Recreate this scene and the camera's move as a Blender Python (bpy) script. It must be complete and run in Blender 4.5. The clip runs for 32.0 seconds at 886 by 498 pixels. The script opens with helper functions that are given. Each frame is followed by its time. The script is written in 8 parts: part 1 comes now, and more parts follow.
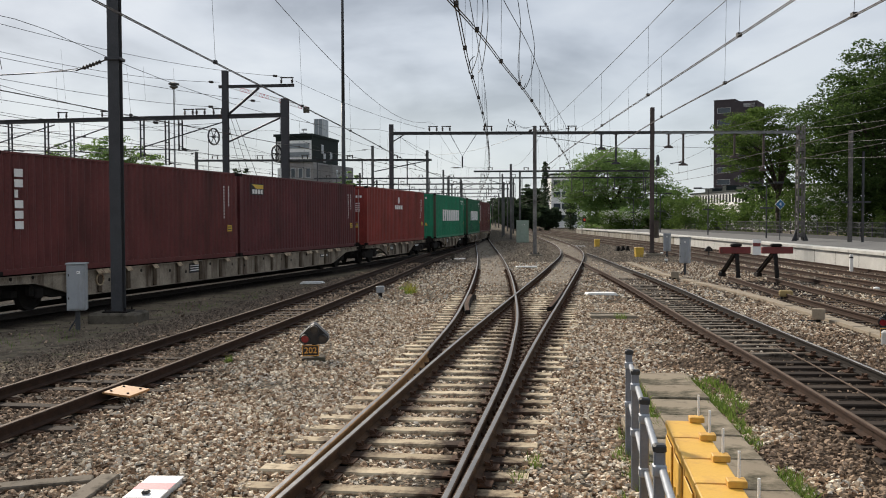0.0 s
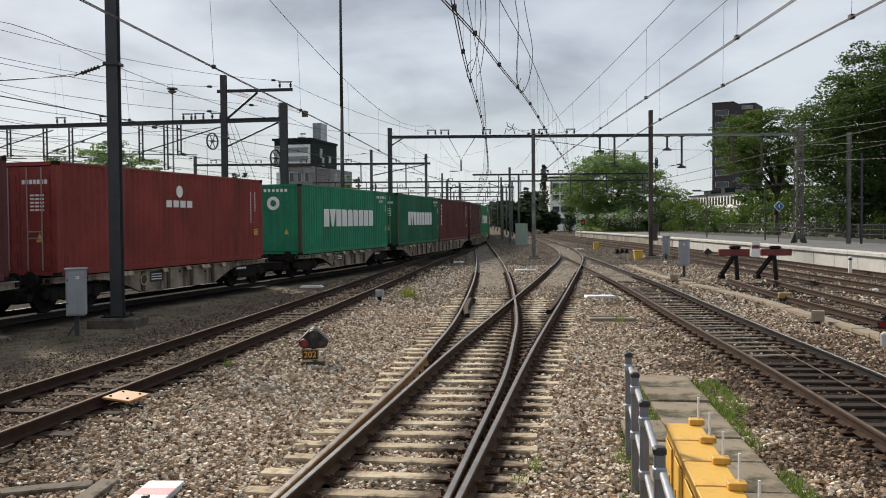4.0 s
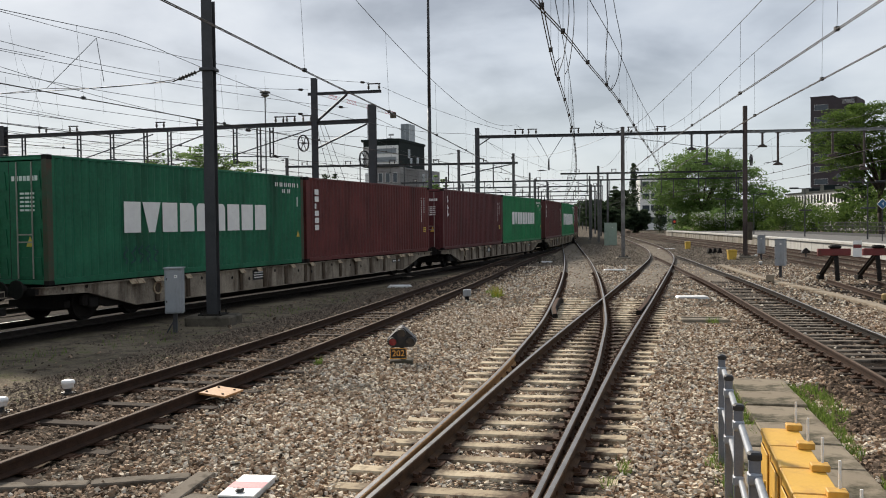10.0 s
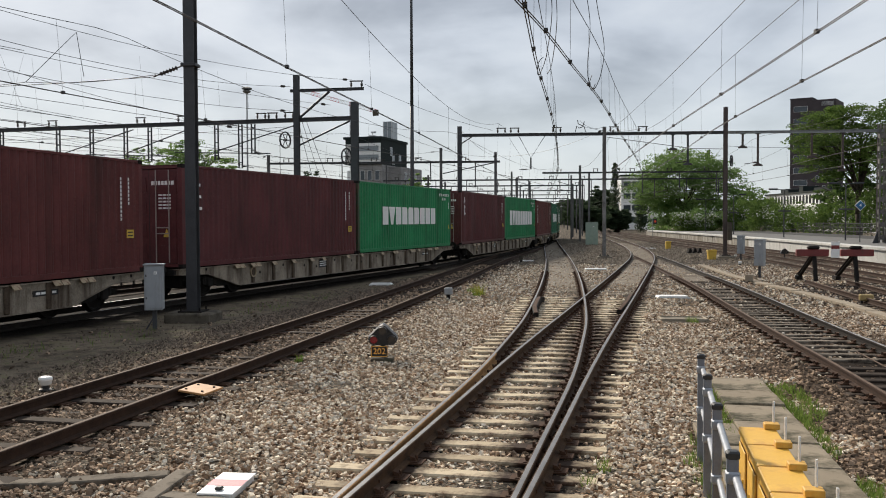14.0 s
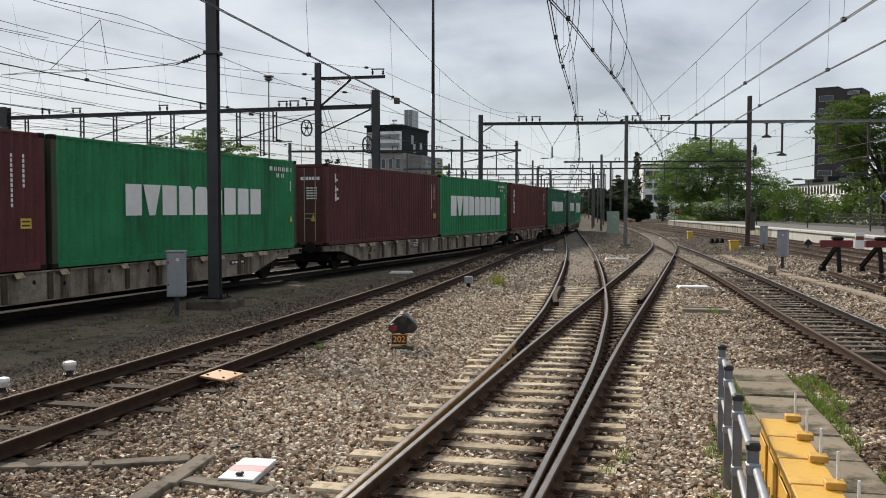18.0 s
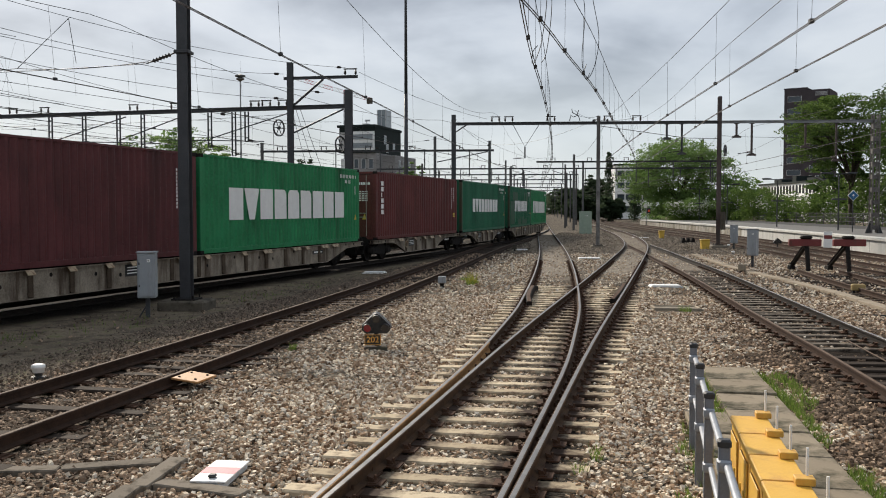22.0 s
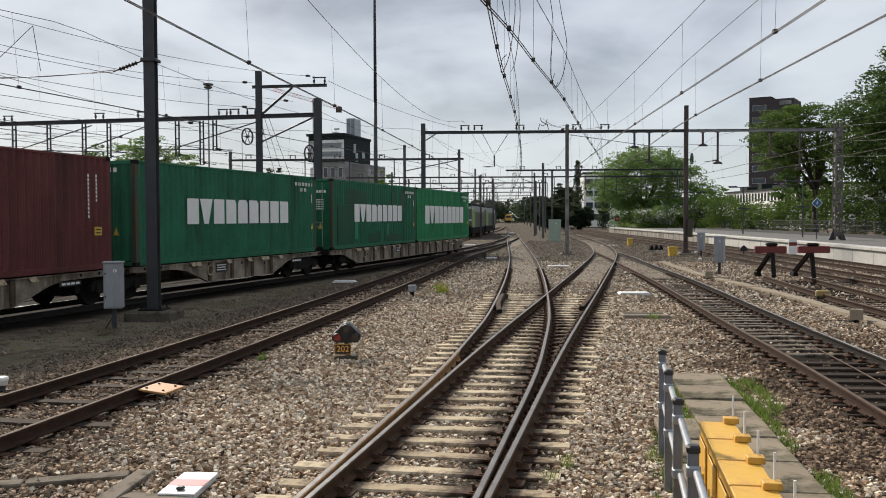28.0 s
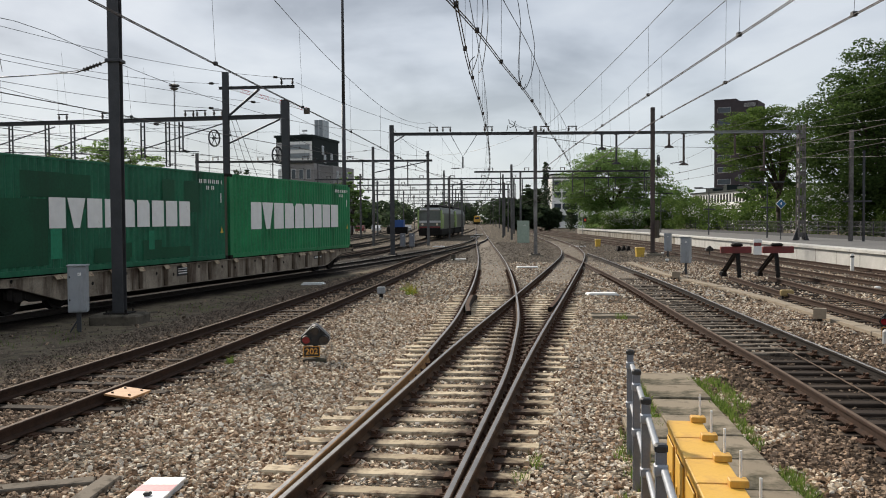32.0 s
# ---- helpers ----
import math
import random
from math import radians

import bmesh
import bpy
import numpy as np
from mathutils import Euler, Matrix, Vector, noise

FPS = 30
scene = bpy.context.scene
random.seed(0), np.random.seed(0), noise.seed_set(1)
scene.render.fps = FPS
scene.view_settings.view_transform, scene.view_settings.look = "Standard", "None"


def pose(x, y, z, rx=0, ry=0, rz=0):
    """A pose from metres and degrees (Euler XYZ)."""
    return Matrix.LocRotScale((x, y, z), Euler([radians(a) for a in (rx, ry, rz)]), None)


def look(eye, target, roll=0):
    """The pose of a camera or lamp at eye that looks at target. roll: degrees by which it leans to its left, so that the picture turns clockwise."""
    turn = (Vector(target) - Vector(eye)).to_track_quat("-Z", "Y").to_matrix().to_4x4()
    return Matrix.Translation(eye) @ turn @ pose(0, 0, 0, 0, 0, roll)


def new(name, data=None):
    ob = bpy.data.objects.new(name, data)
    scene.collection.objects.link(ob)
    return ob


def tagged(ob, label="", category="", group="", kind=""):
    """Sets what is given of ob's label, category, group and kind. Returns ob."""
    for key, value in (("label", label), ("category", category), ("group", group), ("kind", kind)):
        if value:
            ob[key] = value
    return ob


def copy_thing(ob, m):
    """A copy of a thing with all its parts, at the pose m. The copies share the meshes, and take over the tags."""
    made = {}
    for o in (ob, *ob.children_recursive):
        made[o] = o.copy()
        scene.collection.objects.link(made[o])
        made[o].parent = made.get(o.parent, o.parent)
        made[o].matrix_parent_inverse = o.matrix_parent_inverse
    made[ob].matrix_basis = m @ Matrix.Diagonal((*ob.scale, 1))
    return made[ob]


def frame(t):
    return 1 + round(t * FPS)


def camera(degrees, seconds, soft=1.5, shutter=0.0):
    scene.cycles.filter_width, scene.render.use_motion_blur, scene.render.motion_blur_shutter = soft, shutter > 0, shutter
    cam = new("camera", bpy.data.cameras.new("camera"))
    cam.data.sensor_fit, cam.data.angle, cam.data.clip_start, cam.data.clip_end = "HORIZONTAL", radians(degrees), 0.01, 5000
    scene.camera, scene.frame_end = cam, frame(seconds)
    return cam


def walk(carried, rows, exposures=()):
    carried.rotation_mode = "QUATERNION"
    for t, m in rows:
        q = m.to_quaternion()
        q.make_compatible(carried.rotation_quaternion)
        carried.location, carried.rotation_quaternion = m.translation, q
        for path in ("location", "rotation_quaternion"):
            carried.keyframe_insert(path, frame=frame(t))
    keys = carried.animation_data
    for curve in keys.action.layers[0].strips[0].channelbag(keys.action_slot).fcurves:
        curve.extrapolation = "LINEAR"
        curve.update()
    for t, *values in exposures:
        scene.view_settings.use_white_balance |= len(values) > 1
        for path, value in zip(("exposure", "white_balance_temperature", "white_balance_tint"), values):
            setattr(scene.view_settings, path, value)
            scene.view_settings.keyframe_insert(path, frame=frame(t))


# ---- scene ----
# camera: carried by hand on one spot, turning a little
LENS, EYE = 52.57, 2.385
cam = camera(LENS, 32.0, soft=1.0)
# seconds, yaw, pitch, roll in degrees
VIEW = [
    (0.0, -0.05, -1.95, -0.21), (0.5, -0.07, -2.17, -0.21), (1.0, -0.10, -2.29, -0.35), (1.5, 0.00, -2.40, -0.58), (2.0, 0.05, -2.43, -0.60),
    (2.5, -0.06, -2.12, -0.40), (3.0, 0.01, -1.88, -0.32), (3.5, -0.04, -1.79, -0.39), (5.5, -0.38, -1.55, -0.55), (6.0, -0.61, -1.51, -0.52),
    (6.5, -0.74, -1.70, -0.54), (7.0, -0.40, -1.88, -0.55), (7.5, 0.92, -1.95, -0.57), (8.0, 2.02, -1.84, -0.47), (8.5, 2.39, -1.73, -0.38),
    (9.0, 3.52, -1.71, -0.53), (9.5, 5.06, -1.71, -0.71), (10.0, 5.47, -1.69, -0.66), (10.5, 6.03, -1.71, -0.58), (11.0, 7.93, -1.66, -0.69),
    (11.5, 9.29, -1.63, -0.86), (12.0, 8.71, -1.69, -0.80), (12.5, 7.38, -1.78, -0.64), (13.0, 5.86, -1.80, -0.48), (13.5, 4.75, -1.78, -0.43),
    (15.5, 3.97, -2.14, -0.12), (16.0, 5.24, -2.29, -0.01), (16.5, 6.27, -2.24, 0.11), (17.0, 5.98, -2.12, 0.16), (17.5, 5.74, -2.29, 0.14),
    (18.0, 5.60, -2.54, 0.06), (18.5, 5.30, -2.62, -0.03), (19.0, 4.74, -2.48, 0.07), (19.5, 3.97, -2.25, 0.05), (20.0, 3.46, -2.18, 0.04),
    (20.5, 3.97, -2.26, -0.09), (21.0, 4.41, -2.45, -0.18), (21.5, 4.24, -2.57, -0.08), (22.0, 3.90, -2.54, -0.05), (22.5, 3.19, -2.47, 0.01),
    (23.0, 2.92, -2.34, -0.09), (23.5, 3.25, -2.42, -0.22), (24.0, 3.47, -2.48, -0.22), (24.5, 3.47, -2.50, -0.16), (25.0, 3.30, -2.54, -0.16),
    (25.5, 2.87, -2.60, -0.22), (26.0, 2.42, -2.50, -0.12), (26.5, 1.91, -2.29, -0.02), (28.5, 2.00, -1.99, -0.27), (29.0, 1.87, -1.99, -0.20),
    (29.5, 1.53, -2.05, -0.15), (30.0, 0.73, -2.03, -0.11), (30.5, 0.39, -1.97, -0.28), (31.0, 0.40, -1.97, -0.36), (31.5, 0.22, -1.99, -0.33),
    (32.0, 0.00, -1.91, -0.40),
]
walk(cam, [(t, pose(0, 0, EYE, 90 + p, 0, y) @ pose(0, 0, 0, 0, 0, r)) for t, y, p, r in VIEW])

# ---- light ----
SUN_EL, SUN_AZ = 32.0, 31.0   # degrees; azimuth counted from +y towards -x
world = bpy.data.worlds.new("sky")
scene.world = world
world.use_nodes = True
wn, wl = world.node_tree.nodes, world.node_tree.links
wn.clear()


def wnode(kind, **props):
    n = wn.new(kind)
    for k, val in props.items():
        n.inputs[k].default_value = val
    return n


w_out = wn.new("ShaderNodeOutputWorld")
w_sky = wn.new("ShaderNodeTexSky")
w_sky.sky_type = "NISHITA"
w_sky.sun_disc = False
w_sky.sun_elevation, w_sky.sun_rotation = radians(SUN_EL), radians(-SUN_AZ)
w_bg_sky = wnode("ShaderNodeBackground", Strength=0.1)
wl.new(w_sky.outputs[0], w_bg_sky.inputs[0])
w_tc = wn.new("ShaderNodeTexCoord")
w_sep = wn.new("ShaderNodeSeparateXYZ")
wl.new(w_tc.outputs["Generated"], w_sep.inputs[0])
# clouds lie on a plane overhead, so they flatten towards the horizon
w_add = wn.new("ShaderNodeMath")
w_add.operation = "ADD"
w_add.inputs[1].default_value = 0.3
wl.new(w_sep.outputs[2], w_add.inputs[0])
w_div = wn.new("ShaderNodeVectorMath")
w_div.operation = "DIVIDE"
w_cmb = wn.new("ShaderNodeCombineXYZ")
for k in range(3):
    wl.new(w_add.outputs[0], w_cmb.inputs[k])
wl.new(w_tc.outputs["Generated"], w_div.inputs[0])
wl.new(w_cmb.outputs[0], w_div.inputs[1])
w_n1 = wnode("ShaderNodeTexNoise", Scale=1.7, Detail=6.0, Roughness=0.5, Distortion=0.35)
w_n2 = wnode("ShaderNodeTexNoise", Scale=3.1, Detail=6.0, Roughness=0.48)
wl.new(w_div.outputs[0], w_n1.inputs["Vector"])
wl.new(w_div.outputs[0], w_n2.inputs["Vector"])
w_mix = wn.new("ShaderNodeMix")
w_mix.data_type = "FLOAT"
w_mix.inputs[0].default_value = 0.36
wl.new(w_n1.outputs[0], w_mix.inputs[2])
wl.new(w_n2.outputs[0], w_mix.inputs[3])
w_ramp = wn.new("ShaderNodeValToRGB")
el = w_ramp.color_ramp.elements
el[0].position, el[0].color = 0.38, (0.37, 0.41, 0.475, 1)
el[1].position, el[1].color = 0.6, (0.745, 0.79, 0.85, 1)
mid = el.new(0.5)
mid.color = (0.605, 0.655, 0.73, 1)
wl.new(w_mix.outputs[0], w_ramp.inputs[0])
# the cloud is brighter round the hidden sun
w_dot = wn.new("ShaderNodeVectorMath")
w_dot.operation = "DOT_PRODUCT"
w_dot.inputs[1].default_value = (-math.sin(radians(SUN_AZ)) * math.cos(radians(SUN_EL)), math.cos(radians(SUN_AZ)) * math.cos(radians(SUN_EL)), math.sin(radians(SUN_EL)))
wl.new(w_tc.outputs["Generated"], w_dot.inputs[0])
w_gain = wn.new("ShaderNodeMapRange")
w_gain.inputs["From Min"].default_value, w_gain.inputs["From Max"].default_value = 0.5, 1.0
w_gain.inputs["To Min"].default_value, w_gain.inputs["To Max"].default_value = 0.99, 1.02
wl.new(w_dot.outputs["Value"], w_gain.inputs[0])
w_bright = wn.new("ShaderNodeVectorMath")
w_bright.operation = "SCALE"
wl.new(w_ramp.outputs[0], w_bright.inputs[0])
wl.new(w_gain.outputs[0], w_bright.inputs["Scale"])
# thin bright cloud towards the horizon
w_hz = wn.new("ShaderNodeMapRange")
w_hz.interpolation_type = "SMOOTHSTEP"
w_hz.inputs["From Min"].default_value, w_hz.inputs["From Max"].default_value = 0.2, 0.0
w_hz.inputs["To Min"].default_value, w_hz.inputs["To Max"].default_value = 0.0, 0.75
wl.new(w_sep.outputs[2], w_hz.inputs[0])
w_hm = wn.new("ShaderNodeMix")
w_hm.data_type = "RGBA"
w_hm.inputs[7].default_value = (0.72, 0.79, 0.82, 1)
wl.new(w_hz.outputs[0], w_hm.inputs[0])
wl.new(w_bright.outputs[0], w_hm.inputs[6])
w_bg_cloud = wnode("ShaderNodeBackground", Strength=0.89)
wl.new(w_hm.outputs[2], w_bg_cloud.inputs[0])
w_ms = wn.new("ShaderNodeMixShader")
w_ms.inputs[0].default_value = 0.88
wl.new(w_bg_sky.outputs[0], w_ms.inputs[1])
wl.new(w_bg_cloud.outputs[0], w_ms.inputs[2])
wl.new(w_ms.outputs[0], w_out.inputs[0])

sun = new("sun", bpy.data.lights.new("sun", "SUN"))
sun.data.energy, sun.data.angle, sun.data.color = 5.0, radians(6.5), (1.0, 0.9, 0.77)
sun_dir = Vector((-math.sin(radians(SUN_AZ)) * math.cos(radians(SUN_EL)), math.cos(radians(SUN_AZ)) * math.cos(radians(SUN_EL)), math.sin(radians(SUN_EL))))
sun.matrix_world = look(sun_dir * 100, (0, 0, 0))
scene.view_settings.exposure = 0.13

# ---- mesh and material helpers ----


class Geo:
    """Collects vertices and faces for one mesh."""

    def __init__(self):
        self.v, self.f = [], []

    def add(self, verts, faces):
        n = len(self.v)
        self.v.extend(verts)
        self.f.extend(tuple(i + n for i in fc) for fc in faces)
        return self

    def box(self, x0, y0, z0, x1, y1, z1, c=0.0):
        """A box, its upper and side edges cut by c."""
        if c <= 0:
            vs = [(x, y, z) for z in (z0, z1) for y in (y0, y1) for x in (x0, x1)]
            return self.add(vs, [(0, 2, 3, 1), (4, 5, 7, 6), (0, 1, 5, 4), (1, 3, 7, 5), (3, 2, 6, 7), (2, 0, 4, 6)])
        c = min(c, (x1 - x0) / 2.1, (y1 - y0) / 2.1, (z1 - z0) / 2.1)

        def ring(dx, dy, z):
            return [(x0 + dx + c, y0 + dy, z), (x1 - dx - c, y0 + dy, z), (x1 - dx, y0 + dy + c, z), (x1 - dx, y1 - dy - c, z),
                    (x1 - dx - c, y1 - dy, z), (x0 + dx + c, y1 - dy, z), (x0 + dx, y1 - dy - c, z), (x0 + dx, y0 + dy + c, z)]
        vs = ring(c, c, z0) + ring(0, 0, z0 + c) + ring(0, 0, z1 - c) + ring(c, c, z1)
        fs = [tuple(range(7, -1, -1)), tuple(range(24, 32))]
        for k in range(3):
            fs += [(8 * k + i, 8 * k + (i + 1) % 8, 8 * k + 8 + (i + 1) % 8, 8 * k + 8 + i) for i in range(8)]
        return self.add(vs, fs)

    def sweep(self, path, ring, closed=True, up=(0, 0, 1), caps=True):
        """A section (side, up) carried along a path of points."""
        pts = [Vector(p) for p in path]
        n, m = len(pts), len(ring)
        vs = []
        for i, p in enumerate(pts):
            d = (pts[min(i + 1, n - 1)] - pts[max(i - 1, 0)]).normalized()
            s = d.cross(Vector(up))
            s = s.normalized() if s.length > 1e-5 else Vector((1, 0, 0))
            u = s.cross(d)
            vs += [tuple(p + s * a + u * b) for a, b in ring]
        fs = []
        for i in range(n - 1):
            for j in range(m if closed else m - 1):
                k = (j + 1) % m
                fs.append((i * m + j, i * m + k, (i + 1) * m + k, (i + 1) * m + j))
        if closed and caps:
            fs += [tuple(range(m - 1, -1, -1)), tuple(range((n - 1) * m, n * m))]
        return self.add(vs, fs)

    def tube(self, path, r, n=6):
        return self.sweep(path, [(r * math.cos(2 * math.pi * k / n), r * math.sin(2 * math.pi * k / n)) for k in range(n)])

    def cyl(self, a, b, r0, r1=None, n=12):
        a, b = Vector(a), Vector(b)
        r1 = r0 if r1 is None else r1
        d = (b - a).normalized()
        s = d.orthogonal().normalized()
        u = d.cross(s)
        vs = []
        for p, r in ((a, r0), (b, r1)):
            vs += [tuple(p + (s * math.cos(2 * math.pi * k / n) + u * math.sin(2 * math.pi * k / n)) * r) for k in range(n)]
        return self.add(vs, [(i, (i + 1) % n, n + (i + 1) % n, n + i) for i in range(n)] + [tuple(range(n - 1, -1, -1)), tuple(range(n, 2 * n))])

    def lathe(self, prof, n=16, o=(0, 0, 0)):
        """A profile of (radius, height) turned about the upright through o."""
        vs = [(o[0] + r * math.cos(2 * math.pi * k / n), o[1] + r * math.sin(2 * math.pi * k / n), o[2] + z) for r, z in prof for k in range(n)]
        m = len(prof)
        fs = [(j * n + i, j * n + (i + 1) % n, (j + 1) * n + (i + 1) % n, (j + 1) * n + i) for j in range(m - 1) for i in range(n)]
        return self.add(vs, fs + [tuple(range(n - 1, -1, -1)), tuple(range((m - 1) * n, m * n))])

    def prism(self, poly, y0, y1):
        """A polygon of (x, z) made thick from y0 to y1."""
        n = len(poly)
        vs = [(x, y0, z) for x, z in poly] + [(x, y1, z) for x, z in poly]
        return self.add(vs, [tuple(range(n)), tuple(range(2 * n - 1, n - 1, -1))] + [(i, n + i, n + (i + 1) % n, (i + 1) % n) for i in range(n)])

    def turned(self, m):
        self.v = [tuple(m @ Vector(p)) for p in self.v]
        return self

    def mesh(self, name, mat, smooth=False):
        me = bpy.data.meshes.new(name)
        me.from_pydata([tuple(p) for p in self.v], [], self.f)
        me.materials.append(mat)
        if smooth:
            me.polygons.foreach_set("use_smooth", [True] * len(me.polygons))
        me.update()
        return me


def part(name, geo, mat, parent, label="", smooth=False):
    """One mesh object under a thing or a part; geo is a Geo or a mesh."""
    me = geo.mesh(name, mat, smooth) if isinstance(geo, Geo) else geo
    ob = new(name, me)
    ob.parent = parent
    if label:
        ob["label"] = label
    return ob


def thing(name, m, label, category, group="", kind=""):
    ob = new(name)
    ob.empty_display_size = 0.2
    ob.matrix_world = m
    return tagged(ob, label, category, group, kind)


def solo(name, geo, mat, m, label, category, group="", kind="", smooth=False):
    """A thing that is one mesh."""
    ob = new(name, geo.mesh(name, mat, smooth))
    ob.matrix_world = m
    return tagged(ob, label, category, group, kind)


def H_ring(w, d, t=0.014, f=0.016):
    """The section of a rolled H beam."""
    a, b, h = w / 2, d / 2, t / 2
    return [(-a, -b), (a, -b), (a, -b + f), (h, -b + f), (h, b - f), (a, b - f), (a, b), (-a, b), (-a, b - f), (-h, b - f), (-h, -b + f), (-a, -b + f)]


def rgb(c):
    return (c[0], c[1], c[2], 1.0)


def M(name, c1, c2, scale=6.0, rough=0.6, metal=0.0, bump=0.15, fine=60.0, dirt=None, dirt_at=0.62, streak=False, island=False, obrandom=0.0, r2=None, bdist=0.01):
    """A surface in two tones at two scales, with relief and, where given, stains of a third colour."""
    mt = bpy.data.materials.new(name)
    mt.use_nodes = True
    n, l = mt.node_tree.nodes, mt.node_tree.links
    b = n["Principled BSDF"]
    tc = n.new("ShaderNodeTexCoord")
    src = tc.outputs["Object"]
    if streak:
        mp = n.new("ShaderNodeMapping")
        mp.inputs["Scale"].default_value = (1.0, 1.0, 0.12)
        l.new(src, mp.inputs[0])
        src2 = mp.outputs[0]
    else:
        src2 = src
    a = n.new("ShaderNodeTexNoise")
    a.inputs["Scale"].default_value, a.inputs["Detail"].default_value, a.inputs["Roughness"].default_value = scale, 5.0, 0.6
    l.new(src, a.inputs["Vector"])
    f = n.new("ShaderNodeTexNoise")
    f.inputs["Scale"].default_value, f.inputs["Detail"].default_value = fine, 3.0
    l.new(src, f.inputs["Vector"])
    mx = n.new("ShaderNodeMix")
    mx.data_type = "FLOAT"
    mx.inputs[0].default_value = 0.35
    l.new(a.outputs[0], mx.inputs[2])
    l.new(f.outputs[0], mx.inputs[3])
    fac = mx.outputs[0]
    if island or obrandom:
        rd = n.new("ShaderNodeNewGeometry").outputs["Random Per Island"] if island else n.new("ShaderNodeObjectInfo").outputs["Random"]
        m2 = n.new("ShaderNodeMix")
        m2.data_type = "FLOAT"
        m2.inputs[0].default_value = 0.75 if island else obrandom
        l.new(fac, m2.inputs[2])
        l.new(rd, m2.inputs[3])
        fac = m2.outputs[0]
    rp = n.new("ShaderNodeValToRGB")
    e = rp.color_ramp.elements
    e[0].position, e[0].color, e[1].position, e[1].color = (0.08 if (island or obrandom) else 0.33), rgb(c1), (0.92 if (island or obrandom) else 0.67), rgb(c2)
    l.new(fac, rp.inputs[0])
    col = rp.outputs[0]
    if dirt:
        d = n.new("ShaderNodeTexNoise")
        d.inputs["Scale"].default_value, d.inputs["Detail"].default_value, d.inputs["Roughness"].default_value = scale * 0.6, 8.0, 0.68
        l.new(src2, d.inputs["Vector"])
        dr = n.new("ShaderNodeValToRGB")
        dr.color_ramp.elements[0].position, dr.color_ramp.elements[1].position = dirt_at - 0.06, dirt_at + 0.08
        l.new(d.outputs[0], dr.inputs[0])
        dm = n.new("ShaderNodeMix")
        dm.data_type = "RGBA"
        l.new(dr.outputs[0], dm.inputs[0])
        l.new(col, dm.inputs[6])
        dm.inputs[7].default_value = rgb(dirt)
        col = dm.outputs[2]
    l.new(col, b.inputs["Base Color"])
    b.inputs["Metallic"].default_value = metal
    if rough >= 0.75:
        b.inputs["Specular IOR Level"].default_value = 0.15
    rr = n.new("ShaderNodeMapRange")
    rr.inputs["To Min"].default_value, rr.inputs["To Max"].default_value = max(0.05, rough - 0.1), min(1.0, (r2 or rough) + 0.1)
    l.new(a.outputs[0], rr.inputs[0])
    l.new(rr.outputs[0], b.inputs["Roughness"])
    if bump:
        bp = n.new("ShaderNodeBump")
        bp.inputs["Strength"].default_value, bp.inputs["Distance"].default_value = bump, bdist
        l.new(mx.outputs[0], bp.inputs["Height"])
        l.new(bp.outputs[0], b.inputs["Normal"])
    return mt


def glow(name, c, strength):
    mt = bpy.data.materials.new(name)
    mt.use_nodes = True
    b = mt.node_tree.nodes["Principled BSDF"]
    b.inputs["Base Color"].default_value = rgb([v * 0.4 for v in c])
    b.inputs["Emission Color"].default_value, b.inputs["Emission Strength"].default_value = rgb(c), strength
    b.inputs["Roughness"].default_value = 0.2
    return mt


def spline(ctrl):
    """A smooth curve x(y) through control points (y, x); straight on past its ends."""
    ys, xs = [np.array(c, float) for c in zip(*ctrl)]
    n = len(ys)
    h = np.diff(ys)
    A, b = np.eye(n), np.zeros(n)
    for i in range(1, n - 1):
        A[i, i - 1], A[i, i], A[i, i + 1] = h[i - 1], 2 * (h[i - 1] + h[i]), h[i]
        b[i] = 6 * ((xs[i + 1] - xs[i]) / h[i] - (xs[i] - xs[i - 1]) / h[i - 1])
    c = np.linalg.solve(A, b)

    def at(q):
        q = np.atleast_1d(np.asarray(q, float))
        i = np.clip(np.searchsorted(ys, q) - 1, 0, n - 2)
        qc = np.clip(q, ys[0], ys[-1])
        d, hh = qc - ys[i], h[i]
        slope = (xs[i + 1] - xs[i]) / hh - hh * (2 * c[i] + c[i + 1]) / 6
        x = xs[i] + d * slope + d * d * c[i] / 2 + d ** 3 * (c[i + 1] - c[i]) / (6 * hh)
        end = slope + d * c[i] + d * d * (c[i + 1] - c[i]) / (2 * hh)
        return x + (q - qc) * end
    return at


# ---- materials ----
def leafy(name, c1, c2):
    """Leaves: two tones leaf by leaf, some light passing through."""
    mt = M(name, c1, c2, 0.5, 0.75, 0, 0, 30, island=True)
    n, l = mt.node_tree.nodes, mt.node_tree.links
    b, out = n["Principled BSDF"], n["Material Output"]
    tr = n.new("ShaderNodeBsdfTranslucent")
    l.new(b.inputs["Base Color"].links[0].from_socket, tr.inputs[0])
    ms = n.new("ShaderNodeMixShader")
    ms.inputs[0].default_value = 0.5
    l.new(b.outputs[0], ms.inputs[1])
    l.new(tr.outputs[0], ms.inputs[2])
    l.new(ms.outputs[0], out.inputs[0])
    return mt


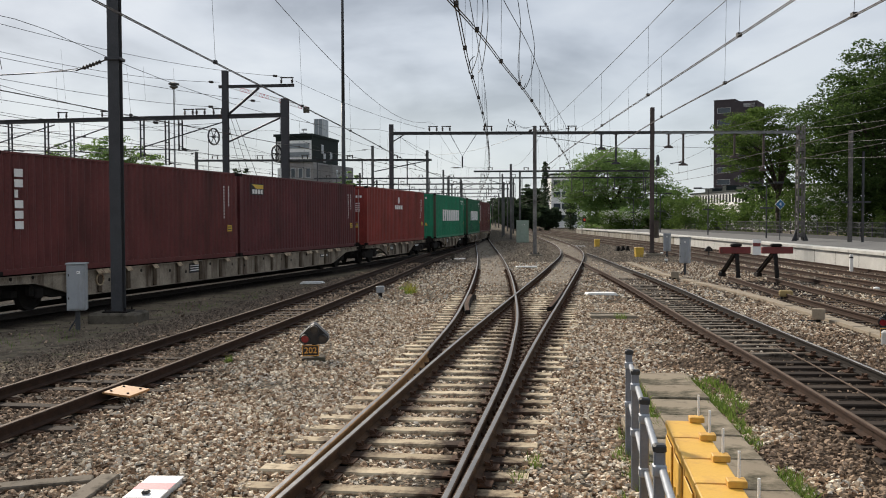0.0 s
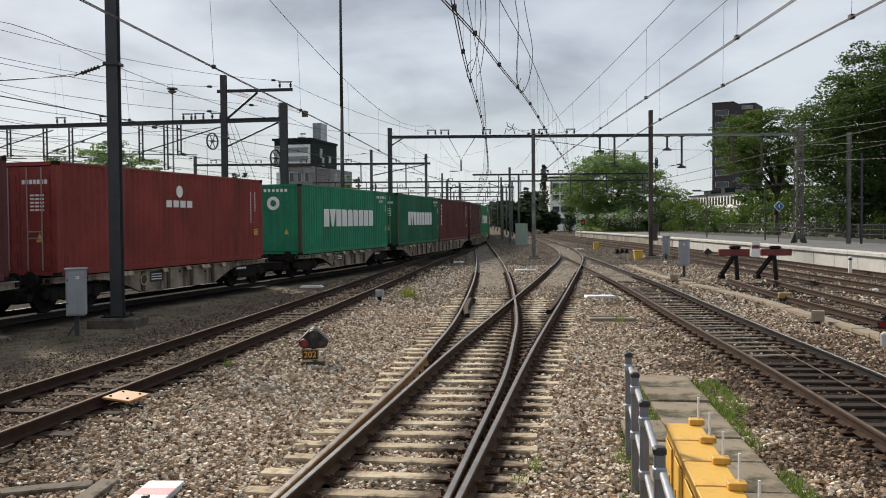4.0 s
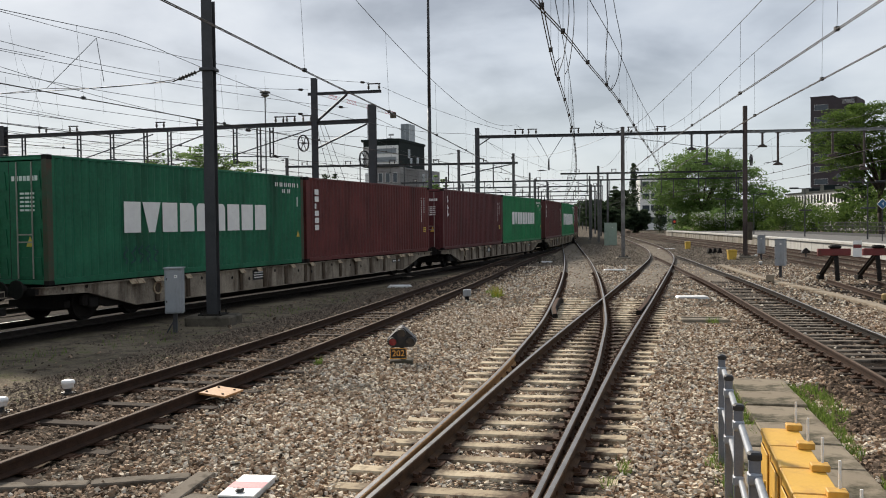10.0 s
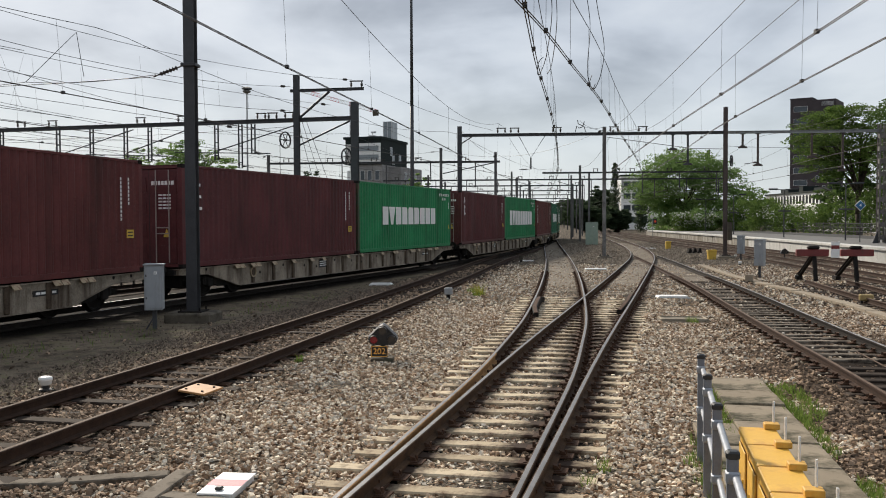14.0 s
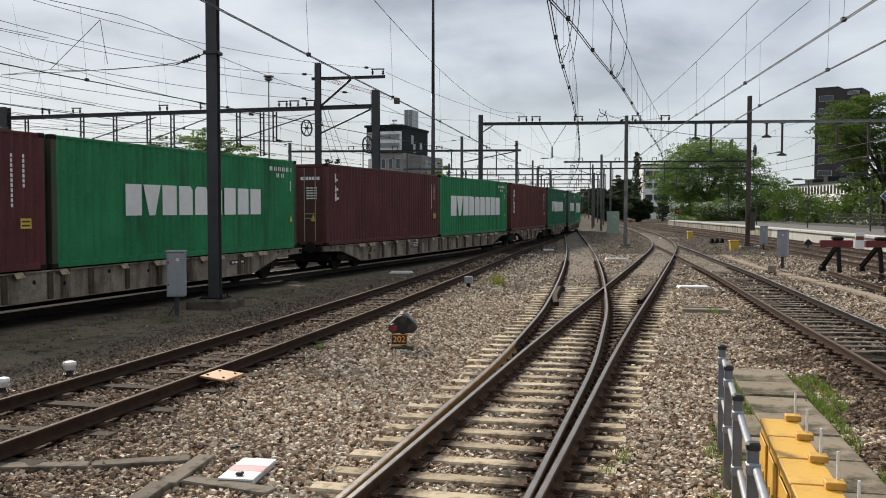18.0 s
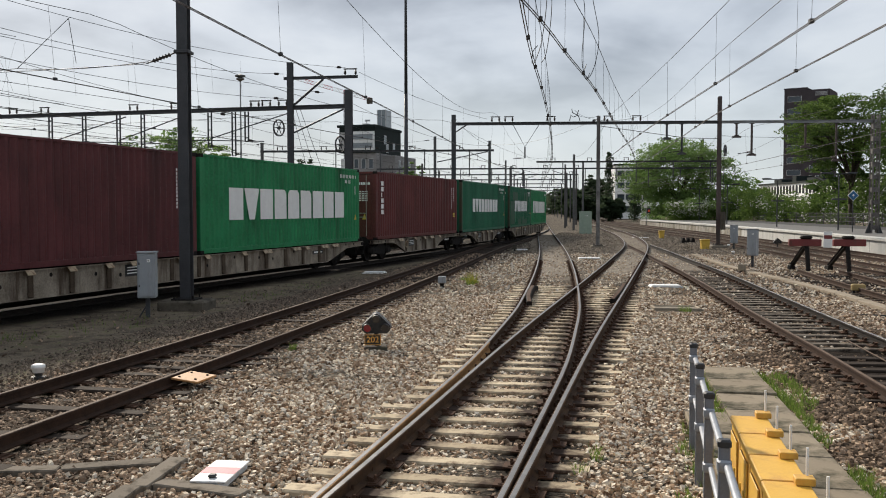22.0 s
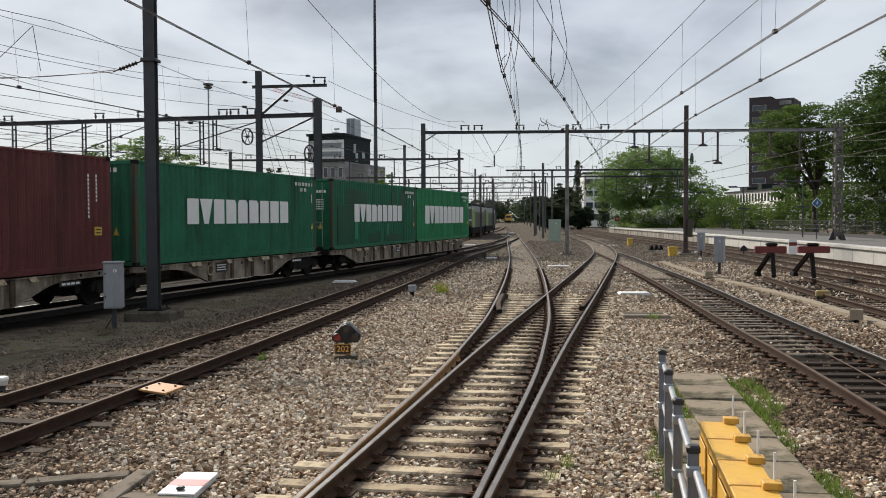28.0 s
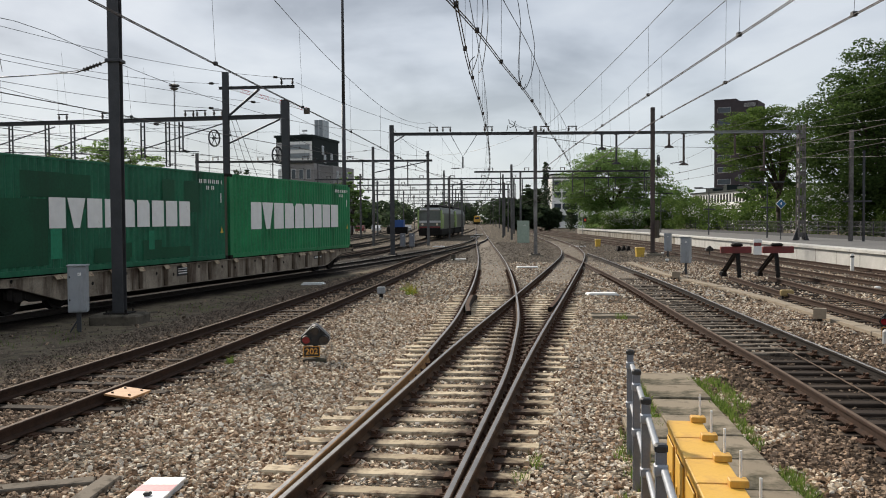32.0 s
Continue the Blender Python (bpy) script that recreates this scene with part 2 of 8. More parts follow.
m_rail = M("rail_rust", (0.024, 0.0145, 0.0105), (0.06, 0.035, 0.024), 8, 0.85, 0.0, 0.2, 90)
m_rail_b = M("rail_rust_sandy", (0.03, 0.018, 0.012), (0.105, 0.06, 0.032), 6, 0.85, 0.0, 0.2, 90)
# yellow rust with sunlight on the rail's left face painted in
m_rail_y_lit = M("rail_rust_yellow", (0.27, 0.145, 0.06), (0.5, 0.3, 0.135), 6, 0.85, 0.0, 0.2, 90)
m_rail_top = M("rail_polished", (0.15, 0.148, 0.148), (0.25, 0.245, 0.243), 5, 0.45, 0.8, 0.02, 70)
m_rail_dull = M("rail_tread_grey", (0.13, 0.125, 0.125), (0.22, 0.215, 0.215), 5, 0.5, 0.5, 0.02, 70)
m_rail_worn = M("rail_tread_dull", (0.085, 0.058, 0.042), (0.15, 0.108, 0.08), 5, 0.8, 0.0, 0.05, 70)
m_sleeper_pale = M("sleeper_bleached_wood", (0.27, 0.21, 0.135), (0.66, 0.555, 0.395), 5, 0.85, 0, 0.5, 45, dirt=(0.1, 0.06, 0.038), dirt_at=0.57, obrandom=0.45)
m_sleeper_far = M("sleeper_dusty_wood", (0.13, 0.107, 0.08), (0.25, 0.21, 0.16), 6, 0.85, 0, 0.5, 45, obrandom=0.45)
m_chair = M("chair_rust", (0.04, 0.021, 0.013), (0.095, 0.052, 0.033), 9, 0.85, 0, 0.2, 60)
m_sleeper_dark = M("sleeper_tarred_wood", (0.02, 0.014, 0.011), (0.06, 0.045, 0.034), 6, 0.9, 0, 0.5, 45, obrandom=0.4)
m_sleeper_ash = M("sleeper_ash_grey_wood", (0.07, 0.056, 0.043), (0.29, 0.245, 0.195), 5, 0.85, 0, 0.6, 45, dirt=(0.035, 0.026, 0.019), dirt_at=0.52, obrandom=0.3)
m_sleeper_grey = M("sleeper_weathered_wood", (0.07, 0.055, 0.042), (0.19, 0.155, 0.12), 6, 0.85, 0, 0.5, 45, obrandom=0.45)
m_stone = M("ballast_stone", (0.05, 0.034, 0.022), (0.86, 0.75, 0.59), 14, 0.9, 0, 0.3, 90, island=True)
stone_ramp = next(q for q in m_stone.node_tree.nodes if q.type == "VALTORGB").color_ramp
for pos_, col_ in ((0.2, (0.2, 0.125, 0.076, 1)), (0.36, (0.42, 0.325, 0.23, 1)), (0.48, (0.35, 0.235, 0.148, 1)), (0.6, (0.63, 0.53, 0.4, 1)), (0.72, (0.53, 0.485, 0.42, 1)), (0.8, (0.79, 0.69, 0.54, 1))):
    stone_ramp.elements.new(pos_).color = col_
m_stone_brown = M("ballast_stone_rusty", (0.028, 0.018, 0.012), (0.46, 0.335, 0.235), 14, 0.9, 0, 0.3, 90, island=True)
m_stone_dust = M("ballast_stone_dusty", (0.09, 0.072, 0.055), (0.33, 0.275, 0.215), 14, 0.9, 0, 0.3, 90, island=True)
m_slab = M("slab_worn", (0.175, 0.142, 0.1), (0.33, 0.28, 0.21), 2.2, 0.9, 0, 0.4, 60, dirt=(0.06, 0.055, 0.035), dirt_at=0.53, obrandom=0.3)
m_grit = M("dirt_grit", (0.028, 0.021, 0.016), (0.3, 0.235, 0.18), 14, 0.9, 0, 0.3, 90, island=True)
m_rail_black = M("rail_oily", (0.012, 0.01, 0.009), (0.03, 0.024, 0.02), 8, 0.85, 0, 0.2, 90)
m_conc = M("concrete", (0.15, 0.128, 0.098), (0.26, 0.23, 0.185), 4, 0.85, 0, 0.3, 70, dirt=(0.085, 0.075, 0.055), dirt_at=0.58)
m_trough = M("trough_tan_concrete", (0.23, 0.19, 0.14), (0.35, 0.3, 0.23), 3, 0.9, 0, 0.2, 50)
m_conc_wet = M("concrete_dark_stained", (0.07, 0.06, 0.047), (0.15, 0.13, 0.102), 4, 0.85, 0, 0.3, 60, dirt=(0.04, 0.034, 0.026), dirt_at=0.55)
m_conc_dark = M("concrete_mossy", (0.045, 0.038, 0.03), (0.11, 0.096, 0.077), 4, 0.9, 0, 0.3, 60, dirt=(0.07, 0.075, 0.04), dirt_at=0.6)
m_conc_white = M("concrete_white", (0.42, 0.415, 0.39), (0.58, 0.57, 0.54), 1.2, 0.8, 0, 0.1, 40, dirt=(0.36, 0.34, 0.3), dirt_at=0.66, streak=True)
m_asphalt = M("asphalt", (0.045, 0.045, 0.047), (0.09, 0.09, 0.09), 3, 0.9, 0, 0.2, 80)
m_white = M("white_paint", (0.68, 0.68, 0.66), (0.82, 0.82, 0.8), 3, 0.55, 0, 0.05, 50, dirt=(0.4, 0.37, 0.32), dirt_at=0.68)
m_white_clean = M("white_plastic", (0.74, 0.74, 0.72), (0.84, 0.84, 0.82), 3, 0.45, 0, 0.03, 50)
m_pink = M("faded_red_paint", (0.52, 0.12, 0.15), (0.66, 0.25, 0.27), 5, 0.6, 0, 0.05, 50)
m_red = M("red_paint", (0.12, 0.015, 0.015), (0.19, 0.027, 0.025), 4, 0.5, 0, 0.1, 50, dirt=(0.09, 0.03, 0.02), dirt_at=0.62)
m_yellow = M("yellow_plastic", (0.64, 0.36, 0.045), (0.74, 0.45, 0.08), 2.5, 0.55, 0, 0.06, 40, dirt=(0.5, 0.25, 0.06), dirt_at=0.54)
m_yellow_dull = M("yellow_enamel", (0.5, 0.31, 0.03), (0.63, 0.42, 0.06), 5, 0.5, 0, 0.08, 50, dirt=(0.2, 0.13, 0.05), dirt_at=0.6)
m_orange = M("orange_board", (0.36, 0.175, 0.06), (0.5, 0.27, 0.105), 5, 0.6, 0, 0.1, 50)
m_black = M("black_enamel", (0.004, 0.004, 0.005), (0.009, 0.009, 0.01), 5, 0.5, 0, 0.05, 50)
m_rubber = M("black_plastic", (0.015, 0.015, 0.016), (0.03, 0.03, 0.03), 8, 0.5, 0, 0.05, 50)
m_mast = M("mast_dark_paint", (0.03, 0.031, 0.035), (0.058, 0.059, 0.064), 2.5, 0.6, 0.1, 0.1, 40, dirt=(0.07, 0.045, 0.033), dirt_at=0.64, streak=True)
m_mast_brown = M("mast_rusty", (0.04, 0.032, 0.031), (0.095, 0.066, 0.057), 2.5, 0.7, 0.1, 0.15, 40, dirt=(0.05, 0.04, 0.036), dirt_at=0.6, streak=True)
m_mast_grey = M("mast_galvanised", (0.17, 0.175, 0.18), (0.29, 0.3, 0.305), 2.5, 0.5, 0.5, 0.1, 40, dirt=(0.12, 0.1, 0.09), dirt_at=0.62, streak=True)
m_mast_far = M("mast_weathered_grey", (0.055, 0.055, 0.056), (0.13, 0.128, 0.125), 2.0, 0.6, 0.2, 0.1, 20, dirt=(0.07, 0.05, 0.04), dirt_at=0.62, streak=True)
m_galv_dk = M("galvanised_post", (0.13, 0.14, 0.16), (0.2, 0.21, 0.235), 6, 0.5, 0.2, 0.08, 60)
m_galv = M("galvanised_steel", (0.26, 0.28, 0.31), (0.38, 0.4, 0.43), 6, 0.45, 0.35, 0.08, 60)
m_wire = M("wire_dark", (0.03, 0.03, 0.032), (0.06, 0.06, 0.062), 6, 0.6, 0.4, 0, 60)
m_wire_c = M("wire_copper", (0.06, 0.05, 0.045), (0.11, 0.095, 0.085), 6, 0.5, 0.6, 0, 60)
m_insul = M("insulator_brown", (0.022, 0.016, 0.014), (0.042, 0.03, 0.024), 8, 0.6, 0, 0, 60)
m_cabinet = M("cabinet_grey", (0.25, 0.27, 0.29), (0.33, 0.35, 0.37), 3, 0.5, 0, 0.06, 50, dirt=(0.18, 0.18, 0.17), dirt_at=0.64, streak=True)
m_cab_green = M("cabinet_green_grey", (0.25, 0.32, 0.255), (0.34, 0.42, 0.34), 3, 0.5, 0, 0.06, 50)
m_wagon = M("wagon_dirty_grey", (0.13, 0.105, 0.08), (0.37, 0.32, 0.255), 1.6, 0.8, 0, 0.2, 25, dirt=(0.05, 0.031, 0.021), dirt_at=0.545, streak=True)
m_rib = M("wagon_rib_rusty", (0.035, 0.024, 0.017), (0.12, 0.09, 0.065), 3, 0.85, 0, 0.2, 30, streak=True)
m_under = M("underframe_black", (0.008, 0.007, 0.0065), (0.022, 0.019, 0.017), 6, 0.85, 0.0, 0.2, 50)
# wheel colour taken near black to carry the shade beneath the wagons
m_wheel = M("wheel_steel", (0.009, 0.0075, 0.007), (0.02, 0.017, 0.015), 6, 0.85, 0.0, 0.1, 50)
m_cleat = M("flap_worn_paint", (0.26, 0.19, 0.11), (0.5, 0.41, 0.28), 9, 0.6, 0.1, 0.1, 60, dirt=(0.15, 0.065, 0.028), dirt_at=0.55)
m_grass = leafy("grass_blade", (0.085, 0.14, 0.026), (0.19, 0.26, 0.06))
m_weed = M("weed_flower", (0.3, 0.3, 0.02), (0.42, 0.4, 0.05), 3, 0.6, 0, 0, 30, island=True)
m_leaf = leafy("leaf_green", (0.034, 0.066, 0.017), (0.085, 0.132, 0.036))
m_leaf_mid = leafy("leaf_mid_green", (0.055, 0.1, 0.022), (0.125, 0.185, 0.045))
m_leaf2 = leafy("leaf_light_green", (0.092, 0.166, 0.044), (0.205, 0.3, 0.098))
m_leaf_dk = leafy("leaf_dark", (0.038, 0.06, 0.034), (0.075, 0.105, 0.056))
m_blossom = M("blossom_white", (0.5, 0.5, 0.45), (0.7, 0.7, 0.66), 1, 0.7, 0, 0, 30, island=True)
m_bark = M("bark", (0.035, 0.028, 0.022), (0.085, 0.07, 0.055), 6, 0.9, 0, 0.6, 30)
m_glass = M("window_glass", (0.03, 0.04, 0.05), (0.06, 0.075, 0.09), 1, 0.08, 0, 0, 20)

# ---- the plan: centre lines of the tracks as x(y) ----
SIDE = spline([(8, -13.57), (15, -12.36), (22, -10.87), (30, -8.79), (38, -6.56), (46, -4.36), (54, -2.39), (62, -0.63), (70, 0.96), (80, 2.65), (95, 4.6), (120, 6.53), (160, 7.9)])
A_ = spline([(6, -6.5), (10, -5.92), (15, -5.22), (20, -4.6), (25, -4.02), (32, -3.28), (40, -2.45), (48, -1.72), (60, -0.48), (75, 1.45), (92, 3.2)])
B1_ = spline([(4, -1.35), (7.66, -0.74), (10.2, -0.35), (14, 0.22), (17.6, 0.64), (21, 1.0), (24.6, 1.29), (31, 1.73), (41, 2.3), (50, 2.72), (72, 3.5), (149, 6.25), (400, 15.3)])
B2_ = spline([(4, -1.28), (7.66, -0.64), (10.2, -0.2), (14.3, 0.5), (20.9, 1.7), (25.8, 2.62), (34.2, 4.18), (49, 6.88), (58, 8.4), (67, 9.6), (98, 12.0), (150, 14.6), (400, 23.8)])
C_ = spline([(2, 4.95), (9.8, 5.62), (15, 6.08), (19, 6.36), (26.5, 6.95), (36, 7.66), (44, 8.1), (52, 8.6), (60, 9.0)])
D_ = spline([(2, 9.8), (21, 11.05), (26, 11.35), (30, 11.7), (36.5, 12.4)])
E_ = spline([(2, 14.4), (30, 15.0), (43, 15.4), (56, 16.1), (80, 16.7), (100, 16.6), (140, 17.0), (300, 21.5)])
F_ = spline([(2, 17.3), (36, 18.5), (55, 19.25), (75, 19.9), (97, 20.1), (140, 20.2), (300, 24.5)])
EDGE = spline([(2, 18.9), (39, 20.1), (55, 20.9), (75, 21.5), (97, 21.7), (130, 21.3), (142, 21.1)])


def centre(y):
    """The train's track."""
    y = np.asarray(y, float)
    sl = (SIDE(y + 0.5) - SIDE(y - 0.5))
    return SIDE(y) - 1.22 * np.sqrt(1 + sl * sl)


def T_(y):
    return centre(np.atleast_1d(y))


def yard(off):
    return lambda y: T_(np.atleast_1d(y)) - off - 0.03 * np.maximum(np.atleast_1d(y) - 45, 0)


# ---- ground ----
def steps(spans):
    out = []
    for a, b, d in spans:
        out += list(np.arange(a, b - 1e-6, d))
    return np.array(out + [spans[-1][1]])


gx = steps([(-3000, -500, 500), (-500, -100, 50), (-100, -30, 5), (-30, -14, 1), (-14, 14, 0.4), (14, 32, 1), (32, 100, 6), (100, 500, 50), (500, 3000, 500)])
gy = steps([(-600, -100, 100), (-100, 0, 10), (0, 5, 1), (5, 40, 0.4), (40, 70, 1), (70, 150, 4), (150, 600, 50), (600, 4500, 650)])
GX, GY = np.meshgrid(gx, gy)
t_c, a_c, c_c, b2_c = T_(gy), A_(np.clip(gy, -50, 92)), C_(np.clip(gy, -50, 60)), B2_(gy)
near = (np.abs(GX) < 40) & (GY > -20) & (GY < 80)
rough_z = np.array([noise.noise((x * 0.9, y * 0.9, 0.3)) * 0.022 + noise.noise((x * 3.1, y * 3.1, 7.3)) * 0.014 if nr else 0.0 for x, y, nr in zip(GX.ravel(), GY.ravel(), near.ravel())])
GZ = -0.215 + rough_z.reshape(GX.shape)


def fade(v, a, b):
    return np.clip((v - a) / (b - a), 0, 1)


soil = fade(GX, t_c[:, None] + 0.8, t_c[:, None] + 1.8) * (1 - fade(GX, a_c[:, None] - 2.3, a_c[:, None] - 1.3)) * (GY < 48) * (GY > -30)
far_left = (1 - fade(GX, t_c[:, None] - 30, t_c[:, None] - 22))
far_right = fade(GX, 30, 34)
soil = np.maximum(np.maximum(soil, far_left), far_right)
brown = (1 - 0.75 * fade(GY, 45, 110)) * fade(GX, np.minimum(c_c, b2_c + 4)[:, None] - 2.6, np.minimum(c_c, b2_c + 4)[:, None] - 0.8) * (0.9 - 0.65 * fade(GY, 16, 30)) + 0.75 * (1 - fade(GX, a_c[:, None] + 0.3, a_c[:, None] + 1.6)) * (1 - 0.85 * fade(GY, 36, 60))
heap = np.maximum(1 - fade(np.abs(GX - B1_(gy)[:, None]), 1.7, 2.5), 1 - fade(np.abs(GX - b2_c[:, None]), 1.7, 2.5)) * (GY > 2) * (GY < 90)
GZ = GZ + 0.014 * heap
# shade beneath the freight train, painted black into its track bed
oil_shade = (1 - fade(GX - t_c[:, None], 1.4, 1.9)) * (1 - fade(t_c[:, None] - GX, 3.2, 4.2)) * (GY < 75) * (GY > -100)
# yard behind darkened too, so the view beneath the wagons stays black
oil_shade = np.maximum(oil_shade, 0.72 * (1 - fade(t_c[:, None] - GX, 12.0, 16.0)) * (GX < t_c[:, None]) * (GY < 60) * (GY > -100))
oil_shade = np.maximum(oil_shade, (0.95 - 0.3 * fade(GY, 16, 19)) * (1 - fade(np.abs(GX - c_c[:, None]), 0.9, 1.4)) * (GY < 26))
# bands along the turnout rails: grease plus the rails' shadow, as colour
oil_shade = np.maximum(oil_shade, 0.95 * (1 - fade(np.minimum(np.abs(GX - B1_(gy)[:, None] - 0.75), np.abs(GX - b2_c[:, None] - 0.75)), 0.3, 0.6)) * (1 - fade(GY, 30, 38)) * (GY > 0))
oil_shade = np.maximum(oil_shade, 0.9 * (1 - fade(np.minimum(np.abs(GX - B1_(gy)[:, None] + 0.56), np.abs(GX - b2_c[:, None] + 0.56)), 0.2, 0.4)) * (1 - fade(GY, 28, 36)) * (GY > 0))
# all stony ground painted darker for the shade in gaps between loose stones
oil_shade = np.maximum(oil_shade, 0.32 * (soil < 0.2) * (GY > 0))
GZ = GZ - 0.03 * soil
nx, ny = len(gx), len(gy)
me = bpy.data.meshes.new("ground")
idx = np.arange(nx * ny).reshape(ny, nx)
quads = np.stack([idx[:-1, :-1], idx[:-1, 1:], idx[1:, 1:], idx[1:, :-1]], -1).reshape(-1, 4)
me.from_pydata(np.stack([GX.ravel(), GY.ravel(), GZ.ravel()], 1).tolist(), [], quads.tolist())
me.polygons.foreach_set("use_smooth", [True] * len(me.polygons))
at = me.attributes.new("soil", "FLOAT", "POINT")
at.data.foreach_set("value", soil.ravel().astype(np.float32))
at = me.attributes.new("oil_shade", "FLOAT", "POINT")
at.data.foreach_set("value", oil_shade.ravel().astype(np.float32))
at = me.attributes.new("brown", "FLOAT", "POINT")
at.data.foreach_set("value", np.clip(brown, 0, 1).ravel().astype(np.float32))


def ground_material():
    mt = bpy.data.materials.new("ballast_ground")
    mt.use_nodes = True
    n, l = mt.node_tree.nodes, mt.node_tree.links
    b = n["Principled BSDF"]
    tc = n.new("ShaderNodeTexCoord").outputs["Object"]
    wob = n.new("ShaderNodeTexNoise")
    wob.inputs["Scale"].default_value = 9.0
    l.new(tc, wob.inputs["Vector"])
    off = n.new("ShaderNodeVectorMath")
    off.operation = "MULTIPLY_ADD"
    off.inputs[1].default_value = (0.05, 0.05, 0.05)
    l.new(wob.outputs["Color"], off.inputs[0])
    l.new(tc, off.inputs[2])
    vo = n.new("ShaderNodeTexVoronoi")
    vo.inputs["Scale"].default_value = 19.0
    l.new(off.outputs[0], vo.inputs["Vector"])
    sep = n.new("ShaderNodeSeparateColor")
    l.new(vo.outputs["Color"], sep.inputs[0])
    grey = n.new("ShaderNodeValToRGB")
    e = grey.color_ramp.elements
    e[0].position, e[0].color, e[1].position, e[1].color = 0.0, (0.05, 0.037, 0.026, 1), 1.0, (0.39, 0.33, 0.25, 1)
    l.new(sep.outputs[0], grey.inputs[0])
    br = n.new("ShaderNodeValToRGB")
    e = br.color_ramp.elements
    e[0].position, e[0].color, e[1].position, e[1].color = 0.0, (0.03, 0.018, 0.011, 1), 1.0, (0.22, 0.145, 0.09, 1)
    l.new(sep.outputs[0], br.inputs[0])
    big = n.new("ShaderNodeTexNoise")
    big.inputs["Scale"].default_value, big.inputs["Detail"].default_value = 0.45, 5.0
    l.new(tc, big.inputs["Vector"])

    def attr(name):
        a = n.new("ShaderNodeAttribute")
        a.attribute_name = name
        return a.outputs["Fac"]

    def mixc(f, a, c):
        m = n.new("ShaderNodeMix")
        m.data_type = "RGBA"
        l.new(f, m.inputs[0])
        l.new(a, m.inputs[6])
        l.new(c, m.inputs[7])
        return m.outputs[2]
    stones = mixc(attr("brown"), grey.outputs[0], br.outputs[0])
    # dark joints between the stones
    dk = n.new("ShaderNodeMapRange")
    dk.inputs["From Min"].default_value, dk.inputs["From Max"].default_value = 0.55, 0.25
    dk.inputs["To Min"].default_value = 0.5
    l.new(vo.outputs["Distance"], dk.inputs[0])
    mul = n.new("ShaderNodeMix")
    mul.data_type, mul.blend_type = "RGBA", "MULTIPLY"
    mul.inputs[0].default_value = 1.0
    l.new(stones, mul.inputs[6])
    l.new(dk.outputs[0], mul.inputs[7])
    # soil with thin grass
    gr = n.new("ShaderNodeTexNoise")
    gr.inputs["Scale"].default_value, gr.inputs["Detail"].default_value, gr.inputs["Roughness"].default_value = 1.3, 12.0, 0.8
    l.new(tc, gr.inputs["Vector"])
    sr = n.new("ShaderNodeValToRGB")
    e = sr.color_ramp.elements
    e[0].position, e[0].color, e[1].position, e[1].color = 0.38, (0.06, 0.048, 0.035, 1), 0.62, (0.135, 0.14, 0.062, 1)
    k = e.new(0.54)
    k.color = (0.215, 0.176, 0.128, 1)
    l.new(gr.outputs[0], sr.inputs[0])
    edge = n.new("ShaderNodeMath")
    edge.operation = "MULTIPLY_ADD"
    edge.inputs[1].default_value = 1.6
    bo = n.new("ShaderNodeMath")
    bo.operation = "MULTIPLY_ADD"
    bo.inputs[1].default_value, bo.inputs[2].default_value = 1.4, -1.0
    l.new(gr.outputs[0], bo.inputs[0])
    l.new(attr("soil"), edge.inputs[0])
    l.new(bo.outputs[0], edge.inputs[2])
    edge.use_clamp = True
    col = mixc(edge.outputs[0], mul.outputs[2], sr.outputs[0])
    # oil and painted shade both multiply the ground colour down
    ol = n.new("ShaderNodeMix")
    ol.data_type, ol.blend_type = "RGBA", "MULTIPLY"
    l.new(attr("oil_shade"), ol.inputs[0])
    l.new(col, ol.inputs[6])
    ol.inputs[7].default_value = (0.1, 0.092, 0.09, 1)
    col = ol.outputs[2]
    dm = n.new("ShaderNodeMix")
    dm.data_type, dm.blend_type = "RGBA", "MULTIPLY"
    dm.inputs[0].default_value = 1.0
    bv = n.new("ShaderNodeMapRange")
    bv.inputs["From Min"].default_value, bv.inputs["From Max"].default_value, bv.inputs["To Min"].default_value, bv.inputs["To Max"].default_value = 0.3, 0.7, 0.72, 1.15
    l.new(big.outputs[0], bv.inputs[0])
    l.new(col, dm.inputs[6])
    l.new(bv.outputs[0], dm.inputs[7])
    l.new(dm.outputs[2], b.inputs["Base Color"])
    b.inputs["Roughness"].default_value = 0.95
    b.inputs["Specular IOR Level"].default_value = 0.1
    bp = n.new("ShaderNodeBump")
    bp.inputs["Strength"].default_value, bp.inputs["Distance"].default_value = 0.9, 0.03
    iv = n.new("ShaderNodeMath")
    iv.operation = "SUBTRACT"
    iv.inputs[0].default_value = 1.0
    l.new(vo.outputs["Distance"], iv.inputs[1])
    l.new(iv.outputs[0], bp.inputs["Height"])
    l.new(bp.outputs[0], b.inputs["Normal"])
    return mt


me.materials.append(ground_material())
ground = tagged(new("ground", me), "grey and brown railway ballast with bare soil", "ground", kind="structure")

# ---- tracks ----
RAIL = [(-0.07, -0.155), (0.07, -0.155), (0.07, -0.14), (0.012, -0.118), (0.01, -0.045), (0.036, -0.034), (0.036, -0.006), (0.03, 0.0), (-0.03, 0.0), (-0.036, -0.006), (-0.036, -0.034), (-0.01, -0.045), (-0.012, -0.118), (-0.07, -0.14)]
TREAD = [(-0.026, -0.002), (0.026, -0.002), (0.022, 0.0025), (-0.022, 0.0025)]
GAUGE = 0.7535


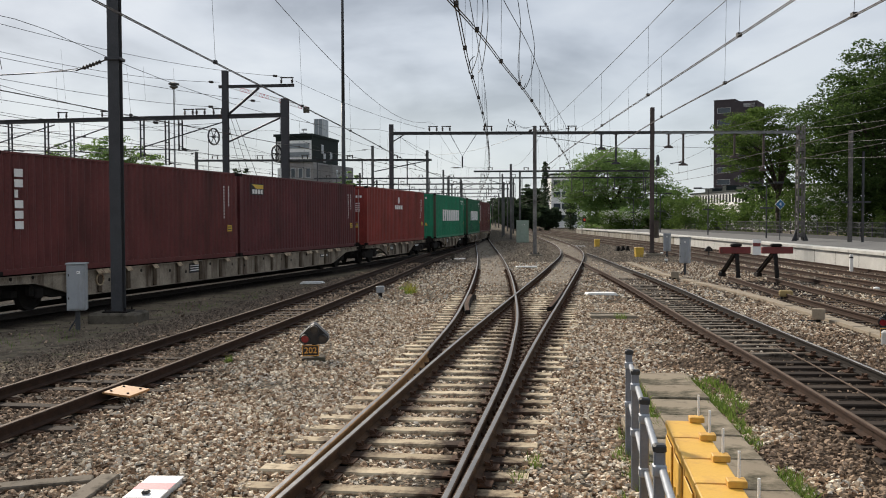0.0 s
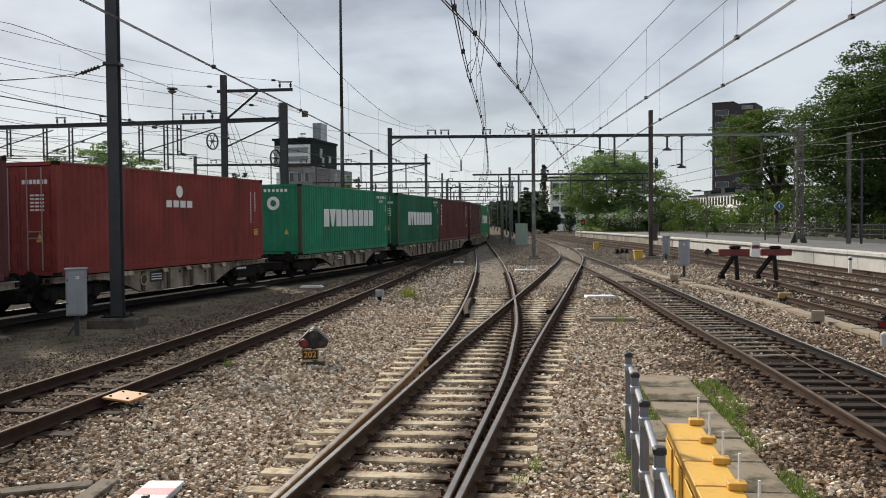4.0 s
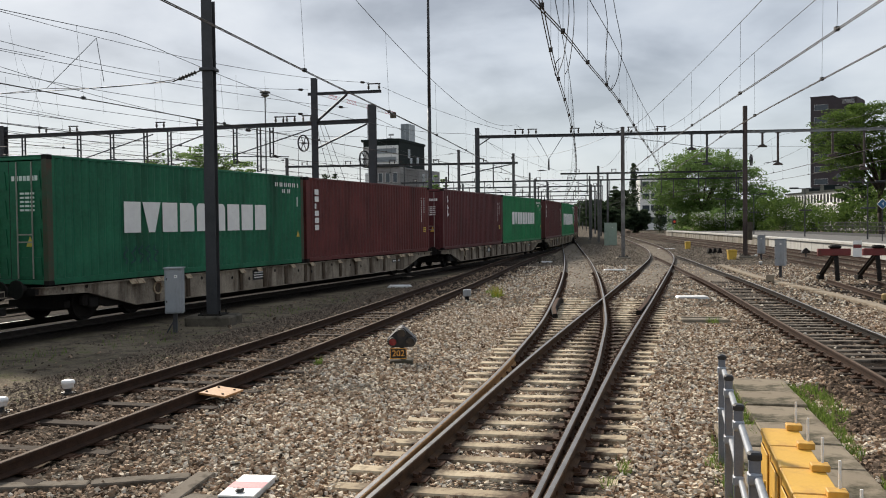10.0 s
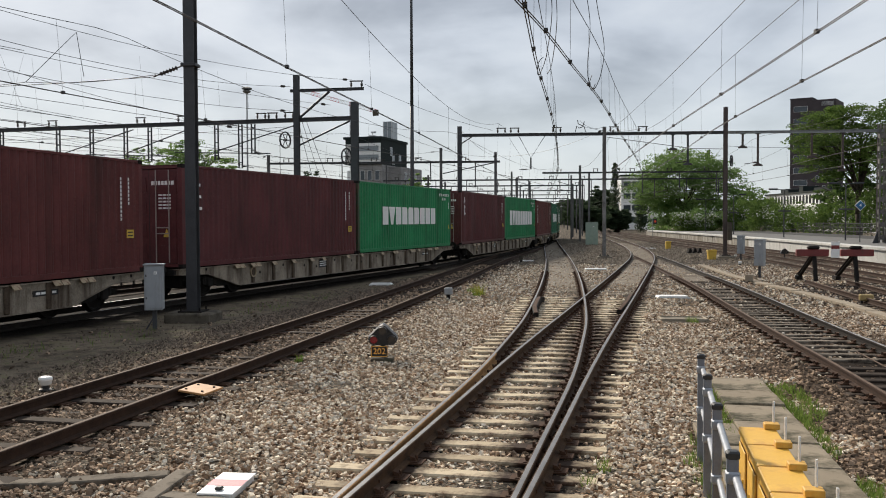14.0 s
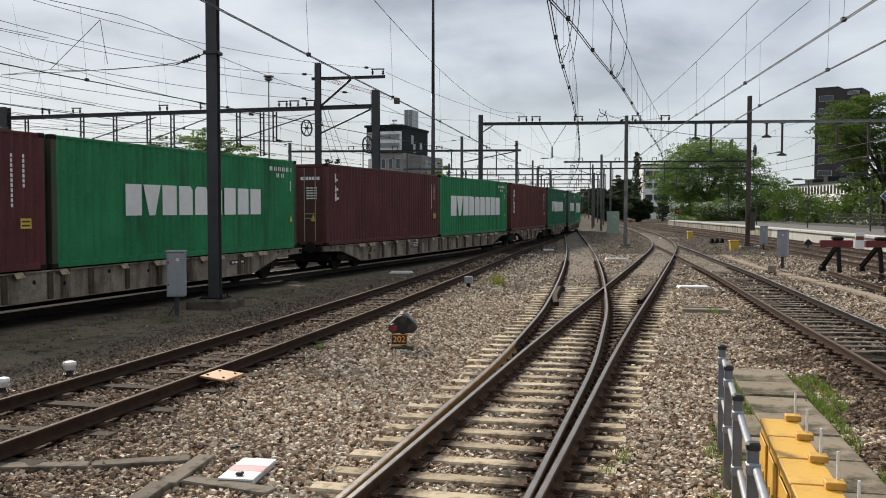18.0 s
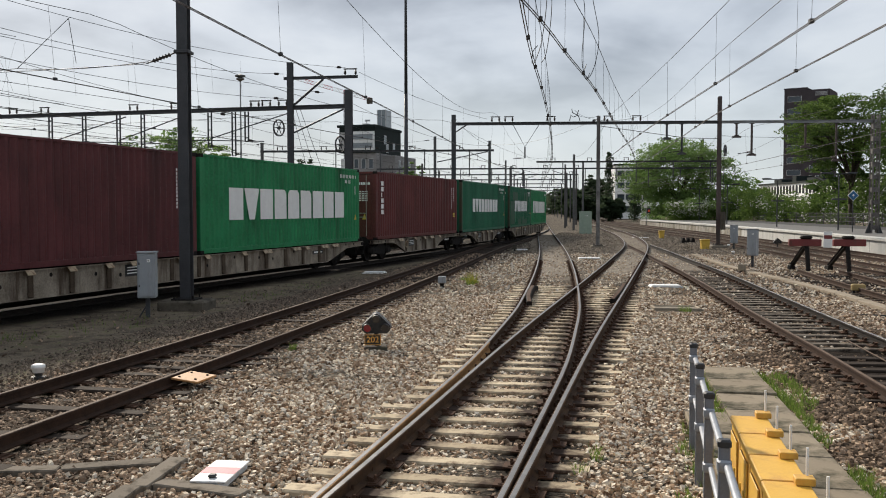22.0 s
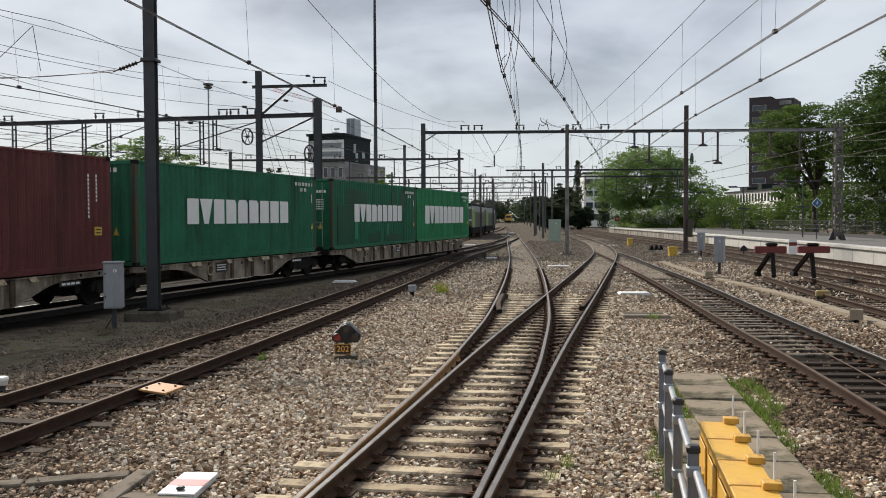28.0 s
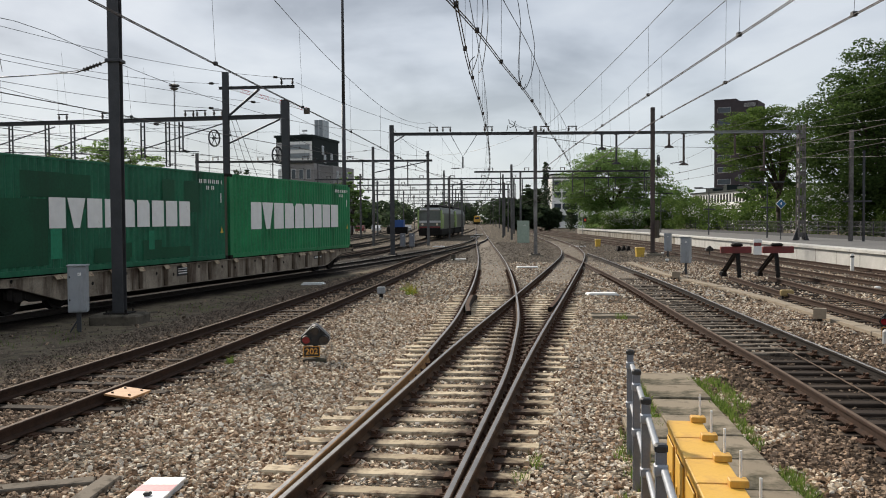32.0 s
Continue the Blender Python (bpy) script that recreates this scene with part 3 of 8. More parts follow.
def along(fn, y0, y1, off=0.0, z=0.0, step=1.0):
    """Points of a line beside a centre line."""
    ys = [y0]
    while ys[-1] < y1 - 1e-6:
        ys.append(min(y1, ys[-1] + step * max(1.0, ys[-1] / 25)))
    ys = np.array(ys)
    sl = (fn(ys + 0.2) - fn(ys - 0.2)) / 0.4
    k = 1 / np.sqrt(1 + sl * sl)
    return [(float(x + off * kk), float(y - off * kk * s), z) for x, y, kk, s in zip(fn(ys), ys, k, sl)]


def rails(parent, fn, y0, y1, treads, offs=(-GAUGE, GAUGE), side=None):
    for o, tm in zip(offs, treads):
        pts = along(fn, y0, y1, o)
        r = part("rail", Geo().sweep(pts, RAIL), side or m_rail, parent)
        part("tread", Geo().sweep(pts, TREAD), tm, r, "worn running surface")


def sleeper_mesh(length, mat, name="sleeper"):
    g = Geo().box(-length / 2, -0.12, -0.14, length / 2, 0.12, 0.0, 0.018)
    return g.mesh(name, mat)


def sleepers(parent, fn, y0, y1, mat, top, length=2.6, gap=0.6, jit=0.012):
    rnd = random.Random(int(y0 * 10 + length * 100))
    meshes = [sleeper_mesh(length, mat) for _ in range(1)]
    y = y0
    while y < y1:
        sl = float((fn(y + 0.2) - fn(y - 0.2))[0]) / 0.4
        ob = part("sleeper", meshes[0], mat, parent)
        ob.matrix_local = pose(float(fn(y)[0]) + rnd.uniform(-0.03, 0.03), y, top + rnd.uniform(-jit, jit), 0, rnd.uniform(-0.4, 0.4), -math.degrees(math.atan(sl)) + rnd.uniform(-0.8, 0.8))
        y += gap / math.sqrt(1 + sl * sl)


def chairs(parent, fn, y0, y1, top, gap=0.6, offs=(-GAUGE, GAUGE), clips=True):
    """Base plates and clips, where rail and sleeper cross."""
    g = Geo()
    y = y0
    while y < y1:
        sl = float((fn(y + 0.2) - fn(y - 0.2))[0]) / 0.4
        k = 1 / math.sqrt(1 + sl * sl)
        for o in offs:
            c = Geo().box(-0.2, -0.1, -0.01, 0.2, 0.1, 0.007).box(-0.15, -0.075, 0.0, 0.15, 0.075, 0.016)
            for s in (-1, 1) if clips else ():
                c.prism([(s * 0.075, 0.0), (s * 0.14, 0.0), (s * 0.11, 0.05), (s * 0.05, 0.068)][::s], -0.04, 0.04)
                c.cyl((s * 0.12, 0, 0), (s * 0.12, 0, 0.07), 0.016, n=5)
            c.turned(pose(float(fn(y)[0]) + o * k, y - o * k * sl, top, 0, 0, -math.degrees(math.atan(sl))))
            g.add(c.v, c.f)
        y += gap * k
    part("fastening", g, m_chair, parent)["kind"] = "stuff"


def track(name, label):
    return thing(name, Matrix.Identity(4), label, "railway track", kind="structure")


# left track, its sleepers half buried
tk = track("railway_track_1", "rusty rails on half-buried dark sleepers")
rails(tk, A_, -30, 88, (m_rail_worn, m_rail_worn))
sleepers(tk, A_, -29.38, 60, m_sleeper_dark, -0.19, 2.5, 0.62, 0.022)
chairs(tk, A_, 4.1, 40, -0.18, 0.62, clips=False)

# grease from the switch slides, with the rails' shadow painted in, darkens the sleepers
nt = m_sleeper_pale.node_tree
n_at = nt.nodes.new("ShaderNodeAttribute")
n_at.attribute_name = "grease_shade"
n_gn = nt.nodes.new("ShaderNodeTexNoise")
n_gn.inputs["Scale"].default_value, n_gn.inputs["Detail"].default_value = 9.0, 5.0
nt.links.new(nt.nodes["Texture Coordinate"].outputs["Object"], n_gn.inputs["Vector"])
n_mul = nt.nodes.new("ShaderNodeMath")
n_mul.operation, n_mul.use_clamp = "MULTIPLY_ADD", True
nt.links.new(n_at.outputs["Fac"], n_mul.inputs[0])
n_mul.inputs[1].default_value = 1.5
n_off = nt.nodes.new("ShaderNodeMapRange")
n_off.inputs["From Min"].default_value, n_off.inputs["From Max"].default_value = 0.3, 0.7
n_off.inputs["To Min"].default_value, n_off.inputs["To Max"].default_value = -0.65, 0.05
nt.links.new(n_gn.outputs[0], n_off.inputs[0])
nt.links.new(n_off.outputs[0], n_mul.inputs[2])
n_gm = nt.nodes.new("ShaderNodeMix")
n_gm.data_type = "RGBA"
n_bc = nt.nodes["Principled BSDF"].inputs["Base Color"]
nt.links.new(n_bc.links[0].from_socket, n_gm.inputs[6])
n_gm.inputs[7].default_value = (0.035, 0.02, 0.013, 1)
nt.links.new(n_mul.outputs[0], n_gm.inputs[0])
nt.links.new(n_gm.outputs[2], n_bc)


def stained_sleeper(length, c1, c2, rnd):
    """A long sleeper cut across its length, its grease and painted rail shadow told from how near the four rails lie.
    """
    xs = np.linspace(-length / 2, length / 2, 33)
    ring_ = [(-0.12, -0.14), (0.12, -0.14), (0.12, -0.018), (0.102, 0.0), (-0.102, 0.0), (-0.12, -0.018)]
    v = [(float(x), p, q) for x in xs for p, q in ring_]
    f = [(i * 6 + j, i * 6 + (j + 1) % 6, i * 6 + 6 + (j + 1) % 6, i * 6 + 6 + j) for i in range(32) for j in range(6)]
    f += [tuple(range(5, -1, -1)), tuple(range(32 * 6, 33 * 6))]
    g = Geo().add(v, [fc[::-1] for fc in f])
    me_ = g.mesh("sleeper", m_sleeper_pale)
    k_ = rnd.uniform(0.75, 1.1)
    rails_ = [(c1 - GAUGE, 0.36, 1.1), (c1 + GAUGE, 0.62, 1.35), (c2 - GAUGE, 0.5, 1.4), (c2 + GAUGE, 0.58, 1.3)]
    val = [k_ * max(w * max(0.0, 1 - abs(p[0] - c) / r) for c, r, w in rails_) for p in g.v]
    me_.attributes.new("grease_shade", "FLOAT", "POINT").data.foreach_set("value", val)
    return me_


# the turnout in the middle: one branch bears left to the main line, one right to the next track
tk = track("railway_track_2", "main turnout on bleached wooden sleepers with polished rails")
rails(tk, B1_, -30, 16, (m_rail_top,), (-GAUGE,), m_rail_y_lit)
rails(tk, B1_, -30, 16, (m_rail_top,), (GAUGE,), m_rail_b)
rails(tk, B1_, 16, 34, (m_rail_top, m_rail_top), side=m_rail_b)
rails(tk, B1_, 34, 400, (m_rail_dull, m_rail_dull))
rails(tk, B2_, 2, 40, (m_rail_top, m_rail_top), side=m_rail_b)
rails(tk, B2_, 40, 330, (m_rail_dull, m_rail_dull))
y, rnd = 4.3, random.Random(5)
while y < 60:
    a, b = float(B1_(y)[0]), float(B2_(y)[0])
    if y < 30:
        ln = b - a + 2.7 + rnd.uniform(-0.1, 0.1)
        ob = part("sleeper", stained_sleeper(ln, a - (a + b) / 2, b - (a + b) / 2, rnd), m_sleeper_pale, tk)
        ob.matrix_local = pose((a + b) / 2 + rnd.uniform(-0.1, 0.1), y, -0.158 + rnd.uniform(-0.009, 0.006), 0, rnd.uniform(-0.3, 0.3), -8.0 + rnd.uniform(-0.6, 0.6))
    y += 0.585
sleepers(tk, B1_, -29.6, 4.0, m_sleeper_pale, -0.16)
sleepers(tk, B1_, 30.4, 90, m_sleeper_far, -0.18)
sleepers(tk, B2_, 30.9, 100, m_sleeper_far, -0.18)
chairs(tk, B1_, 4.3, 44, -0.155, 0.585)
chairs(tk, B2_, 7.5, 44, -0.155, 0.585)
# check rails beside the crossing and the crossing nose
for fn, o, ya, yb in ((B1_, -GAUGE + 0.115, 23.6, 28.4), (B2_, GAUGE - 0.115, 24.6, 29.6)):
    pts = along(fn, ya, yb, o)
    pts = [(x + (0.09 * (1 if o < 0 else -1)) * max(0.0, abs(2 * k / (len(pts) - 1) - 1) - 0.55) / 0.45, yy, z - 0.08 * max(0.0, abs(2 * k / (len(pts) - 1) - 1) - 0.55) / 0.45) for k, (x, yy, z) in enumerate(pts)]
    r = part("check_rail", Geo().sweep(pts, [(-0.07, -0.15), (0.07, -0.15), (0.07, 0.02), (0.055, 0.035), (-0.055, 0.035), (-0.07, 0.02)]), m_rail_black, tk)
    part("tread", Geo().sweep([(x, yy, z + 0.038) for x, yy, z in pts], [(-0.05, -0.004), (0.05, -0.004), (0.045, 0.004), (-0.045, 0.004)]), m_chair, r)
m_dust = M("dusty_fill", (0.12, 0.1, 0.077), (0.23, 0.198, 0.157), 3.0, 0.95, 0, 0.5, 35, dirt=(0.09, 0.07, 0.05), dirt_at=0.6, bdist=0.02)


def fill(fn, y0, y1, z=-0.172):
    """Sand and fines packed level between the rails, uneven on top."""
    g = Geo()
    ys = list(np.arange(y0, y1, 0.5))
    offs_ = np.linspace(-0.66, 0.66, 7)
    for y in ys:
        x = float(fn(y)[0])
        for o in offs_:
            g.v.append((x + o, y, z + 0.014 * noise.noise((x * 2 + o * 3, y * 1.1, 0.5)) - 0.05 * max(0.0, 1 - (y - y0) / 3)))
    for i in range(len(ys) - 1):
        for j in range(6):
            g.f.append((i * 7 + j, i * 7 + j + 1, i * 7 + j + 8, i * 7 + j + 7))
    part("packed_fill", g, m_dust, tk, "pale dusty fill between the rails", True)["kind"] = "stuff"


fill(B1_, 33.0, 110.0)
fill(B2_, 34.0, 100.0)
tk = track("railway_track_3", "straight track on dark tarred sleepers with one bright rail")
rails(tk, C_, -30, 61, (m_rail_worn,), (-GAUGE,))
rails(tk, C_, -30, 61, (m_rail_top,), (GAUGE,), m_rail_black)
sleepers(tk, C_, -29.6, 16.4, m_sleeper_dark, -0.18, 2.0, 0.6, 0.012)
sleepers(tk, C_, 16.8, 38, m_sleeper_ash, -0.17, 2.0, 0.6, 0.016)
sleepers(tk, C_, 38.0, 60, m_sleeper_grey, -0.175, 2.5, 0.6)
chairs(tk, C_, 4.0, 40, -0.158)
fill(C_, 36.0, 58.0)
part("cable", Geo().tube([(x + 0.035 * (yy - 9), yy, -0.135) for x, yy, z in along(C_, 5, 17.5, 0.0)], 0.012, 6), m_rail_worn, tk, "thin rusty rod between the rails")

for fn, ya, yb, lab, k in ((D_, -30, 36.2, "rusty siding that ends at a buffer stop", 4), (E_, -30, 300, "rusty through track beside the platform", 5), (F_, -30, 300, "platform track with dull rails", 6)):
    tk = track("railway_track_%d" % k, lab)
    rails(tk, fn, ya, yb, (m_rail_worn, m_rail_worn))
    sleepers(tk, fn, -29.8, min(yb, 75), m_sleeper_dark if k == 4 else m_sleeper_grey, -0.172)
tk = track("railway_track_7", "track under the freight train on dark sleepers")
rails(tk, T_, -140, 122, (m_rail_dull, m_rail_dull), side=m_rail_black)
sleepers(tk, T_, 46, 75, m_sleeper_dark, -0.205)
for k, off in ((8, 4.6), (9, 9.4), (10, 14.4)):
    tk = track("railway_track_%d" % k, "yard track with rusty rails")
    rails(tk, yard(off), 5, 260, (m_rail_worn, m_rail_worn), side=m_rail_black)
    sleepers(tk, yard(off), 40, 95, m_sleeper_dark, -0.185)

# ---- the freight train ----
ys_p = np.arange(-400, 420.1, 1.0)
xs_p = SIDE(ys_p)
arc_p = np.concatenate([[0], np.cumsum(np.hypot(np.diff(xs_p), np.diff(ys_p)))])
arc_p -= np.interp(6.0, ys_p, arc_p)
RUN = spline(list(zip(range(33), [0.0, 6.18, 12.24, 18.19, 24.08, 30.05, 35.95, 41.7, 47.27, 52.66, 57.87, 63.06, 68.2, 73.19, 78.0, 82.6, 87.21, 91.98, 96.86, 101.66, 106.38, 111.04, 115.76, 120.5, 125.35, 130.04, 134.76, 139.43, 144.16, 148.95, 153.42, 157.87, 162.58])))
GAPS = [0.21, 1.72, 3.55, 1.85, 0.22, 1.66, 0.2, 1.86, 0.2, 1.57, 1.06, 1.37, 0.2]
BOX_L, BOX_W, BOX_H, FLOOR = 12.19, 2.438, 3.125, 0.99
START = [28.52 - BOX_L]
for g_ in GAPS:
    START.append(START[-1] + BOX_L + g_)


def on_path(p):
    y = float(np.interp(p, arc_p, ys_p))
    x = float(SIDE(y)[0])
    s = float((SIDE(y + 0.5) - SIDE(y - 0.5))[0])
    k = 1 / math.sqrt(1 + s * s)
    return x - 1.22 * k, y + 1.22 * k * s


def rigid(p0, a, b):
    """The pose of a body whose start is at p0 along the path and that rides on it at a and b."""
    (xa, ya), (xb, yb) = on_path(p0 + a), on_path(p0 + b)
    h = math.atan2(xb - xa, yb - ya)
    return pose(xa - a * math.sin(h), ya - a * math.cos(h), 0, 0, 0, -math.degrees(h))


def paint(name, c1, c2, dirt):
    mt = M(name, [v * 0.95 for v in c1], [v * 1.35 for v in c2], 0.8, 0.5, 0.0, 0.06, 14, dirt=dirt, dirt_at=0.58, streak=True)
    mt.node_tree.nodes["Principled BSDF"].inputs["Specular IOR Level"].default_value = 0.25
    return mt


m_brown = paint("container_brown", (0.082, 0.0215, 0.0205), (0.113, 0.0305, 0.029), (0.05, 0.017, 0.0145))
m_brown2 = paint("container_dark_brown", (0.07, 0.0195, 0.021), (0.097, 0.0275, 0.029), (0.048, 0.017, 0.0165))
m_redbox = paint("container_red", (0.16, 0.028, 0.022), (0.21, 0.038, 0.031), (0.1, 0.03, 0.022))
m_green = paint("container_green", (0.014, 0.148, 0.056), (0.023, 0.194, 0.077), (0.013, 0.08, 0.032))
m_green2 = paint("container_pale_green", (0.012, 0.155, 0.08), (0.02, 0.195, 0.105), (0.022, 0.1, 0.06))
m_green3 = paint("container_dark_green", (0.0105, 0.092, 0.049), (0.0175, 0.124, 0.065), (0.009, 0.042, 0.024))
m_patch = paint("container_green_patch", (0.004, 0.052, 0.024), (0.008, 0.07, 0.033), (0.008, 0.045, 0.022))
m_mark = M("marking_white", (0.74, 0.74, 0.72), (0.84, 0.84, 0.82), 4, 0.6, 0, 0, 50, dirt=(0.48, 0.46, 0.43), dirt_at=0.68)
m_mark_y = M("marking_yellow", (0.6, 0.4, 0.04), (0.7, 0.48, 0.08), 6, 0.6, 0, 0, 50)
m_seal = M("gasket_black", (0.012, 0.012, 0.012), (0.025, 0.025, 0.025), 6, 0.7, 0, 0, 50)
m_bar = M("locking_bar_zinc", (0.26, 0.22, 0.2), (0.42, 0.38, 0.35), 6, 0.5, 0.4, 0.05, 50)

m_post_rust = M("container_post_rusty", (0.012, 0.06, 0.03), (0.075, 0.035, 0.02), 3.0, 0.6, 0, 0.1, 30, streak=True)
cache = {}


def cached(key, mat, build, smooth=False):
    k = (key, mat.name)
    if k not in cache:
        cache[k] = build().mesh(key, mat, smooth)
    return cache[k]


def corrugated(length, height, depth=0.045, period=0.278):
    """An upright sheet in the y-z plane with trapezoid corrugation towards +x."""
    n = int(length / period)
    p = length / n
    prof = []
    for k in range(n):
        prof += [(0, k * p), (0, k * p + 0.26 * p), (-depth, k * p + 0.5 * p), (-depth, k * p + 0.76 * p)]
    prof.append((0, length))
    g = Geo()
    m = len(prof)
    g.add([(x, y, 0) for x, y in prof] + [(x, y, height) for x, y in prof], [(i, i + 1, m + i + 1, m + i) for i in range(m - 1)])
    return g


def side_text(box, kind, mat=None):
    """Plain white blocks in place of the line's name, and small bars for codes."""
    mat = mat or m_mark
    x = BOX_W / 2 + 0.001
    rnd = random.Random(kind)
    if kind in ("big", "small"):
        y0, y1, z0, z1 = (1.65, 10.7, 0.82, 1.88) if kind == "big" else (2.65, 9.75, 0.99, 1.82)
        w = (y1 - y0) / 9
        for k in range(9):
            a, b = y0 + k * w, y0 + (k + 1) * w - 0.13
            c = 0.16 * (b - a)
            low = [(a, z0), (b, z0), (b, z1), (a, z1)]
            if k == 1:
                low = [(a + 1.9 * c, z0), (b - 1.9 * c, z0), (b + 0.05, z1), (a - 0.05, z1)]
            elif k in (3, 4, 5):
                low = [(a, z0), (b, z0), (b, z1 - c), (b - c, z1), (a + (c if k == 4 else 0), z1), (a, z1 - (c if k == 4 else 0))]
                low = [p for n_, p in enumerate(low) if p not in low[:n_]]
            part("lettering", Geo().prism(low, 0, 0.004).turned(Matrix(((0, 1, 0, x), (1, 0, 0, 0), (0, 0, 1, 0), (0, 0, 0, 1)))), mat, box, "plain white block")
    elif kind == "tall":
        for k in range(6):
            part("lettering", Geo().box(x, 0.62, 2.26 - 0.265 * k, x + 0.004, 0.62 + (0.3 if k != 2 else 0.12), 2.46 - 0.265 * k), mat, box)
    elif kind == "three":
        for k, (h, w) in enumerate(((0.4, 0.22), (0.28, 0.26), (0.38, 0.3))):
            z = 2.2 - 0.36 * k
            part("lettering", Geo().box(x, 0.72, z, x + 0.004, 0.72 + w * 0.4, z + h * 0.85), mat, box)
            part("lettering", Geo().box(x, 0.72 + w * 0.5, z + 0.05, x + 0.004, 0.72 + w, z + 0.14), mat, box)
    elif kind == "plate":
        part("emblem", Geo().box(x, 0.85, 2.12, x + 0.004, 1.95, 2.55), m_black, box, "black and yellow emblem plate")
        part("emblem_stripe", Geo().prism([(0.95, 2.52), (1.92, 2.52), (1.92, 2.36), (1.3, 2.36)], 0, 0.004).turned(Matrix(((0, 1, 0, x + 0.005), (1, 0, 0, 0), (0, 0, 1, 0), (0, 0, 0, 1)))), m_mark_y, box)
        for k in range(4):
            part("lettering", Geo().box(x + 0.005, 1.0 + 0.23 * k, 2.16, x + 0.008, 1.17 + 0.23 * k, 2.33), mat, box)
    elif kind == "wave":
        part("emblem", Geo().cyl((x, 6.1, 2.25), (x + 0.004, 6.1, 2.25), 0.2, n=20), mat, box, "round white emblem")
        for k in range(4):
            part("lettering", Geo().box(x, 5.3 + 0.42 * k, 1.72, x + 0.004, 5.62 + 0.42 * k, 1.95), mat, box)
    # number codes at the rear end, as plain bars
    if kind in ("big", "small"):
        for k in (0, 1, 2.6, 3.6, 5.2, 6.2, 7.6, 8.6, 10.0, 11.0, 13.0):
            part("code_bar", Geo().box(x, 10.25 + 0.115 * k, 2.48, x + 0.004, 10.315 + 0.115 * k, 2.62), mat, box)
        for k in (0, 1, 3, 4):
            part("code_bar", Geo().box(x, 10.72 + 0.115 * k, 2.26, x + 0.004, 10.785 + 0.115 * k, 2.4), mat, box)
        part("code_bar", Geo().box(x, 11.7, 1.8, x + 0.004, 11.76, 2.15), mat, box)
        part("warning_mark", Geo().prism([(11.66, 0.72), (11.86, 0.72), (11.76, 0.95)], 0, 0.004).turned(Matrix(((0, 1, 0, x), (1, 0, 0, 0), (0, 0, 1, 0), (0, 0, 0, 1)))), m_mark_y, box, "yellow warning triangle")
    else:
        for c, n in ((11.15, 11), (11.5, 7)):
            for k in range(n):
                part("code_bar", Geo().box(x, c, 2.3 - 0.11 * k, x + 0.004, c + 0.06, 2.38 - 0.11 * k), mat, box)
        part("sticker", Geo().box(x, 11.42, 0.72, x + 0.004, 11.74, 0.95), m_mark_y, box, "yellow sticker with dark bars")
        for z in (0.77, 0.86):
            part("sticker_bar", Geo().box(x + 0.0045, 11.46, z, x + 0.0065, 11.7, z + 0.035), m_black, box)


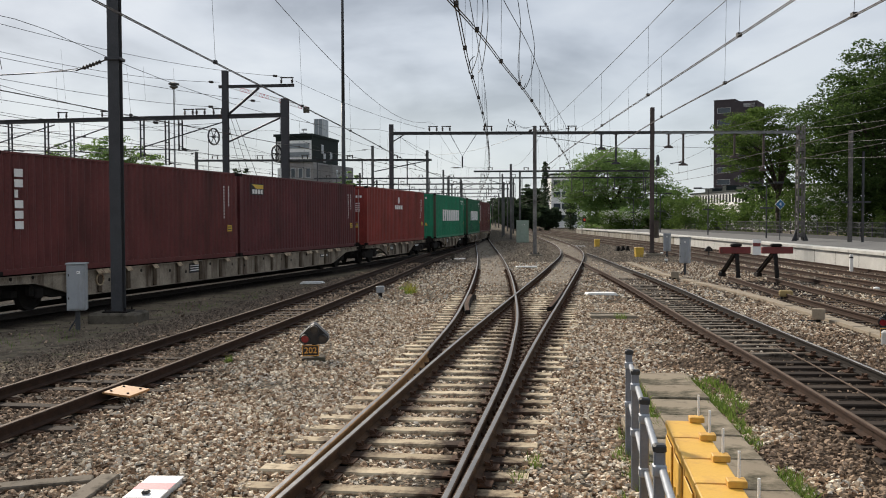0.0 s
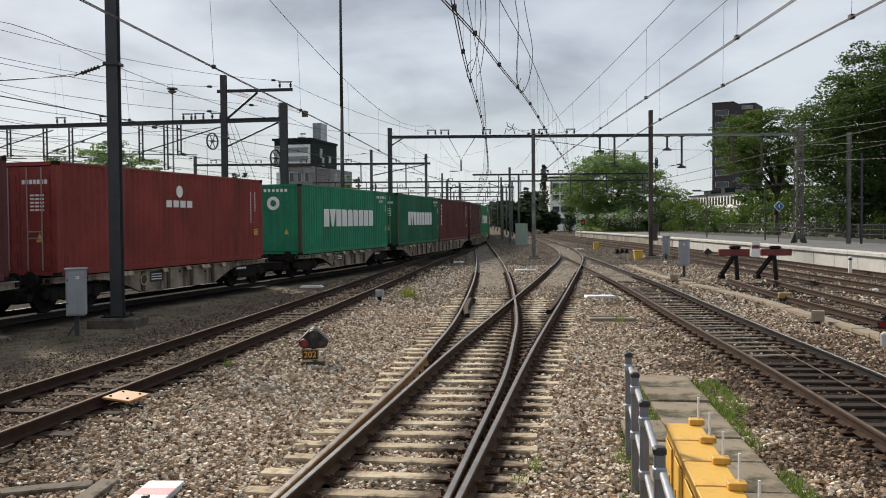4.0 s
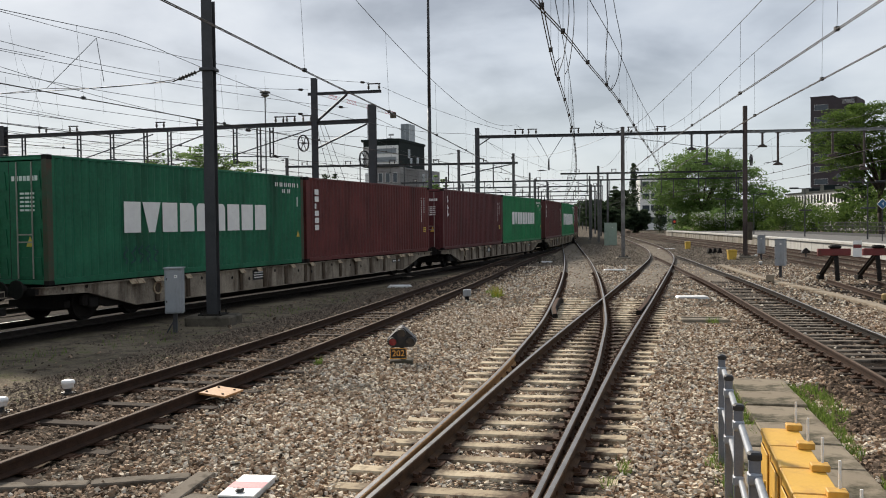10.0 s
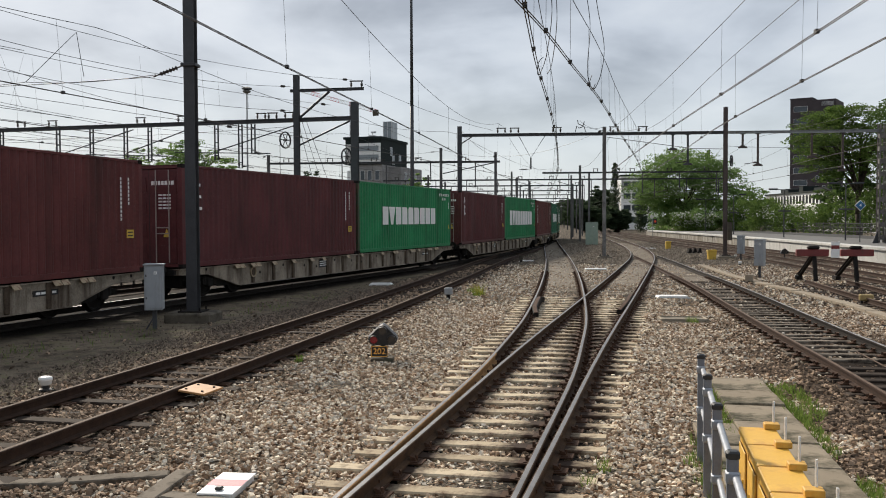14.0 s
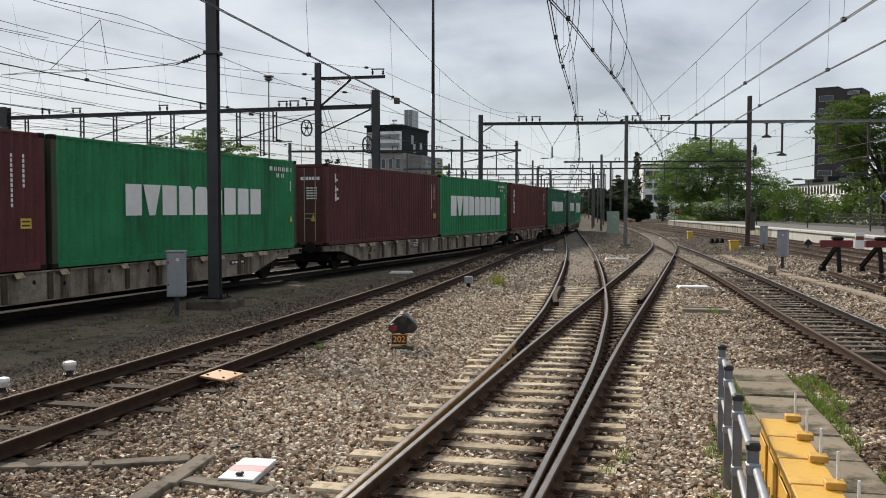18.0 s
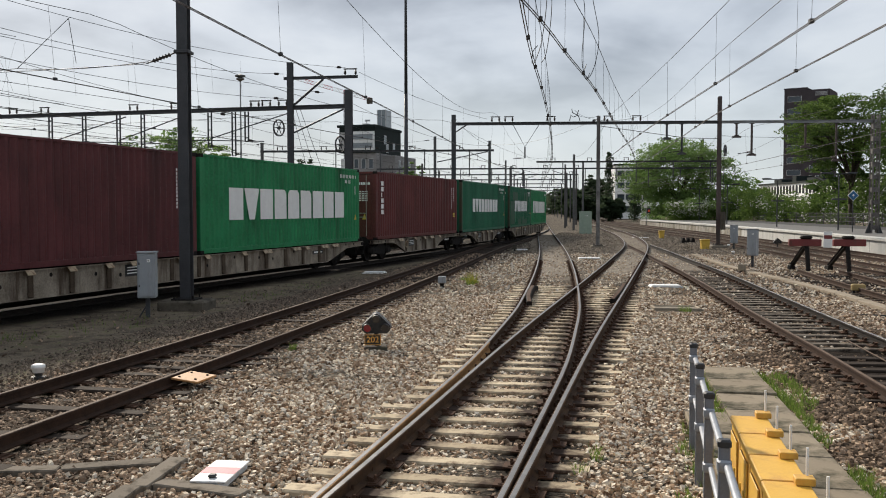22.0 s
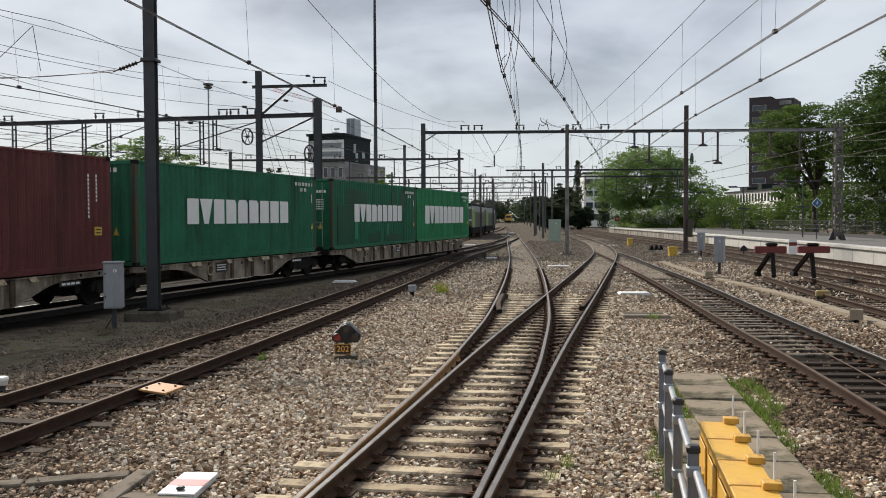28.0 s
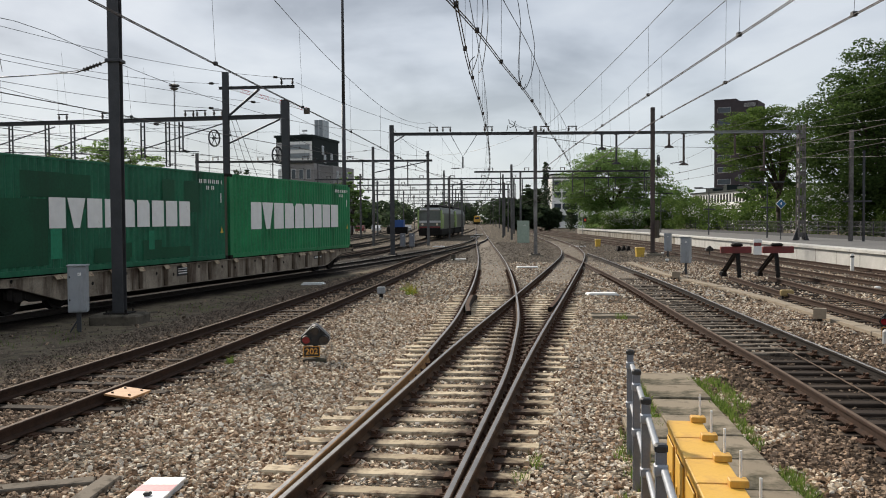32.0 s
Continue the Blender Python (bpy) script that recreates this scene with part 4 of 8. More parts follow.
def container(paint_mat, end, text, label):
    ob = thing("shipping_container", Matrix.Identity(4), label, "container", "containers on the freight train")
    ob["paint"] = paint_mat
    w, h, L = BOX_W / 2, BOX_H, BOX_L
    post_mat = m_post_rust if "green" in label and (text == "small") else paint_mat
    post = cached("corner_post", post_mat, lambda: Geo().box(-0.08, -0.09, 0.0, 0.08, 0.09, h, 0.012))
    cast = cached("corner_casting", m_under, lambda: Geo().box(-0.085, -0.092, 0.0, 0.085, 0.092, 0.118, 0.01))
    for sx in (-1, 1):
        for yy in (0.09, L - 0.09):
            p = part("corner_post", post, post_mat, ob)
            p.location = (sx * (w - 0.08), yy, 0)
            for z in (-0.002, h - 0.116):
                c = part("corner_casting", cast, m_under, p)
                c.location = (sx * 0.003, 0, z)
        p = part("top_rail", cached("top_rail", paint_mat, lambda: Geo().box(-0.03, 0.18, h - 0.08, 0.03, L - 0.18, h - 0.01, 0.008)), paint_mat, ob)
        p.location = (sx * (w - 0.032), 0, 0)
        p = part("bottom_rail", cached("bottom_rail", paint_mat, lambda: Geo().box(-0.03, 0.18, 0.012, 0.03, L - 0.18, 0.16, 0.008)), paint_mat, ob)
        p.location = (sx * (w - 0.032), 0, 0)
        p = part("side_panel", cached("side_panel", paint_mat, lambda: corrugated(L - 0.34, h - 0.22)), paint_mat, ob)
        p.matrix_local = pose(w - 0.006, 0.17, 0.15) if sx > 0 else pose(-w + 0.006, L - 0.17, 0.15, 0, 0, 180)
    part("roof", cached("roof", paint_mat, lambda: Geo().box(-w + 0.05, 0.02, h - 0.05, w - 0.05, L - 0.02, h - 0.012, 0.01)), paint_mat, ob)
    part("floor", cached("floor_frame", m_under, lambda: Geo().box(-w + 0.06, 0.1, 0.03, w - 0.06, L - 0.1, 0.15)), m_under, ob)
    # rear wall
    p = part("end_panel", cached("end_panel", paint_mat, lambda: corrugated(2 * w - 0.3, h - 0.24)), paint_mat, ob)
    p.matrix_local = pose(w - 0.15, L - 0.03, 0.15, 0, 0, 90)
    for z in (0.02, h - 0.12):
        part("end_rail", cached("end_rail_%d" % (z > 1), paint_mat, lambda: Geo().box(-w + 0.16, L - 0.1, z, w - 0.16, L - 0.02, z + 0.11, 0.008)), paint_mat, ob)
        part("end_rail", cached("end_rail_front_%d" % (z > 1), paint_mat, lambda: Geo().box(-w + 0.16, 0.02, z, w - 0.16, 0.1, z + 0.11, 0.008)), paint_mat, ob)
    if end == "wall":
        p = part("end_panel", cached("end_panel", paint_mat, lambda: corrugated(2 * w - 0.3, h - 0.24)), paint_mat, ob)
        p.matrix_local = pose(-w + 0.15, 0.03, 0.15, 0, 0, -90)
        part("emblem", Geo().cyl((-0.1, 0.026, 2.05), (-0.1, 0.022, 2.05), 0.3, n=24), m_mark, ob, "round white emblem")
        part("emblem_star", Geo().cyl((-0.1, 0.021, 2.05), (-0.1, 0.018, 2.05), 0.15, n=8), paint_mat, ob)
        for k in range(7):
            part("code_bar", Geo().box(-0.75 + 0.2 * k, 0.021, 2.55, -0.63 + 0.2 * k, 0.025, 2.68), m_mark, ob)
        part("warning_mark", Geo().prism([(0.42, 0.68), (0.62, 0.68), (0.52, 0.92)], 0.02, 0.025), m_mark_y, ob, "yellow warning triangle")
    else:
        for sx in (-1, 1):
            def leaf():
                return Geo().box(-0.53, 0.055, 0.14, 0.53, 0.075, h - 0.14)
            d = part("door", cached("door", paint_mat, leaf), paint_mat, ob)
            d.location = (sx * 0.54, 0, 0)
            for z in (0.22, 0.91, 1.6, 2.29):
                pn = part("door_panel", cached("door_panel", paint_mat, lambda: Geo().prism([(-0.46, 0), (0.46, 0), (0.42, 0.45), (-0.42, 0.45)], 0.035, 0.056)), paint_mat, d)
                pn.location = (0, 0, z)
            for bx in (-0.27, 0.2):
                b = part("locking_bar", cached("locking_bar", m_bar, lambda: Geo().cyl((0, 0.012, 0.16), (0, 0.012, h - 0.16), 0.018, n=8)), m_bar, d, "zinc locking bar")
                b.location = (bx, 0, 0)
            for z in (1.02, 1.2):
                part("handle", Geo().box(-0.25, 0.0, z, 0.22, 0.012, z + 0.035), m_bar, d)
            part("gasket", cached("gasket", m_seal, lambda: Geo().box(-0.545, 0.05, 0.13, -0.532, 0.08, h - 0.13)), m_seal, d)
        for k in range(7):
            part("code_bar", Geo().box(0.1 + 0.12 * k, 0.03, 2.28, 0.19 + 0.12 * k, 0.034, 2.4), m_mark, ob)
        for k in range(5):
            for q in range(3):
                part("code_bar", Geo().box(0.35 + 0.16 * q, 0.03, 1.95 - 0.1 * k, 0.48 + 0.16 * q, 0.034, 2.0 - 0.1 * k), m_mark, ob)
        part("warning_mark", Geo().prism([(0.52, 0.7), (0.76, 0.7), (0.64, 0.96)], 0.028, 0.033), m_mark_y, ob, "yellow warning triangle")
    side_text(ob, text)
    for c in ob.children:
        if c.name.split(".")[0] in ("lettering", "code_bar", "emblem", "emblem_star", "emblem_stripe", "warning_mark", "sticker", "sticker_bar"):
            c.location.z += 0.23
    del ob["paint"]
    return ob


WHEELS = []


def bogie(parent, y):
    b = new("bogie")
    b.parent = parent
    b.location = (0, y, 0)

    def frame_side():
        return Geo().prism([(-1.25, 0.42), (-0.7, 0.42), (-0.35, 0.3), (0.35, 0.3), (0.7, 0.42), (1.25, 0.42), (1.25, 0.62), (0.9, 0.7), (0.5, 0.66), (0.2, 0.78), (-0.2, 0.78), (-0.5, 0.66), (-0.9, 0.7), (-1.25, 0.62)], -0.06, 0.06).turned(pose(0, 0, 0, 0, 0, 90))
    for sx in (-1, 1):
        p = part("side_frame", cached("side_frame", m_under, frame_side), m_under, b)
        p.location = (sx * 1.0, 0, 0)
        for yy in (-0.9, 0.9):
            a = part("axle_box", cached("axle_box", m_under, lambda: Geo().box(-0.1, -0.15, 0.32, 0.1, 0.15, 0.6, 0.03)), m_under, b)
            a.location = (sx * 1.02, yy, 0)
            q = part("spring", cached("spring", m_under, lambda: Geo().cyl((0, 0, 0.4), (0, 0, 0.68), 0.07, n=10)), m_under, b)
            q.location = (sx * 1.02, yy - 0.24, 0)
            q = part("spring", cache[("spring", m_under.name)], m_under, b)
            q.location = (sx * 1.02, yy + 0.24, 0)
    # added black blocks close the view, standing in for deep shade round the wheels
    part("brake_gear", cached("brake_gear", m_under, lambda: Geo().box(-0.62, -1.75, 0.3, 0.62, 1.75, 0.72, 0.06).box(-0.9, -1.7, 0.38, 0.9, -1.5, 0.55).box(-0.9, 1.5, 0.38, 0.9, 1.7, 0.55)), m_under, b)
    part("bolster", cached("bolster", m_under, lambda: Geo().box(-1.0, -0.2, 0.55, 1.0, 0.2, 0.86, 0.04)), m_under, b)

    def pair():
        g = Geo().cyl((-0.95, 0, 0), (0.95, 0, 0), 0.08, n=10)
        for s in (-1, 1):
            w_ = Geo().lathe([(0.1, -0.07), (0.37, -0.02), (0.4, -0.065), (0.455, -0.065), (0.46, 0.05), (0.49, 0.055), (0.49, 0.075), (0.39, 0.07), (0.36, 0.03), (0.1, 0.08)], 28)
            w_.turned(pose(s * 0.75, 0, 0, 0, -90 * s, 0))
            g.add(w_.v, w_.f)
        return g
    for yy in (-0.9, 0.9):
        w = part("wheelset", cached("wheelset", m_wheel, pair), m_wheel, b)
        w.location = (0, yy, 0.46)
        WHEELS.append((w, yy))
    return b


def sill_poly(L, deep, run, flat):
    """The outline of a wagon's side beam, y against z."""
    z1 = FLOOR - 0.03
    if deep == "long":
        return [(-0.4, z1), (-0.4, 0.78), (1.3, 0.73), (3.1, 0.26), (L - 3.1, 0.26), (L - 1.3, 0.73), (L + 0.4, 0.78), (L + 0.4, z1)]
    return [(-0.5, z1), (-0.5, 0.81), (2.0, 0.79), (2.6, 0.7), (3.9, 0.27), (L - 3.9, 0.27), (L - 2.6, 0.7), (L - 2.0, 0.79), (L + 0.5, 0.81), (L + 0.5, z1)]


def wagon(kind, L, bogies, label):
    ob = thing("container_wagon", Matrix.Identity(4), label, "freight wagon", "wagons of the freight train")
    key = "%s_%.1f" % (kind, L)
    rot = Matrix(((0, 1, 0, 0), (1, 0, 0, 0), (0, 0, 1, 0), (0, 0, 0, 1)))

    def sill():
        g = Geo().prism(sill_poly(L, kind, 0, 0), -0.012, 0.012).turned(rot)
        poly = sill_poly(L, kind, 0, 0)
        low = poly[1:-1]
        for (a, za), (b, zb) in zip(low[:-1], low[1:]):
            g.add([(-0.06, a, za), (0.07, a, za), (0.07, b, zb), (-0.06, b, zb), (-0.06, a, za + 0.022), (0.07, a, za + 0.022), (0.07, b, zb + 0.022), (-0.06, b, zb + 0.022)],
                  [(0, 1, 2, 3), (7, 6, 5, 4), (0, 4, 5, 1), (1, 5, 6, 2), (2, 6, 7, 3), (3, 7, 4, 0)])
        g.box(-0.06, -0.4, FLOOR - 0.055, 0.075, L + 0.4, FLOOR - 0.028)
        return g
    rnd = random.Random(int(L * 7))
    for sx in (-1, 1):
        s = part("side_sill", cached("sill" + key, m_wagon, sill), m_wagon, ob)
        s.matrix_local = pose(sx * 1.14, 0 if sx > 0 else L, 0, 0, 0, 0 if sx > 0 else 180)
        if sx < 0:
            continue
        lo, hi = (4.0, L - 3.9)
        n = int((hi - lo) / 1.35)
        rib = cached("rib", m_rib, lambda: Geo().box(0.012, -0.09, 0.295, 0.06, 0.09, FLOOR - 0.056, 0.025))
        for k in range(n + 1):
            r = part("rib", rib, m_rib, s)
            r.location = (0, lo + k * (hi - lo) / n, 0)
        for k in range(n):
            yy = lo + (k + 0.35 + 0.3 * ((k * 7) % 3) / 2) * (hi - lo) / n
            part("hole", cached("sill_hole", m_under, lambda: Geo().cyl((0.0122, 0, 0), (0.0135, 0, 0), 0.055, n=10)), m_under, s).location = (0, yy, 0.62 + 0.09 * ((k * 5) % 3))
        for yy in (0.5, 1.3, L - 1.3, L - 0.5):
            part("hole", cache[("sill_hole", m_under.name)], m_under, s).location = (0, yy, 0.89)
        flap = cached("flap", m_cleat, lambda: Geo().box(0.0, -0.13, -0.16, 0.022, 0.13, 0.0, 0.006))
        yy = 2.9
        while yy < L - 2.0:
            for q in ((0.0, 0.3) if rnd.random() < 0.45 else (0.0,)):
                r = part("flap", flap, m_cleat, s, "folded container lock with worn paint")
                r.matrix_local = pose(0.08, yy + q, FLOOR - 0.03, 0, -38, 0)
            yy += rnd.choice((1.0, 1.4, 2.2))
        part("notice_panel", Geo().box(0.013, L * 0.36, 0.55, 0.02, L * 0.36 + 0.75, 0.88), m_black, s, "black notice panel")
        for k in range(3):
            part("notice_line", Geo().box(0.021, L * 0.36 + 0.08, 0.62 + 0.08 * k, 0.024, L * 0.36 + 0.66, 0.65 + 0.08 * k), m_mark, s)
        part("name_panel", Geo().box(0.013, L * 0.82, 0.62, 0.02, L * 0.82 + 0.9, 0.76), m_black, s, "black name plate with pale bars")
        for k in range(4):
            part("notice_line", Geo().box(0.021, L * 0.82 + 0.1 + 0.19 * k, 0.66, 0.024, L * 0.82 + 0.25 + 0.19 * k, 0.72), m_mark, s)
        part("rope_ring", Geo().sweep([(0.05, 4.0 + 0.16 * math.cos(a), 0.66 + 0.16 * math.sin(a)) for a in np.linspace(0, 2 * math.pi, 17)], [(-0.02, -0.02), (0.02, -0.02), (0.02, 0.02), (-0.02, 0.02)], up=(1, 0, 0)), m_cleat, s)

    def deck():
        g = Geo().box(-0.22, -0.3, 0.8, 0.22, L + 0.3, FLOOR - 0.06)
        yy = 0.2
        while yy < L:
            g.box(-1.12, yy - 0.08, FLOOR - 0.2, 1.12, yy + 0.08, FLOOR - 0.06)
            yy += 2.0
        for e in (-0.42, L + 0.3):
            g.box(-1.2, e, 0.78, 1.2, e + 0.12, FLOOR - 0.04)
        return g
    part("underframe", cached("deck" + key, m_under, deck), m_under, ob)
    for e, s in ((-0.42, -1), (L + 0.42, 1)):
        for sx in (-1, 1):
            b = part("buffer", cached("buffer_%d" % s, m_under, lambda: Geo().cyl((0, 0, 0), (0, s * 0.22, 0), 0.1, n=12).cyl((0, s * 0.2, 0), (0, s * 0.25, 0), 0.22, n=16)), m_under, ob)
            b.location = (sx * 0.875, e, 0.94)
        part("coupling_hook", cached("hook_%d" % s, m_under, lambda: Geo().box(-0.05, min(0, s * 0.3), -0.06, 0.05, max(0, s * 0.3), 0.06, 0.02).cyl((0, s * 0.3, 0.02), (0, s * 0.3, -0.45), 0.03, n=6)), m_under, ob).location = (0, e, 0.93)
    for yy in bogies:
        bogie(ob, yy)
    return ob


TRAIN = []   # thing, the wagon's start on the path, its two riding points, offset in the wagon
SPEC = [(m_brown, "door", "tall", "dark brown corrugated container with white upright lettering"),
        (m_brown2, "door", "plate", "dark brown corrugated container with a black and yellow plate"),
        (m_redbox, "door", "wave", "bright red corrugated container with a round white emblem"),
        (m_green2, "wall", "small", "pale green corrugated container with white block lettering"),
        (m_green3, "door", "small", "dark green corrugated container with white block lettering"),
        (m_brown, "door", "tall", "dark brown corrugated container with white upright lettering"),
        (m_brown2, "door", "three", "dark brown corrugated container with three white letters"),
        (m_green, "wall", "small", "green corrugated container with white block lettering"),
        (m_brown2, "door", "three", "dark brown corrugated container with three white letters"),
        (m_green, "wall", "big", "green corrugated container with large white block lettering"),
        (m_brown, "door", "tall", "dark brown corrugated container with white upright lettering"),
        (m_green3, "wall", "small", "dark green corrugated container with white block lettering"),
        (m_green3, "door", "small", "patched green corrugated container with white block lettering"),
        (m_green, "wall", "big", "green corrugated container with large white block lettering")]
boxes = [container(*s) for s in SPEC]
# repainted patches on the last container but one
for k, (a, b, z0, z1) in enumerate(((0.6, 2.6, 0.25, 2.0), (3.2, 4.4, 1.75, 2.7), (5.6, 6.3, 0.3, 0.75), (8.0, 8.7, 2.0, 2.75), (6.9, 7.9, 0.2, 0.8), (9.3, 10.2, 1.7, 2.75))):
    part("patch", Geo().box(BOX_W / 2 - 0.004, a, z0, BOX_W / 2 - 0.002, b, z1), m_patch, boxes[12], "darker repainted patch")
for a, b, z0, z1 in ((4.5, 6.2, 0.2, 0.62), (7.9, 9.6, 0.2, 0.55), (1.6, 3.3, 2.05, 2.72)):
    part("patch", Geo().box(BOX_W / 2 - 0.003, a, z0, BOX_W / 2 - 0.0005, b, z1), m_patch, boxes[12], "darker repainted patch")
for a, b, z0, z1 in ((7.2, 7.5, 0.5, 1.1), (2.7, 3.15, 0.4, 1.6)):
    part("patch", Geo().box(BOX_W / 2 - 0.003, a, z0, BOX_W / 2 + 0.0008, b, z1), m_green2, boxes[12], "lighter repainted patch")
# faint scribbles low on the large green container
m_scrib = M("marker_scribble", (0.004, 0.035, 0.05), (0.008, 0.05, 0.065), 6, 0.6, 0, 0, 30)
rnd = random.Random(4)
for k in range(5):
    pts = [(BOX_W / 2, 2.7 + 0.3 * k + 0.1 * math.sin(q * 1.9 + k) + rnd.uniform(-0.04, 0.04), 0.85 - 0.09 * q) for q in range(6)]
    part("scribble", Geo().sweep(pts, [(-0.02, -0.003), (0.02, -0.003), (0.02, 0.003), (-0.02, 0.003)], up=(1, 0, 0)), m_scrib, boxes[4], "dark blue-green scribble")
for pair_ in ((0, 1), (4, 5), (6, 7), (8, 9), (12, 13)):
    off = START[pair_[1]] - START[pair_[0]]
    L_ = off + BOX_L
    w_ = wagon("long", round(L_, 1), (2.5, L_ - 2.5), "long flat container wagon with dirty grey side beams")
    TRAIN.append((w_, START[pair_[0]], 2.5, L_ - 2.5, (0, 0, 0)))
    for k, o in zip(pair_, (0, off)):
        TRAIN.append((boxes[k], START[pair_[0]], 2.5, L_ - 2.5, (0, o, FLOOR)))
for k in (2, 3, 10, 11):
    bg = (0.9, BOX_L - 0.9) if k in (2, 3) else ((0.9, BOX_L + 0.5) if k == 10 else (BOX_L - 0.9,))
    w_ = wagon("short", BOX_L, bg, "short container wagon with arched dirty grey side beams")
    TRAIN.append((w_, START[k], 1.0, BOX_L - 1.0, (0, 0, 0)))
    TRAIN.append((boxes[k], START[k], 1.0, BOX_L - 1.0, (0, 0, FLOOR)))


def motions():
    for ob, p0, a, b, o in TRAIN:
        rows = []
        for t in range(33):
            rows.append((t, rigid(p0 - float(RUN(t)[0]), a, b) @ Matrix.Translation(o)))
        walk(ob, rows)
    # the wheels roll with the train
    turn = [(k / 10, -math.degrees(float(RUN(k / 10)[0]) / 0.46)) for k in range(321)]
    rolled = [(t, pose(0, 0, 0.46, a)) for t, a in turn]
    for w, yy in WHEELS:
        walk(w, [(t, Matrix.Translation((0, yy, 0)) @ m) for t, m in rolled])

# ---- masts and portals of the overhead line ----
def upright(x, y, z0, z1, w, mat, name="mast"):
    return Geo().sweep([(x, y, z0), (x, y, z1)], H_ring(w, w, 0.02, 0.022), up=(0, 1, 0))


def footing(parent, x, y, sx, sy, z0=-0.3, z1=0.06, mat=None):
    part("footing", Geo().box(x - sx / 2, y - sy / 2, z0, x + sx / 2, y + sy / 2, z1, 0.05), mat or m_conc, parent, "concrete footing")
    part("base_plate", Geo().box(x - 0.32, y - 0.32, z1, x + 0.32, y + 0.32, z1 + 0.035, 0.01), m_under, parent)
    for a in (-0.25, 0.25):
        for b in (-0.25, 0.25):
            part("bolt", Geo().cyl((x + a, y + b, z1), (x + a, y + b, z1 + 0.12), 0.022, n=6), m_under, parent)


def gusset(parent, x, y, z, w, mat):
    g = Geo()
    for s in (-1, 1):
        g.prism([(s * w / 2, z), (s * (w / 2 + 0.2), z), (s * w / 2, z + 0.5)][::s], -0.012, 0.012)
    part("gusset", g.turned(pose(x, y, 0)), mat, parent)


def insulator(parent, a, b, r=0.055):
    a, b = Vector(a), Vector(b)
    L_ = (b - a).length
    prof = [(0.018, 0.0), (0.018, 0.2 * L_)]
    for k in range(6):
        z = (0.22 + 0.1 * k) * L_
        prof += [(0.03, z), (r, z + 0.02 * L_), (r * 0.9, z + 0.035 * L_), (0.03, z + 0.06 * L_)]
    prof += [(0.018, 0.84 * L_), (0.018, L_)]
    g = Geo().lathe(prof, 10).turned(Matrix.Translation(a) @ (b - a).to_track_quat("Z", "Y").to_matrix().to_4x4())
    part("insulator", g, m_insul, parent, "dark ribbed insulator")


def hanger(parent, x, y, z1, z0, mat, arm=0.0):
    """A drop tube under a beam with its registration arm."""
    g = Geo()
    for s in (-0.1, 0.1):
        g.cyl((x + s, y, z1), (x + s, y, z0), 0.052, n=6)
    for k in range(3):
        zz = z0 + (z1 - z0) * (0.12 + 0.38 * k)
        g.box(x - 0.1, y - 0.02, zz - 0.03, x + 0.1, y + 0.02, zz + 0.03)
    h = part("drop_tube", g, mat, parent)
    part("end_plate", Geo().box(x - 0.12, y - 0.08, z0 - 0.03, x + 0.12, y + 0.08, z0), mat, h)
    if arm:
        insulator(parent, (x, y, z0 + 0.1), (x + 0.35 * (1 if arm > 0 else -1), y, z0 + 0.06))
        part("steady_arm", Geo().tube([(x + 0.3 * (1 if arm > 0 else -1), y, z0 + 0.06), (x + arm, y, z0 - 0.02)], 0.02, 6), m_wire, parent)


def single_drop(parent, x, y, z1, z0, mat, arm=0.0):
    """One stout drop tube with a flanged head and a shoe for the wires."""
    g = Geo().cyl((x, y, z1), (x, y, z0), 0.075, n=10)
    g.box(x - 0.16, y - 0.1, z1 - 0.03, x + 0.16, y + 0.1, z1)
    h = part("drop_tube", g, mat, parent)
    part("shoe", Geo().prism([(-0.3, z0 - 0.16), (0.3, z0 - 0.16), (0.3, z0 - 0.08), (0.1, z0 + 0.02), (-0.1, z0 + 0.02), (-0.3, z0 - 0.08)], -0.06, 0.06).turned(pose(x, y, 0)), mat, h)
    if arm:
        q = 1 if arm > 0 else -1
        insulator(parent, (x, y, z0 + 0.1), (x + 0.4 * q, y, z0 + 0.06), 0.07)
        part("steady_arm", Geo().tube([(x + 0.35 * q, y, z0 + 0.06), (x + arm, y, z0 - 0.02)], 0.025, 6), m_wire, parent)


def stand(parent, x, y, z, w=0.5):
    """A small frame with two insulators on top of a beam."""
    g = Geo()
    for s in (-1, 1):
        g.cyl((x + s * w / 2, y, z), (x + s * w / 2, y, z + 0.3), 0.035, n=6)
        g.lathe([(0.04, 0), (0.085, 0.03), (0.04, 0.06), (0.085, 0.09), (0.04, 0.12), (0.08, 0.15), (0.04, 0.18)], 10, (x + s * w / 2, y, z + 0.05))
    g.box(x - w / 2 - 0.08, y - 0.04, z + 0.3, x + w / 2 + 0.08, y + 0.04, z + 0.36)
    part("insulator_stand", g, m_insul, parent)


